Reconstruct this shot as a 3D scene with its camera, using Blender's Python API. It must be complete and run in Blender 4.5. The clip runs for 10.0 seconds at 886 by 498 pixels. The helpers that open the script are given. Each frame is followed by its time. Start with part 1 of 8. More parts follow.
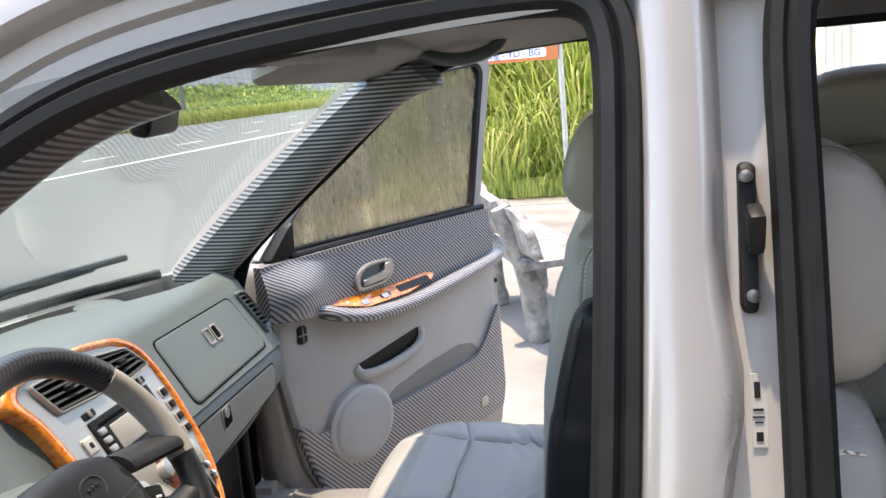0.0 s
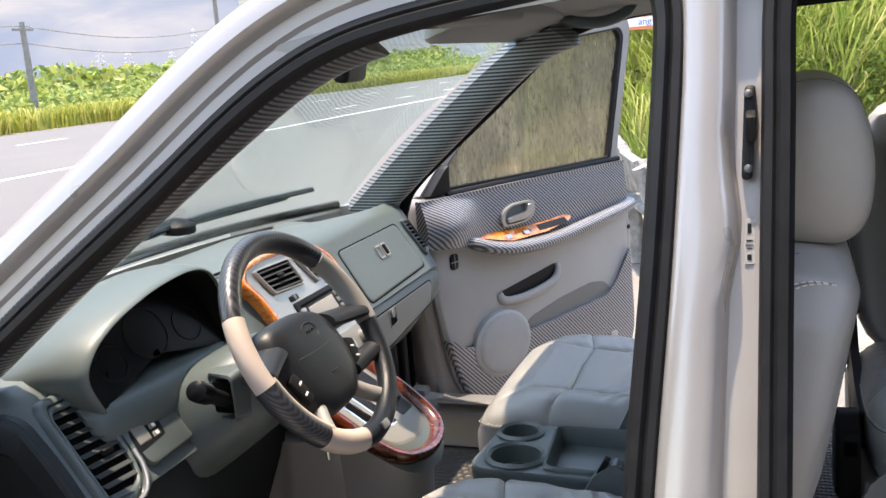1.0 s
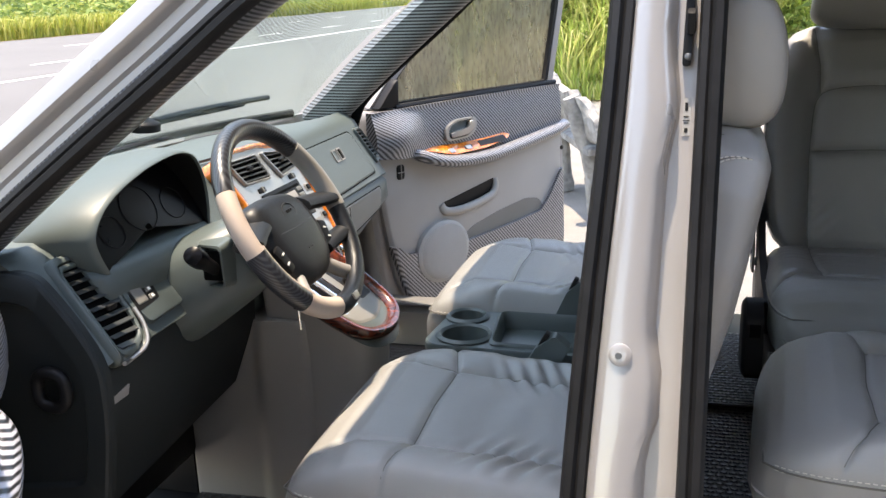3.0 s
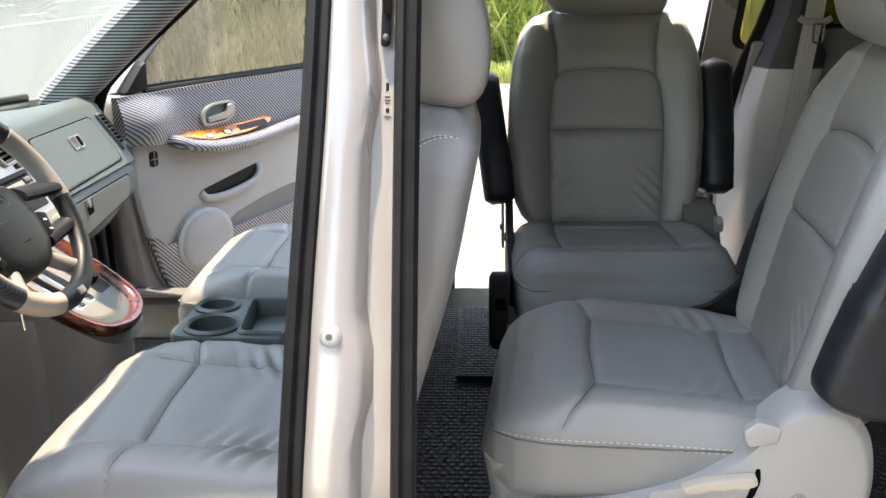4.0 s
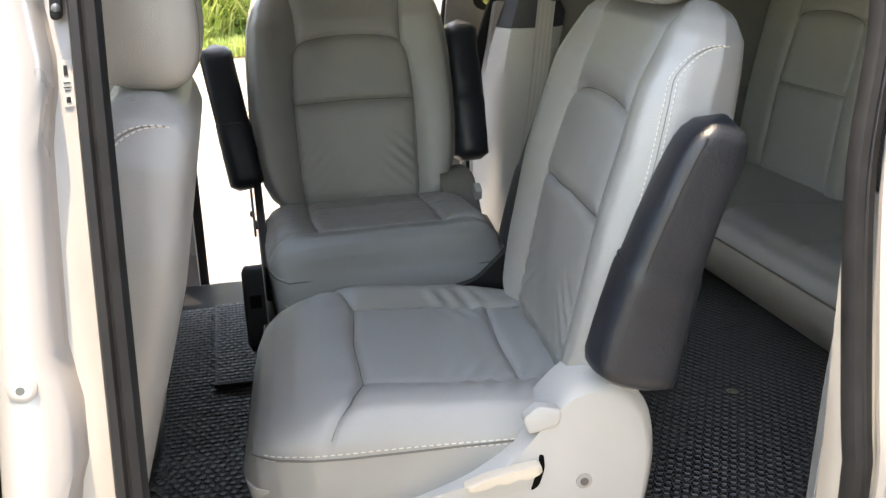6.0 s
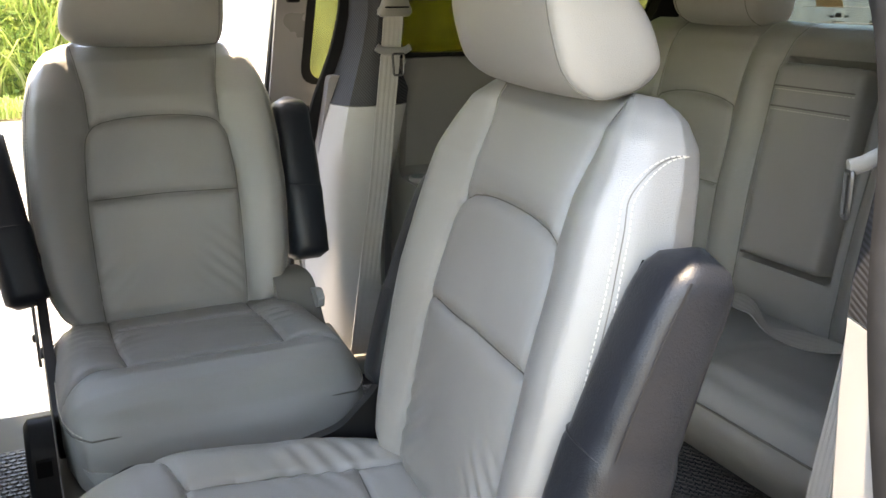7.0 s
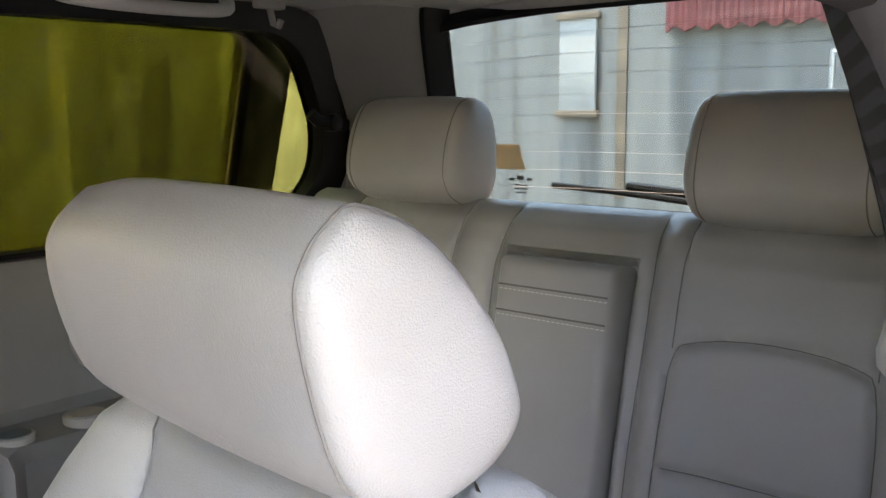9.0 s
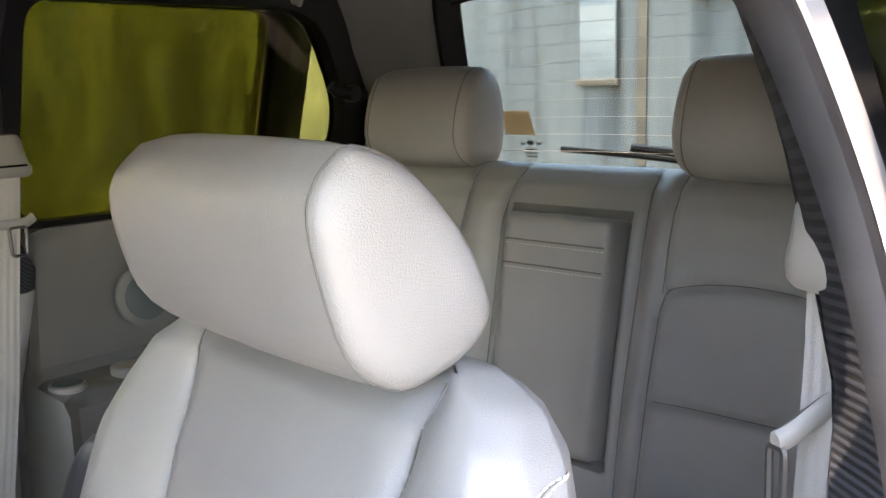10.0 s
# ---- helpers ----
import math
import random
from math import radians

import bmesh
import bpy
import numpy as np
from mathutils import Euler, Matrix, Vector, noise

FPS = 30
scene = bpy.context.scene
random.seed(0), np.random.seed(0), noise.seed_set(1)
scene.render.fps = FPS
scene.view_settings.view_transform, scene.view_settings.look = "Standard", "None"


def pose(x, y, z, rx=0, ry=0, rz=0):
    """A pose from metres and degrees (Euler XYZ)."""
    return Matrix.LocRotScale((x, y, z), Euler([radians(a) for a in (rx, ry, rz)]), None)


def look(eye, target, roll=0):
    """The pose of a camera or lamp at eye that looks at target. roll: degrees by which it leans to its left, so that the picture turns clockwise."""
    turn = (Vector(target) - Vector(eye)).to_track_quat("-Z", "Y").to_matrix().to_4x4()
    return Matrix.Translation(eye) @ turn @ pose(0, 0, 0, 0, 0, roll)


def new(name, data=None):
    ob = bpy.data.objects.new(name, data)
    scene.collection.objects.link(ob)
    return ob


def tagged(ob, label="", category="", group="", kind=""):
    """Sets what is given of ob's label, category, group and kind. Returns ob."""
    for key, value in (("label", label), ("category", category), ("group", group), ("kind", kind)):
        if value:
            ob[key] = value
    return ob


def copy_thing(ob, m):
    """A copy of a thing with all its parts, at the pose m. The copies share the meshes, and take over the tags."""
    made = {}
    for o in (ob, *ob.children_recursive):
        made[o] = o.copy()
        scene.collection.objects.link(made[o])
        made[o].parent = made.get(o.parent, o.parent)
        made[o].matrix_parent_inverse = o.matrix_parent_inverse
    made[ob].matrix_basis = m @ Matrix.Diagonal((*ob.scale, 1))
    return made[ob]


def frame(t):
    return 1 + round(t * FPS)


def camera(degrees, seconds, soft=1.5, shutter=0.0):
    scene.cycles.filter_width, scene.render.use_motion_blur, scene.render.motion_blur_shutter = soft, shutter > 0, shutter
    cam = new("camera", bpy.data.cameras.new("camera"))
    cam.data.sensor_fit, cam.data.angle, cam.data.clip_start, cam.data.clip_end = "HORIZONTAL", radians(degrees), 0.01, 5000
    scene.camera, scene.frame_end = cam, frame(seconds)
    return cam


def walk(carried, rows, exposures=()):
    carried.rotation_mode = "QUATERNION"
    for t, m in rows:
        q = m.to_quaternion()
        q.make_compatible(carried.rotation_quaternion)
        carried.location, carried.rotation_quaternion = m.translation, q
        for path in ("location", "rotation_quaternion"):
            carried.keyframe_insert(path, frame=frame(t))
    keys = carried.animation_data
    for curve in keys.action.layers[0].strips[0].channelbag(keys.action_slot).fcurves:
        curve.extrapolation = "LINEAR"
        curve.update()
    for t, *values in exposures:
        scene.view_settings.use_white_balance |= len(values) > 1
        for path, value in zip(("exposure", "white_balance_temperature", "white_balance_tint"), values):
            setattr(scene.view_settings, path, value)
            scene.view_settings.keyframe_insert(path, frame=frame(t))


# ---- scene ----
cam = camera(51.4, 10.0)
METRES, EYE, TILT, LEAN, TURN = 2.0, 1.45, -10.3, 4.5, 10.0
ROWS = [
    (0.0, 0.0, 0.0, 0.0, 0.0, 0.0, -0.0),
    (0.5, 0.0245, -0.098, -0.0179, 4.86, -0.81, -0.35),
    (1.0, 0.0192, -0.178, -0.0393, 9.14, -2.15, -1.68),
    (1.5, -0.0173, -0.2429, -0.0617, 9.49, -3.32, -1.84),
    (2.0, -0.0219, -0.2687, -0.0721, 8.5, -3.68, -2.16),
    (3.5, 0.0182, -0.2719, -0.0767, -0.67, -6.5, -3.25),
    (4.0, 0.0471, -0.267, -0.0754, -8.39, -6.26, -2.27),
    (4.5, 0.0649, -0.2648, -0.0765, -15.29, -6.79, -1.11),
    (5.0, 0.0704, -0.2611, -0.0756, -19.24, -7.6, 0.08),
    (6.3, 0.0889, -0.1562, -0.0629, -25.43, -7.8, 1.75),
    (6.5, 0.0969, -0.1244, -0.0544, -27.61, -6.91, 1.8),
    (7.0, 0.1144, -0.0256, -0.0308, -35.87, -4.93, 2.46),
    (7.5, 0.1265, 0.0584, -0.0082, -46.37, -3.83, 4.01),
    (8.0, 0.1927, 0.1227, 0.0183, -53.85, -2.22, 4.84),
    (8.5, 0.2586, 0.1743, 0.0494, -58.54, 0.26, 5.91),
    (9.0, 0.2784, 0.1883, 0.0582, -59.46, 0.64, 6.89),
    (9.5, 0.2773, 0.1852, 0.0538, -59.68, 0.51, 6.92),
    (10.0, 0.2335, 0.1478, 0.0438, -57.71, -0.8, 7.87),
]
EXPOSURES = [(0.0, 2.65, 8400, 16), (2.0, 2.55, 8100, 16), (3.5, 2.85, 8600, 14), (5.0, 3.5, 9100, 13), (6.5, 3.8, 9500, 14), (7.0, 4.15, 9500, 15), (8.0, 4.35, 9300, 16), (8.5, 4.55, 8600, 22), (9.0, 4.7, 8400, 23), (9.5, 4.78, 8300, 23), (10.0, 4.6, 8500, 22)]
START = pose(0, 0, EYE, TILT, LEAN, TURN)
walk(cam, [(t, START @ pose(METRES * x, METRES * y, METRES * z, 90 + pitch, roll, yaw)) for t, x, y, z, yaw, pitch, roll in ROWS], EXPOSURES)

# ---- sky, sun ----
SUN_EL, SUN_AZ = 83.4, (-0.95, 0.25)
world = bpy.data.worlds.new("sky")
scene.world = world
world.use_nodes = True
wn = world.node_tree
sky = wn.nodes.new("ShaderNodeTexSky")
sky.sky_type, sky.sun_disc = "NISHITA", False
sky.sun_elevation, sky.sun_rotation = radians(SUN_EL), math.atan2(SUN_AZ[0], SUN_AZ[1])
sky.dust_density, sky.air_density = 0.5, 1.1
wn.links.new(sky.outputs[0], wn.nodes["Background"].inputs[0])
wn.nodes["Background"].inputs[1].default_value = 0.15
sun_data = bpy.data.lights.new("sun", "SUN")
sun_data.energy, sun_data.angle, sun_data.color = 1.6, radians(1.0), (1.0, 0.96, 0.9)
sun = new("sun", sun_data)
_h = math.cos(radians(SUN_EL)) / math.hypot(*SUN_AZ)
sun_way = Vector((SUN_AZ[0] * _h, SUN_AZ[1] * _h, math.sin(radians(SUN_EL))))
sun.matrix_world = look(sun_way * 30, (0, 0, 0))


# ---- materials ----
def nodes_of(name):
    m = bpy.data.materials.new(name)
    m.use_nodes = True
    nt = m.node_tree
    return m, nt, nt.nodes["Principled BSDF"]


def rgba(c, k=1.0):
    return (min(1, c[0] * k), min(1, c[1] * k), min(1, c[2] * k), 1)


def texture(nt, kind, scale, detail=4.0, space="Object", stretch=(1, 1, 1), turn=(0, 0, 0)):
    tc, mp, tx = nt.nodes.new("ShaderNodeTexCoord"), nt.nodes.new("ShaderNodeMapping"), nt.nodes.new(kind)
    mp.inputs["Scale"].default_value = stretch
    mp.inputs["Rotation"].default_value = turn
    nt.links.new(tc.outputs[space], mp.inputs[0])
    nt.links.new(mp.outputs[0], tx.inputs["Vector"])
    tx.inputs["Scale"].default_value = scale
    if "Detail" in tx.inputs:
        tx.inputs["Detail"].default_value = detail
    return tx


def ramp(nt, source, stops):
    r = nt.nodes.new("ShaderNodeValToRGB")
    while len(r.color_ramp.elements) < len(stops):
        r.color_ramp.elements.new(0.5)
    for e, (p, c) in zip(r.color_ramp.elements, stops):
        e.position, e.color = p, c
    nt.links.new(source, r.inputs[0])
    return r


def mat(name, col, rough=0.5, metal=0.0, var=0.12, vscale=6.0, bump=0.15, bscale=300.0, dist=0.001, grain="noise", coat=0.0, rvar=0.1, spec=0.5, folds=0.0):
    """A surface with large soft stains and a fine relief."""
    m, nt, b = nodes_of(name)
    big = texture(nt, "ShaderNodeTexNoise", vscale, 5)
    r = ramp(nt, big.outputs[0], [(0.3, rgba(col, 1 - var)), (0.7, rgba(col, 1 + var))])
    nt.links.new(r.outputs[0], b.inputs["Base Color"])
    fine = texture(nt, "ShaderNodeTexVoronoi" if grain == "leather" else "ShaderNodeTexNoise", bscale, 3)
    bp = nt.nodes.new("ShaderNodeBump")
    bp.inputs["Strength"].default_value, bp.inputs["Distance"].default_value = bump, dist
    nt.links.new(fine.outputs[0], bp.inputs["Height"])
    nt.links.new(bp.outputs[0], b.inputs["Normal"])
    rr = nt.nodes.new("ShaderNodeMapRange")
    rr.inputs[3].default_value, rr.inputs[4].default_value = max(0.02, rough - rvar), min(1, rough + rvar)
    nt.links.new(big.outputs[0], rr.inputs[0])
    nt.links.new(rr.outputs[0], b.inputs["Roughness"])
    if folds:
        soft_ = texture(nt, "ShaderNodeTexNoise", 22, 3, stretch=(1, 0.6, 0.8))
        soft_.inputs["Distortion"].default_value = 0.8
        fb = nt.nodes.new("ShaderNodeBump")
        fb.inputs["Strength"].default_value, fb.inputs["Distance"].default_value = folds, 0.006
        nt.links.new(soft_.outputs[0], fb.inputs["Height"])
        nt.links.new(fb.outputs[0], bp.inputs["Normal"])
    b.inputs["Specular IOR Level"].default_value = spec
    b.inputs["Metallic"].default_value = metal
    b.inputs["Coat Weight"].default_value = coat
    return m


def striped(name, a, b_, period, turn, rough=0.35, soft=0.15, way="X", coat=0.3):
    """Woven carbon-look film: fine bands."""
    m, nt, b = nodes_of(name)
    w = texture(nt, "ShaderNodeTexWave", 0.314 / period, 0, turn=[radians(v) for v in turn])
    w.inputs["Distortion"].default_value = 0.0
    w.bands_direction = way
    r = ramp(nt, w.outputs[0], [(0.5 - soft, rgba(a)), (0.5 + soft, rgba(b_))])
    cross = texture(nt, "ShaderNodeTexNoise", 900, 1)
    mixn = nt.nodes.new("ShaderNodeMix")
    mixn.data_type, mixn.blend_type = "RGBA", "MULTIPLY"
    mixn.inputs[0].default_value = 0.5
    nt.links.new(r.outputs[0], mixn.inputs[6])
    nt.links.new(cross.outputs[0], mixn.inputs[7])
    nt.links.new(mixn.outputs[2], b.inputs["Base Color"])
    mixn.inputs[0].default_value = 0.12
    b.inputs["Roughness"].default_value = rough
    b.inputs["Coat Weight"].default_value = coat
    bp = nt.nodes.new("ShaderNodeBump")
    bp.inputs["Strength"].default_value, bp.inputs["Distance"].default_value = 0.3, 0.0005
    nt.links.new(w.outputs[0], bp.inputs["Height"])
    nt.links.new(bp.outputs[0], b.inputs["Normal"])
    return m


def burl(name, dark, light, rough=0.12, coat=1.0):
    m, nt, b = nodes_of(name)
    n = texture(nt, "ShaderNodeTexNoise", 18, 8, stretch=(1, 2.2, 3))
    n.inputs["Distortion"].default_value = 2.5
    r = ramp(nt, n.outputs[0], [(0.35, rgba(dark)), (0.5, rgba([0.5 * (p + q) for p, q in zip(dark, light)])), (0.62, rgba(light))])
    nt.links.new(r.outputs[0], b.inputs["Base Color"])
    b.inputs["Roughness"].default_value, b.inputs["Coat Weight"].default_value = rough, coat
    return m


def glass(name, tint, gloss=1.0, streaks=0.0, veil=None):
    """A pane: what lies behind, tinted, with the sky's sheen by Fresnel."""
    m, nt, b = nodes_of(name)
    nt.nodes.remove(b)
    out = nt.nodes["Material Output"]
    tr, gl, mx, lw, pw, fr = (nt.nodes.new(k) for k in ("ShaderNodeBsdfTransparent", "ShaderNodeBsdfGlossy", "ShaderNodeMixShader", "ShaderNodeLayerWeight", "ShaderNodeMath", "ShaderNodeMapRange"))
    tr.inputs[0].default_value = rgba(tint)
    gl.inputs[0].default_value, gl.inputs[1].default_value = (gloss, gloss, gloss, 1), 0.02
    lw.inputs[0].default_value = 0.5
    pw.operation = "POWER"
    pw.inputs[1].default_value = 4.0
    fr.inputs[3].default_value, fr.inputs[4].default_value = 0.025, 0.9
    nt.links.new(lw.outputs["Facing"], pw.inputs[0])
    nt.links.new(pw.outputs[0], fr.inputs[0])
    if streaks:
        n = texture(nt, "ShaderNodeTexNoise", 30, 5, stretch=(1, 1, 0.12))
        r = ramp(nt, n.outputs[0], [(0.3, rgba(tint, 1 - streaks)), (0.7, rgba(tint, 1 + streaks))])
        nt.links.new(r.outputs[0], tr.inputs[0])
    clear = tr
    if veil:
        # grey-olive translucent share mixed into the pane, mottled by stretched noise
        clear, tl = nt.nodes.new("ShaderNodeMixShader"), nt.nodes.new("ShaderNodeBsdfTranslucent")
        n = texture(nt, "ShaderNodeTexNoise", 90, 6, stretch=(1, 1, 0.35))
        r = ramp(nt, n.outputs[0], [(0.35, rgba(veil, 0.72)), (0.65, rgba(veil, 1.25))])
        nt.links.new(r.outputs[0], tl.inputs[0])
        clear.inputs[0].default_value = 0.34
        nt.links.new(tr.outputs[0], clear.inputs[1])
        nt.links.new(tl.outputs[0], clear.inputs[2])
    for a, c in ((fr.outputs[0], mx.inputs[0]), (clear.outputs[0], mx.inputs[1]), (gl.outputs[0], mx.inputs[2]), (mx.outputs[0], out.inputs[0])):
        nt.links.new(a, c)
    return m


LEATHER = mat("grey_leather", (0.268, 0.262, 0.247), 0.34, var=0.07, vscale=5, bump=0.5, bscale=760, dist=0.0005, grain="leather", rvar=0.07, spec=0.7, folds=0.07)
LEATHER_BLACK = mat("black_leather", (0.0095, 0.0115, 0.0155), 0.40, var=0.2, bump=0.3, bscale=420, dist=0.0006, grain="leather", rvar=0.06, spec=0.36, folds=0.25)
THREAD = mat("pale_thread", (0.6, 0.56, 0.5), 0.8)
SEAM = mat("dark_seam", (0.125, 0.118, 0.106), 0.75)
SLAT = mat("vent_slat_plastic", (0.036, 0.040, 0.041), 0.4, var=0.06, bump=0.1)
SOFT_BLACK = mat("soft_black_panel", (0.015, 0.0185, 0.019), 0.55, var=0.15, bump=0.3, bscale=500, dist=0.0005, spec=0.3)
DASH = mat("dash_plastic", (0.079, 0.099, 0.096), 0.42, var=0.06, vscale=3, bump=0.3, bscale=500, dist=0.0005, rvar=0.08)
GREY_PLASTIC = mat("warm_grey_plastic", (0.27, 0.255, 0.235), 0.5, var=0.05, bump=0.2, bscale=500, dist=0.0004)
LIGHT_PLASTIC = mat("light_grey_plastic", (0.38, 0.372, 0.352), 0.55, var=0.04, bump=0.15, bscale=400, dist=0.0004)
CREAM_PLASTIC = mat("cream_plastic", (0.50, 0.44, 0.355), 0.45, var=0.05)
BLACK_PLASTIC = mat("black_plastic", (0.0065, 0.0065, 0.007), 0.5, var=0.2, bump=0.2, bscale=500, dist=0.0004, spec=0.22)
# dull black that paints the shade inside slots, wells and gaps
OPENING_SHADE = mat("opening_shade_black", (0.003, 0.003, 0.003), 0.8, bump=0.05, spec=0.05)
HUB = mat("black_hub_plastic", (0.010, 0.011, 0.013), 0.45, var=0.15, bump=0.35, bscale=600, dist=0.0005, spec=0.4)
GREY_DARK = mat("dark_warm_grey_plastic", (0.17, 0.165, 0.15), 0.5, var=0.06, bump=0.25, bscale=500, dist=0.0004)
GLOSS_BLACK = mat("gloss_black", (0.004, 0.004, 0.005), 0.3, var=0.2, bump=0.0, spec=0.12)
GREY_LID = mat("lid_plastic", (0.185, 0.18, 0.165), 0.5, var=0.06, bump=0.25, bscale=500, dist=0.0004)
RUBBER = mat("black_rubber", (0.008, 0.008, 0.0085), 0.55, var=0.3, vscale=30, bump=0.15, bscale=250, spec=0.25)
PAINT = mat("silver_paint", (0.315, 0.30, 0.29), 0.3, metal=0.25, var=0.04, vscale=4, bump=0.03, bscale=900, coat=0.6)
PAINT_INNER = mat("inner_paint", (0.30, 0.278, 0.262), 0.38, metal=0.1, var=0.06, bump=0.05)
CHROME = mat("chrome", (0.75, 0.74, 0.72), 0.18, metal=1.0, var=0.05, bump=0.02)
SATIN = mat("satin_silver", (0.38, 0.37, 0.35), 0.38, metal=0.7, var=0.06, bump=0.05)
STEEL = mat("dark_steel", (0.1, 0.1, 0.1), 0.4, metal=0.8, var=0.25, vscale=30)
HEADLINER = mat("headliner_cloth", (0.30, 0.295, 0.28), 0.95, var=0.04, bump=0.4, bscale=900)
MAT_BLACK = mat("black_floor_mat", (0.030, 0.027, 0.025), 0.5, var=0.3, vscale=5, bump=0.1)
MAT_HEX = mat("mat_hexagon", (0.045, 0.041, 0.038), 0.45, var=0.25, vscale=5, bump=0.1)
BELT_PLASTIC = mat("belt_plastic", (0.25, 0.24, 0.222), 0.38, var=0.05, bump=0.1, bscale=500, dist=0.0004)
BELT = mat("grey_webbing", (0.37, 0.355, 0.33), 0.6, var=0.06, bump=0.5, bscale=700)
CARBON = striped("carbon_film", (0.035, 0.034, 0.036), (0.34, 0.335, 0.345), 0.0068, (0, 0, -61), soft=0.4, way="DIAGONAL")
CARBON_LEFT = striped("carbon_film_turned", (0.012, 0.012, 0.014), (0.42, 0.43, 0.47), 0.0052, (14, -12, 0), soft=0.3, way="Z")
CARBON_DARK = striped("dark_carbon_film", (0.006, 0.0065, 0.008), (0.034, 0.037, 0.044), 0.0045, (20, 35, 40), 0.6, coat=0.0)
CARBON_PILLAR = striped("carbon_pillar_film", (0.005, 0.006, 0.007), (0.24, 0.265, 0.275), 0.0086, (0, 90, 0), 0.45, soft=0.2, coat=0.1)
CARBON_RIM = striped("rim_film", (0.012, 0.012, 0.014), (0.045, 0.045, 0.05), 0.0035, (0, 40, 30), soft=0.3)
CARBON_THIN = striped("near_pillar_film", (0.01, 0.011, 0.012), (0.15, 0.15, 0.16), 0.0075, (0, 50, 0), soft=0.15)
WOOD_ORANGE = burl("orange_wood", (0.45, 0.09, 0.01), (0.75, 0.23, 0.03))
WOOD_DARK = burl("red_wood", (0.03, 0.007, 0.004), (0.13, 0.025, 0.010), 0.22, 0.35)
GLASS = glass("clear_glass", (0.9, 0.96, 0.94), 0.8)
GLASS_OLIVE = glass("olive_tinted_glass", (0.33, 0.325, 0.17), 0.4, 0.15)
GLASS_SLIDE = glass("dark_olive_glass", (0.40, 0.40, 0.22), 0.3, 0.12)
GLASS_DOOR = glass("smoked_door_glass", (0.50, 0.47, 0.41), 0.7, 0.25, (0.44, 0.42, 0.32))
GLASS_DARK = glass("dark_tinted_glass", (0.03, 0.03, 0.035), 0.9)
GLASS_NEAR = glass("green_tinted_door_glass", (0.20, 0.25, 0.12), 0.5, 0.2)
GLASS_REAR = glass("rear_glass", (0.50, 0.55, 0.53), 0.6)
WHITE = mat("white_print", (0.75, 0.75, 0.73), 0.5)
DOOR_CARD = mat("door_card_plastic", (0.37, 0.355, 0.33), 0.5, var=0.05, bump=0.25, bscale=500, dist=0.0004)
GRILLE = mat("speaker_cloth", (0.52, 0.505, 0.475), 0.8, var=0.08, bump=1.0, bscale=700, dist=0.002, grain="leather")
BEIGE = mat("beige_leather", (0.50, 0.405, 0.335), 0.5, var=0.05, bump=0.25, bscale=480, dist=0.0006, grain="leather")
LABEL = mat("grey_label", (0.33, 0.32, 0.30), 0.5)
BLUE_PRINT = mat("blue_print", (0.02, 0.06, 0.3), 0.5)


def foliage(name, dark, mid_, light, translucent=0.35):
    m, nt, b = nodes_of(name)
    g = nt.nodes.new("ShaderNodeNewGeometry")
    r = ramp(nt, g.outputs["Random Per Island"], [(0.0, rgba(dark)), (0.55, rgba(mid_)), (1.0, rgba(light))])
    nt.links.new(r.outputs[0], b.inputs["Base Color"])
    b.inputs["Roughness"].default_value = 0.6
    tl, mx = nt.nodes.new("ShaderNodeBsdfTranslucent"), nt.nodes.new("ShaderNodeMixShader")
    nt.links.new(r.outputs[0], tl.inputs[0])
    mx.inputs[0].default_value = translucent
    nt.links.new(b.outputs[0], mx.inputs[1])
    nt.links.new(tl.outputs[0], mx.inputs[2])
    nt.links.new(mx.outputs[0], nt.nodes["Material Output"].inputs[0])
    return m


PAPER = foliage("tan_paper", (0.66, 0.50, 0.33), (0.70, 0.53, 0.35), (0.74, 0.56, 0.37), 0.5)


# ---- tools ----
def thing(name, at=(0, 0, 0), label="", category="", group="", kind=""):
    e = new(name)
    e.empty_display_size = 0.05
    e.matrix_basis = Matrix.Translation(at)
    return tagged(e, label, category, group, kind)


def part(name, bm, material, parent=None, label="", sharp=38):
    bmesh.ops.recalc_face_normals(bm, faces=bm.faces)
    me = bpy.data.meshes.new(name)
    bm.to_mesh(me)
    bm.free()
    me.materials.append(material)
    me.shade_smooth()
    me.set_sharp_from_angle(angle=radians(sharp))
    ob = new(name, me)
    if parent:
        ob.parent = parent
        if parent.type == "EMPTY":
            ob.matrix_parent_inverse = parent.matrix_basis.inverted()
    if label:
        ob["label"] = label
    return ob


def clamp(v, a=0.0, b=1.0):
    return max(a, min(b, v))


def step(a, b, v):
    t = clamp((v - a) / (b - a))
    return t * t * (3 - 2 * t)


def lerp(table, v):
    """Straight lines through the pairs of a table."""
    if v <= table[0][0]:
        return table[0][1]
    for (a, p), (b, q) in zip(table, table[1:]):
        if v <= b:
            return p + (q - p) * (v - a) / (b - a)
    return table[-1][1]


def curve_through(points, n, closed=False):
    """A smooth line through a few points (Catmull-Rom), as n points evenly in parameter."""
    P = [Vector(p) for p in points]
    k = len(P)
    segs = k if closed else k - 1
    out = []
    for i in range(n):
        t = i / (n if closed else n - 1) * segs
        s = min(int(t), segs - 1)
        f = t - s
        g = (lambda j: P[j % k]) if closed else (lambda j: P[max(0, min(k - 1, j))])
        a, b, c, d = g(s - 1), g(s), g(s + 1), g(s + 2)
        out.append(0.5 * ((2 * b) + (c - a) * f + (2 * a - 5 * b + 4 * c - d) * f * f + (3 * b - a - 3 * c + d) * f ** 3))
    return out


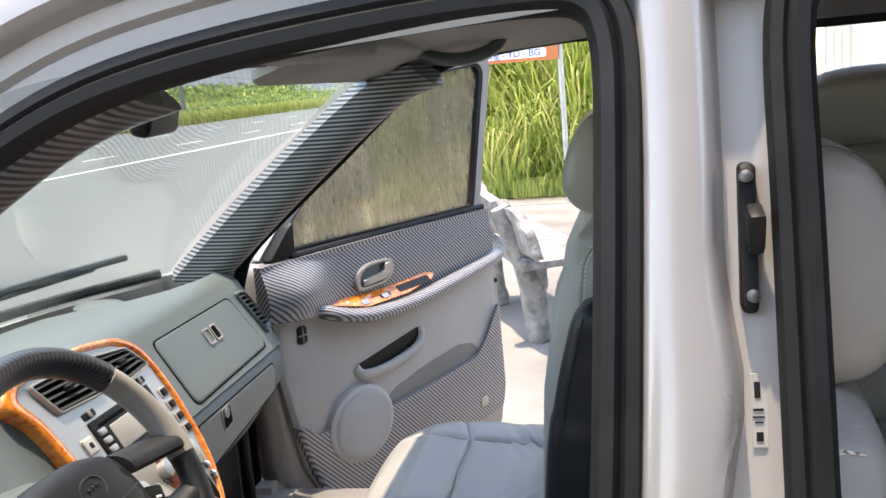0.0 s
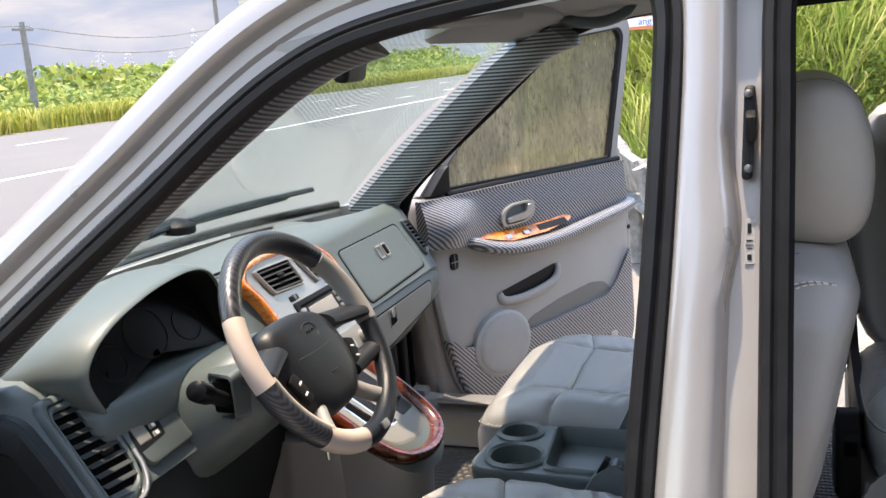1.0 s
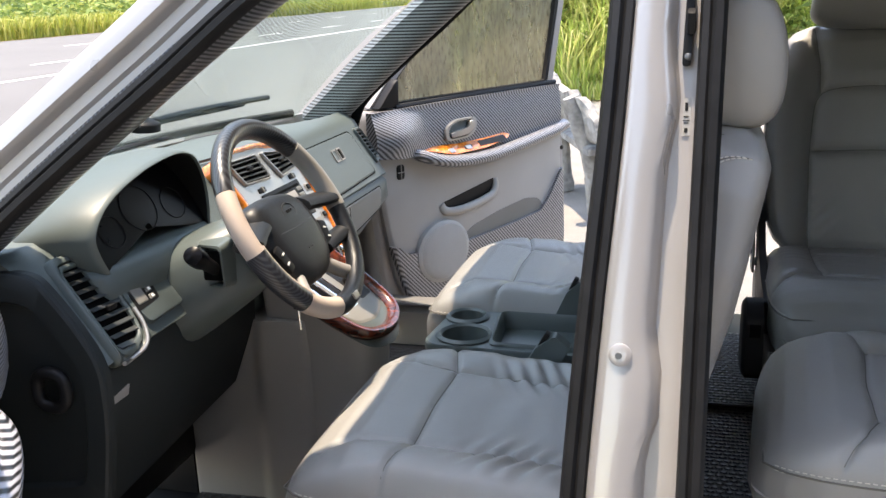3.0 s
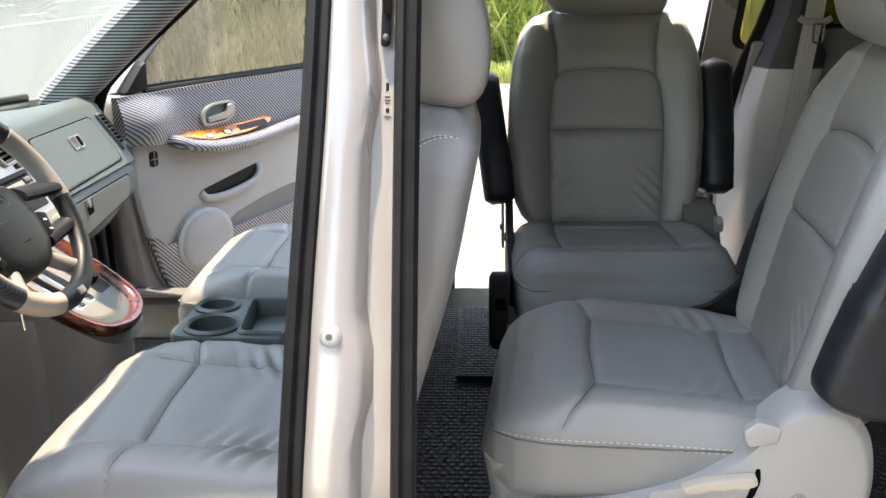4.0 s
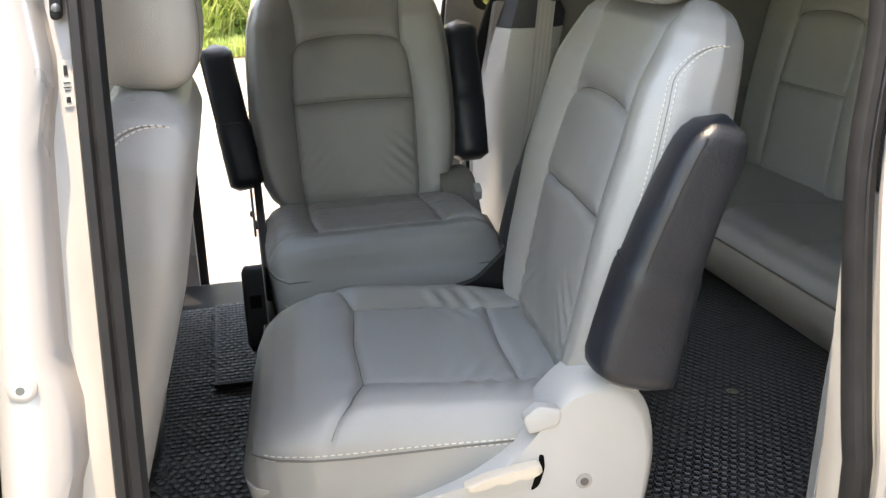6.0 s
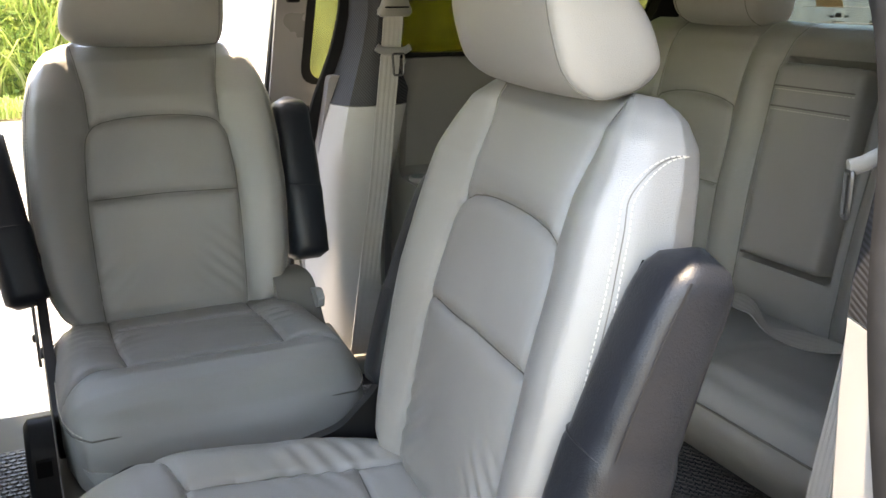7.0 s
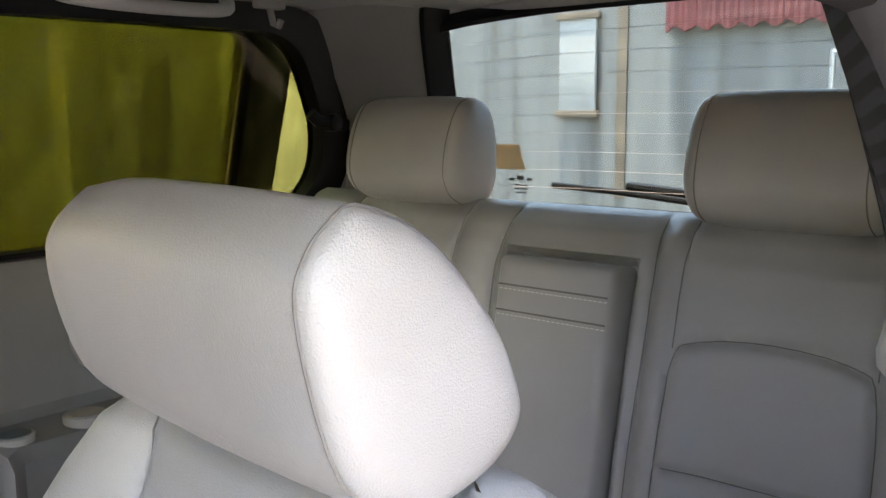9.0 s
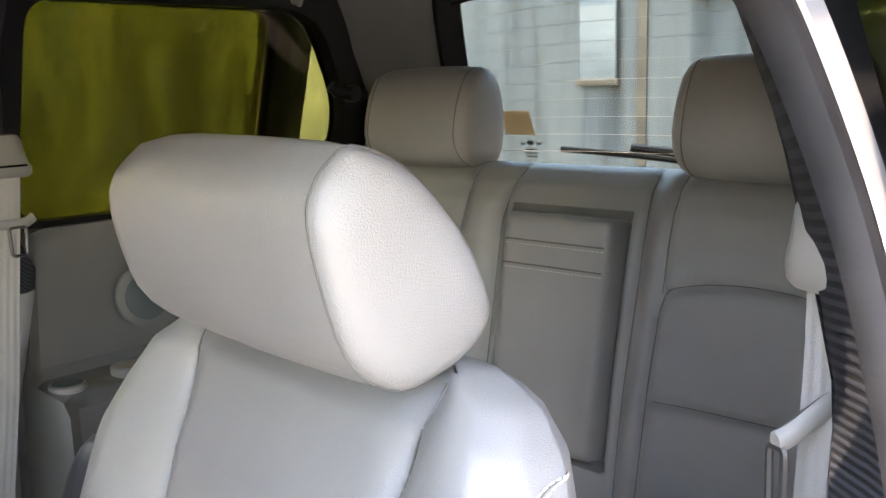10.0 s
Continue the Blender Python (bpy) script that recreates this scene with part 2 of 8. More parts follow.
def rings(bm, loops, closed=True, caps=True, wrap=False):
    """Skin loops of equal length; closed: each loop is a ring; wrap: the last joins the first."""
    V = [[bm.verts.new(p) for p in loop] for loop in loops]
    n = len(loops[0])
    for i in range(len(V) if wrap else len(V) - 1):
        a, b = V[i], V[(i + 1) % len(V)]
        for j in range(n if closed else n - 1):
            bm.faces.new((a[j], a[(j + 1) % n], b[(j + 1) % n], b[j]))
    if caps and closed and not wrap:
        bm.faces.new(V[0][::-1])
        bm.faces.new(V[-1])
    return V


def tube(bm, pts, r, seg=8, closed=False, flat=None):
    """A round (or, with flat=(a, b), elliptic) rod along points."""
    P = [Vector(p) for p in pts]
    n = len(P)
    loops, ref = [], None
    for i, p in enumerate(P):
        d = (P[(i + 1) % n] - P[i - 1]) if closed else (P[min(n - 1, i + 1)] - P[max(0, i - 1)])
        d.normalize()
        if ref is None:
            ref = Vector((0, 0, 1)) if abs(d.z) < 0.9 else Vector((1, 0, 0))
        side = d.cross(ref).normalized()
        ref = side.cross(d)
        ra, rb = flat if flat else (r, r)
        if callable(r):
            ra = rb = r(i / (n - 1))
        loops.append([p + side * ra * math.cos(k / seg * math.tau) + ref * rb * math.sin(k / seg * math.tau) for k in range(seg)])
    rings(bm, loops, wrap=closed)
    return bm


def sweep(bm, pts, normals, section, closed=False, ring=True):
    """A section of (away, out) pairs carried along points; out is along the normal, away at right angles to it and to the path."""
    P = [Vector(p) for p in pts]
    n = len(P)
    loops = []
    for i, p in enumerate(P):
        d = (P[(i + 1) % n] - P[i - 1]) if closed else (P[min(n - 1, i + 1)] - P[max(0, i - 1)])
        d.normalize()
        N = Vector(normals[i] if isinstance(normals, list) else normals).normalized()
        A = d.cross(N).normalized()
        loops.append([p + A * a + N * b for a, b in section])
    rings(bm, loops, closed=ring, wrap=closed)
    return bm


def round_poly(pts, r, k=5):
    """A polygon's corners turned round."""
    out, n = [], len(pts)
    for i in range(n):
        p, a, b = Vector(pts[i]), Vector(pts[i - 1]), Vector(pts[(i + 1) % n])
        rr = r[i] if isinstance(r, (list, tuple)) else r
        u, v = (a - p), (b - p)
        q = min(rr, 0.48 * u.length, 0.48 * v.length)
        u, v = p + u.normalized() * q, p + v.normalized() * q
        for j in range(k + 1):
            t = j / k
            out.append((1 - t) ** 2 * u + 2 * t * (1 - t) * p + t * t * v)
    return out


def plate(bm, outline, place, w0, w1, edge=0.0):
    """A solid of a flat outline (u, v); place(u, v, w) lays it into the world; edge: a chamfer on the w1 side."""
    o = [Vector(p) for p in outline]
    c = sum(o, Vector((0, 0))) / len(o)
    loops = [[place(p[0], p[1], w0) for p in o]]
    if edge:
        s = 1 if w1 > w0 else -1
        loops.append([place(p[0], p[1], w1 - s * edge) for p in o])
        size = max((p - c).length for p in o)
        loops.append([place(*(c + (p - c) * (1 - edge / max(size, 1e-6) * 1.3)), w1 - s * edge * 0.25) for p in o])
        loops.append([place(*(c + (p - c) * (1 - edge / max(size, 1e-6) * 2.2)), w1) for p in o])
    else:
        loops.append([place(p[0], p[1], w1) for p in o])
    rings(bm, loops)
    return bm


def plate_ring(bm, outer, inner, place, w0, w1):
    """A flat frame between two outlines of the same number of points."""
    L = [[place(p[0], p[1], w0) for p in outer], [place(p[0], p[1], w1) for p in outer], [place(p[0], p[1], w1) for p in inner], [place(p[0], p[1], w0) for p in inner]]
    rings(bm, L, wrap=True)
    return bm


def box(bm, c, s, bevel=0.0, m=None, seg=2):
    """A box of size s round c, its edges rounded."""
    made = bmesh.ops.create_cube(bm, size=1.0)["verts"]
    M = (m or Matrix()) @ Matrix.Translation(c) @ Matrix.Diagonal((*s, 1))
    bmesh.ops.transform(bm, matrix=M, verts=made)
    if bevel:
        es = list({e for v in made for e in v.link_edges})
        bmesh.ops.bevel(bm, geom=es, offset=bevel, segments=seg, profile=0.6, affect="EDGES")
    return bm


def disc(bm, c, axis, r, h, seg=20, dome=0.0):
    """A short round body along axis."""
    q = Vector(axis).to_track_quat("Z", "Y").to_matrix().to_4x4()
    M = Matrix.Translation(c) @ q
    prof = [(r, 0), (r, h * 0.8), (r * 0.94, h), (r * 0.5, h + dome * 0.75), (0.001, h + dome)]
    rings(bm, [[M @ Vector((a * math.cos(k / seg * math.tau), a * math.sin(k / seg * math.tau), b)) for k in range(seg)] for a, b in prof])
    return bm


def joined(name, verts, faces, material, label="", category="", kind="stuff", parent=None):
    me = bpy.data.meshes.new(name)
    me.from_pydata(verts, [], faces)
    me.materials.append(material)
    ob = new(name, me)
    if parent:
        ob.parent = parent
        if parent.type == "EMPTY":
            ob.matrix_parent_inverse = parent.matrix_basis.inverted()
    return tagged(ob, label, category, kind=kind)


def side_y(z, left=True):
    """The body side: it leans in towards the roof."""
    d = 0.441 + 0.31 * (z - 0.985) if z > 0.80 else 0.3836 - 0.05 * (0.80 - z)
    return d if left else 2.5 - d

FLOOR = 0.50


# ---- the van's shell ----
van = thing("minivan_body", (0.4, 1.25, 0.0), "silver minivan body with all side doors standing open", "van")


def on_side(left):
    s = 1 if left else -1
    return lambda x, z, w: Vector((x, side_y(z, left) + s * w, z))


SIDE_OUT = {True: Vector((0, -0.955, 0.296)), False: Vector((0, 0.955, 0.296))}
# the edge of the front door's opening, from the foot of the front pillar over the top to the foot of the middle pillar
FRONT_EDGE = [(-0.955, 0.42), (-0.945, 0.75), (-0.915, 0.95), (-0.885, 1.04), (-0.842, 1.10), (-0.72, 1.20), (-0.591, 1.30), (-0.49, 1.382), (-0.418, 1.430), (-0.345, 1.462), (-0.25, 1.482), (-0.133, 1.495), (-0.045, 1.499),
              (-0.01, 1.492), (0.003, 1.465), (0.003, 1.40), (-0.006, 1.229), (-0.02, 1.044), (-0.033, 0.822), (-0.036, 0.6), (-0.036, 0.40)]
REAR_EDGE = [(0.094, 0.40), (0.098, 0.8), (0.101, 1.1), (0.105, 1.35), (0.107, 1.46), (0.118, 1.492), (0.15, 1.503), (0.5, 1.51), (0.84, 1.508), (0.89, 1.497), (0.918, 1.455), (0.94, 1.36), (0.928, 1.25), (0.886, 1.10), (0.862, 0.9), (0.853, 0.75), (0.85, 0.40)]


def edge_path(table, left, n):
    pts = curve_through([(x, 0, z) for x, z in table], n)
    lift = 0.0 if left else 0.022
    return [Vector((p.x, side_y(p.z, left), p.z + lift * step(1.38, 1.48, p.z) * (p.x < 0.05))) for p in pts]


def pick(table, a, b, left, n):
    return edge_path(table[a:b], left, n)


for left in (True, False):
    flip = 1 if left else -1
    N = SIDE_OUT[left]
    # rubber seals, two lips
    for table, name in ((FRONT_EDGE, "front_door_seal"), (REAR_EDGE, "side_door_seal")):
        P = edge_path(table, left, 90)
        bm = bmesh.new()
        lips = [(-0.013, -0.006), (-0.014, 0.004), (-0.009, 0.013), (-0.001, 0.015), (0.003, 0.009), (0.006, 0.012), (0.013, 0.012), (0.016, 0.004), (0.014, -0.006)]
        sweep(bm, P, N, [(-flip * a, b) for a, b in lips])
        part(name, bm, RUBBER, van, "black rubber door seal")
    # the painted band round the front opening: a sunk flange, then the rounded outer skin
    P = pick(FRONT_EDGE, 0, 14, left, 70)
    bm = bmesh.new()
    sweep(bm, P, N, [(-flip * a, b) for a, b in ((0.014, -0.004), (0.034, -0.002), (0.038, 0.004), (0.052, 0.006))], ring=False)
    part("pillar_flange", bm, PAINT_INNER, van, "taupe painted door flange")
    bm = bmesh.new()
    sweep(bm, P, N, [(-flip * a, b) for a, b in ((0.052, 0.006), (0.054, 0.018), (0.060, 0.026), (0.074, 0.027), (0.092, 0.018), (0.104, 0.0), (0.106, -0.03), (0.06, -0.05), (0.014, -0.04), (0.014, -0.005))], ring=False)
    part("front_pillar_skin", bm, PAINT, van, "glossy silver outer pillar")
    # over the side door: roof rail
    P = pick(REAR_EDGE, 6, 9, left, 40)
    bm = bmesh.new()
    sweep(bm, P, N, [(-flip * a, b) for a, b in ((0.014, -0.004), (0.036, 0.0), (0.05, 0.022), (0.08, 0.02), (0.10, -0.02), (0.06, -0.05), (0.014, -0.04))])
    part("roof_rail", bm, PAINT, van)
    # painted flange down the rear edge of the side door's opening
    P = pick(REAR_EDGE, 8, 17, left, 50)
    bm = bmesh.new()
    sweep(bm, P, N, [(-flip * a, b) for a, b in ((0.030, 0.002), (0.035, 0.008), (0.062, 0.009), (0.070, 0.002), (0.066, -0.006), (0.030, -0.004))])
    part("rear_flange", bm, PAINT, van, "silver painted flange of the side door opening")
    # the middle pillar: bright outer rib, stepped jamb behind it
    zs = [0.36 + i * (1.52 - 0.36) / 46 for i in range(47)]
    bm, loops = bmesh.new(), []
    for z in zs:
        xf = lerp([(p[1], p[0]) for p in FRONT_EDGE[:14:-1]], z) + 0.012
        xr = lerp([(p[1], p[0]) for p in REAR_EDGE[:5]], z) - 0.010
        m = xf + (xr - xf) * lerp([(0.4, 0.55), (0.88, 0.55), (0.91, 0.66), (0.98, 0.66), (1.0, 0.56), (1.20, 0.56), (1.255, 0.68), (1.33, 0.55), (1.5, 0.55)], z)
        sec = [(xf, 0.0), (xf + 0.006, 0.010), (xf + 0.014, 0.013), (m - 0.012, 0.012), (m - 0.003, 0.008), (m + 0.004, -0.014), (m + 0.007, -0.018), (xr - 0.012, -0.018), (xr - 0.004, -0.012), (xr, -0.004), (xr, -0.06), (xf, -0.06)]
        loops.append([on_side(left)(x, z, -o) for x, o in sec])
    rings(bm, [[r[k] for k in (0, 1, 2, 3, 4, 5, 10, 11)] for r in loops])
    part("middle_pillar", bm, PAINT, van, "silver middle door pillar", sharp=50)
    # jamb split off so a darker taupe paints the recess's shade
    bm = bmesh.new()
    rings(bm, [[r[k] for k in (5, 6, 7, 8, 9, 10)] for r in loops])
    part("pillar_jamb", bm, PAINT_INNER, van, "pillar jamb with the recess's shade in its taupe colour", sharp=50)
    # rear side wall with its window
    P2 = on_side(left)
    wall = [(0.86, 0.40), (2.10, 0.40), (2.16, 0.9), (2.10, 1.25), (1.93, 1.56), (0.93, 1.53), (0.935, 1.4), (0.92, 1.2), (0.885, 0.95), (0.865, 0.75)]
    win = round_poly([(1.06, 1.235), (1.68, 1.235), (1.765, 1.32), (1.755, 1.42), (1.64, 1.60), (1.06, 1.595)], [0.05, 0.07, 0.06, 0.06, 0.09, 0.05], 6)
    outer = round_poly([(1.0, 1.19), (1.76, 1.19), (1.84, 1.30), (1.83, 1.45), (1.69, 1.645), (1.0, 1.645)], [0.05, 0.07, 0.06, 0.06, 0.09, 0.05], 6)
    b_ = 0.055 if left else 0.0
    low = round_poly([(0.862 + b_, 0.36), (2.12, 0.36), (2.17, 0.9), (2.14, 1.19), (0.905 + b_, 1.19), (0.885 + b_, 0.95), (0.866 + b_, 0.75)], 0.01, 3)
    bm = bmesh.new()
    plate(bm, low, P2, 0.0, 0.035)
    part("quarter_panel", bm, PAINT, van)
    bm = bmesh.new()
    plate_ring(bm, outer, win, P2, 0.0, 0.05)
    f = part("quarter_window_frame", bm, BLACK_PLASTIC, van, "black quarter window surround")
    bm = bmesh.new()
    plate(bm, win, P2, 0.012, 0.016)
    part("quarter_glass", bm, GLASS_OLIVE, van, "olive tinted quarter window")
    bm = bmesh.new()
    plate(bm, round_poly([(1.78, 1.19), (2.15, 1.19), (2.09, 1.42), (1.97, 1.66), (1.69, 1.645), (1.83, 1.45), (1.84, 1.30)], 0.004, 2), P2, 0.0, 0.05)
    part("rear_pillar", bm, PAINT, van)
    # sill under the doors
    bm = bmesh.new()
    s = 1 if left else -1
    ys = (lambda y: y if left else 2.5 - y)
    sec = [(0.36, 0.28), (0.355, 0.40), (0.375, 0.445), (0.41, 0.46), (0.47, 0.462), (0.50, 0.44), (0.52, 0.28)]
    rings(bm, [[Vector((x, ys(y), z)) for y, z in sec] for x in (-0.96, -0.04, 0.1, 0.9)])
    part("door_sill", bm, PAINT_INNER, van, "pale painted door sill")
    for x in (-0.47, 0.47):
        bm = bmesh.new()
        box(bm, (x, ys(0.47), 0.468), (0.7, 0.07, 0.008), 0.003)
        part("scuff_plate", bm, SATIN, van, "ribbed satin scuff plate")
    # cowl side in front of the door
    bm = bmesh.new()
    plate(bm, round_poly([(-1.45, 0.36), (-0.97, 0.36), (-0.96, 0.75), (-0.93, 0.98), (-1.0, 1.06), (-1.45, 0.98)], 0.02, 3), P2, 0.0, 0.06)
    part("cowl_side", bm, PAINT, van)
    bm = bmesh.new()
    tube(bm, [(-0.93, ys(0.475), 0.42), (-0.93, ys(0.475), 0.75), (-0.90, ys(0.49), 0.97)], 0.018, 10)
    part("inner_seal", bm, RUBBER, van)

# striker plate, label and plug on the near middle pillar
PL = on_side(True)
bm = bmesh.new()
plate(bm, round_poly([(0.071, 1.302), (0.081, 1.302), (0.084, 1.388), (0.074, 1.388)], 0.005), lambda x, z, w: PL(x, z, w), 0.017, 0.006, 0.002)
k = part("striker_plate", bm, BLACK_PLASTIC, van, "black striker plate with two bolts")
bm = bmesh.new()
box(bm, (0.0, 0.0, 0.0), (0.010, 0.020, 0.026), 0.004, Matrix.Translation(PL(0.080, 1.352, -0.004)) @ pose(0, 0, 0, 17, 0, 0))
part("striker", bm, BLACK_PLASTIC, k)
for z in (1.312, 1.380):
    bm = bmesh.new()
    disc(bm, PL(0.0775, z, 0.006), SIDE_OUT[True], 0.0042, 0.004, 12, 0.001)
    part("bolt", bm, STEEL, k)
bm = bmesh.new()
plate(bm, [(0.0735, 1.225), (0.0825, 1.225), (0.0835, 1.266), (0.0745, 1.266)], PL, 0.0175, 0.0165)
k = part("warning_label", bm, LABEL, van, "grey-white door label with dark marks")
for i, (z, w, h) in enumerate(((1.257, 0.0035, 0.009), (1.246, 0.006, 0.0012), (1.242, 0.007, 0.0008), (1.239, 0.005, 0.0008), (1.231, 0.004, 0.005))):
    bm = bmesh.new()
    plate(bm, [(0.078 - w / 2, z - h / 2), (0.078 + w / 2, z - h / 2), (0.078 + w / 2, z + h / 2), (0.078 - w / 2, z + h / 2)], PL, 0.0164, 0.0159)
    part("print", bm, BLACK_PLASTIC, k)
bm = bmesh.new()
disc(bm, PL(0.016, 0.992, -0.0125), SIDE_OUT[True], 0.013, 0.003, 22, 0.0)
k = part("pillar_plug", bm, PAINT, van)
bm = bmesh.new()
disc(bm, PL(0.0145, 0.992, -0.0158), SIDE_OUT[True], 0.004, 0.001, 10, 0.0)
part("plug_slot", bm, STEEL, k)


# roof and headliner
def roof_z(x, y, inner):
    c = 1 - ((y - 1.25) / 0.66) ** 2
    z = lerp([(-0.5, 1.50), (-0.35, 1.525), (0.0, 1.55), (0.6, 1.60), (1.2, 1.65), (1.6, 1.665), (2.0, 1.65)], x) + 0.075 * max(0, c) ** 0.8 - 0.03
    z += 0.022 * max(0.0, (y - 1.25) / 0.66) ** 2
    return z - (0.03 if inner else -0.035)


for inner, name, m, label in ((False, "roof", PAINT, "silver roof skin"), (True, "headliner", HEADLINER, "grey cloth headliner")):
    bm, loops = bmesh.new(), []
    for i in range(31):
        x = -0.47 + (2.02 + 0.47) * i / 30
        row = []
        for j in range(25):
            y = 1.25 + 0.66 * (-1 + 2 * j / 24) * (1.0 if inner else 1.0)
            row.append(Vector((x + (0.10 * (1 - abs(j / 12 - 1) ** 2) * -1 if i == 0 else 0) * 0.5, y, roof_z(x, y, inner))))
        row += [p + Vector((0, 0, 0.012)) for p in row[::-1]]
        loops.append(row)
    rings(bm, loops)
    part(name, bm, m, van, label)
# front header and rear header join roof and glass
for x, z, ln in ((-0.47, 1.505, 0.05), (1.96, 1.62, 0.05)):
    bm = bmesh.new()
    P = [Vector((x + 0.02, 1.25 + t * 0.62, roof_z(x, 1.25 + t * 0.62, True) + 0.0)) for t in [-1 + i / 10 for i in range(21)]]
    tube(bm, P, 0.02, 10, flat=(0.05, 0.02))
    part("header", bm, HEADLINER, van)
# floor pan
bm = bmesh.new()
box(bm, (0.85, 1.25, FLOOR - 0.045), (2.5, 1.56, 0.06), 0.01)
part("floor_pan", bm, BLACK_PLASTIC, van)
bm = bmesh.new()
box(bm, (-0.73, 1.25, 0.31), (0.66, 1.50, 0.06), 0.01)
box(bm, (-0.395, 1.25, 0.39), (0.02, 1.50, 0.20), 0.004)
part("footwell_pan", bm, BLACK_PLASTIC, van)


def pane(name, low, high, n, m, bulge, material, label, thick=0.005):
    """A curved pane between its lower and upper edge."""
    A, B = curve_through(low, n), curve_through(high, n)
    bm, loops = bmesh.new(), []
    for k in range(m + 1):
        f = k / m
        row = [a.lerp(b, f) + bulge * math.sin(f * math.pi) for a, b in zip(A, B)]
        row += [p + Vector((0, 0, -thick)) for p in row[::-1]]
        loops.append(row)
    rings(bm, loops)
    ob = part(name, bm, material, van, label)
    ob.visible_shadow = False
    return ob, A, B


W_LOW = [(-1.05, 0.53, 1.05), (-1.24, 0.80, 1.035), (-1.31, 1.25, 1.03), (-1.24, 1.70, 1.035), (-1.05, 1.97, 1.05)]
W_TOP = [(-0.485, 0.66, 1.475), (-0.52, 0.90, 1.535), (-0.54, 1.25, 1.555), (-0.52, 1.60, 1.535), (-0.485, 1.84, 1.475)]
pane("windscreen", W_LOW, W_TOP, 25, 10, Vector((-0.02, 0, 0.02)), GLASS, "clear windscreen")
bm = bmesh.new()
tube(bm, curve_through([(x - 0.01, y, z + 0.008) for x, y, z in W_LOW], 40), 0.012, 8)
part("windscreen_seal", bm, RUBBER, van)
bm = bmesh.new()
plateau = curve_through([(x - 0.09, y, z - 0.03) for x, y, z in W_LOW], 30)
edge = curve_through([(x - 0.005, y, z - 0.012) for x, y, z in W_LOW], 30)
rings(bm, [[a, b, b + Vector((0, 0, -0.03)), a + Vector((0, 0, -0.03))] for a, b in zip(plateau, edge)])
part("cowl_panel", bm, GREY_PLASTIC, van, "grey cowl panel under the windscreen")

# striped film on the front pillars' inner trims
for left in (True, False):
    ys = (lambda y: y) if left else (lambda y: 2.5 - y)
    bm, loops = bmesh.new(), []
    for i in range(25):
        f = i / 24
        g = curve_through([(-1.07, ys(0.56), 1.045), (-0.80, ys(0.645), 1.26), (-0.52, ys(0.725), 1.452), (-0.40, ys(0.76), 1.50)], 25)[i]
        d = curve_through([(-0.905, ys(0.488), 1.035), (-0.70, ys(0.54), 1.205), (-0.44, ys(0.605), 1.405), (-0.33, ys(0.63), 1.452)], 25)[i]
        g = d + (g - d) * (0.5 if left else 0.72)
        inn = Vector((0.03, 0.035 if left else -0.035, -0.03)) * (0.6 if left else 0.8)
        row = [g + (d - g) * t + inn * math.sin(t * math.pi) for t in [k / 10 for k in range(11)]]
        out = [p + Vector((-0.01, -0.03 if left else 0.03, 0.02)) for p in (row[-1], row[0])]
        loops.append(row + out)
    rings(bm, loops)
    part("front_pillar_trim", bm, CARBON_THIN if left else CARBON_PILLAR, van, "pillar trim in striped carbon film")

# rear end: tailgate glass and surround
R_LOW = [(2.03, 0.74, 1.255), (2.12, 0.95, 1.25), (2.14, 1.25, 1.248), (2.12, 1.55, 1.25), (2.03, 1.76, 1.255)]
R_TOP = [(1.91, 0.80, 1.625), (1.965, 1.0, 1.65), (1.98, 1.25, 1.655), (1.965, 1.5, 1.65), (1.91, 1.70, 1.625)]
pane("rear_window", R_LOW, R_TOP, 25, 8, Vector((0.012, 0, 0.0)), GLASS_REAR, "rear window with heating lines")
for i in range(9):
    f = 0.12 + i * 0.095
    A, B = curve_through(R_LOW, 25), curve_through(R_TOP, 25)
    bm = bmesh.new()
    tube(bm, [a.lerp(b, f) + Vector((0.012 * math.sin(f * math.pi) - 0.001, 0, -0.002)) for a, b in zip(A, B)][2:-2], 0.0004, 4)
    part("heating_line", bm, SEAM, van)
bm = bmesh.new()
tube(bm, curve_through(R_LOW + [(2.0, 1.80, 1.33), (1.92, 1.745, 1.59)] + R_TOP[::-1] + [(1.92, 0.755, 1.59), (2.0, 0.70, 1.33)], 90, True), 0.014, 8, True, flat=(0.018, 0.012))
part("rear_window_seal", bm, BLACK_PLASTIC, van)
bm = bmesh.new()
rings(bm, [[a + Vector((-0.02, 0, 0.0)), a + Vector((0.05, 0, -0.005)), Vector((a.x + 0.07, a.y, 0.40)), Vector((a.x - 0.04, a.y, 0.40)), a + Vector((-0.06, 0, -0.06))] for a in curve_through([(2.03, 0.52, 1.245), (2.12, 0.95, 1.24), (2.14, 1.25, 1.238), (2.12, 1.55, 1.24), (2.03, 1.98, 1.245)], 25)])
part("tailgate", bm, PAINT, van, "silver tailgate under the rear window")
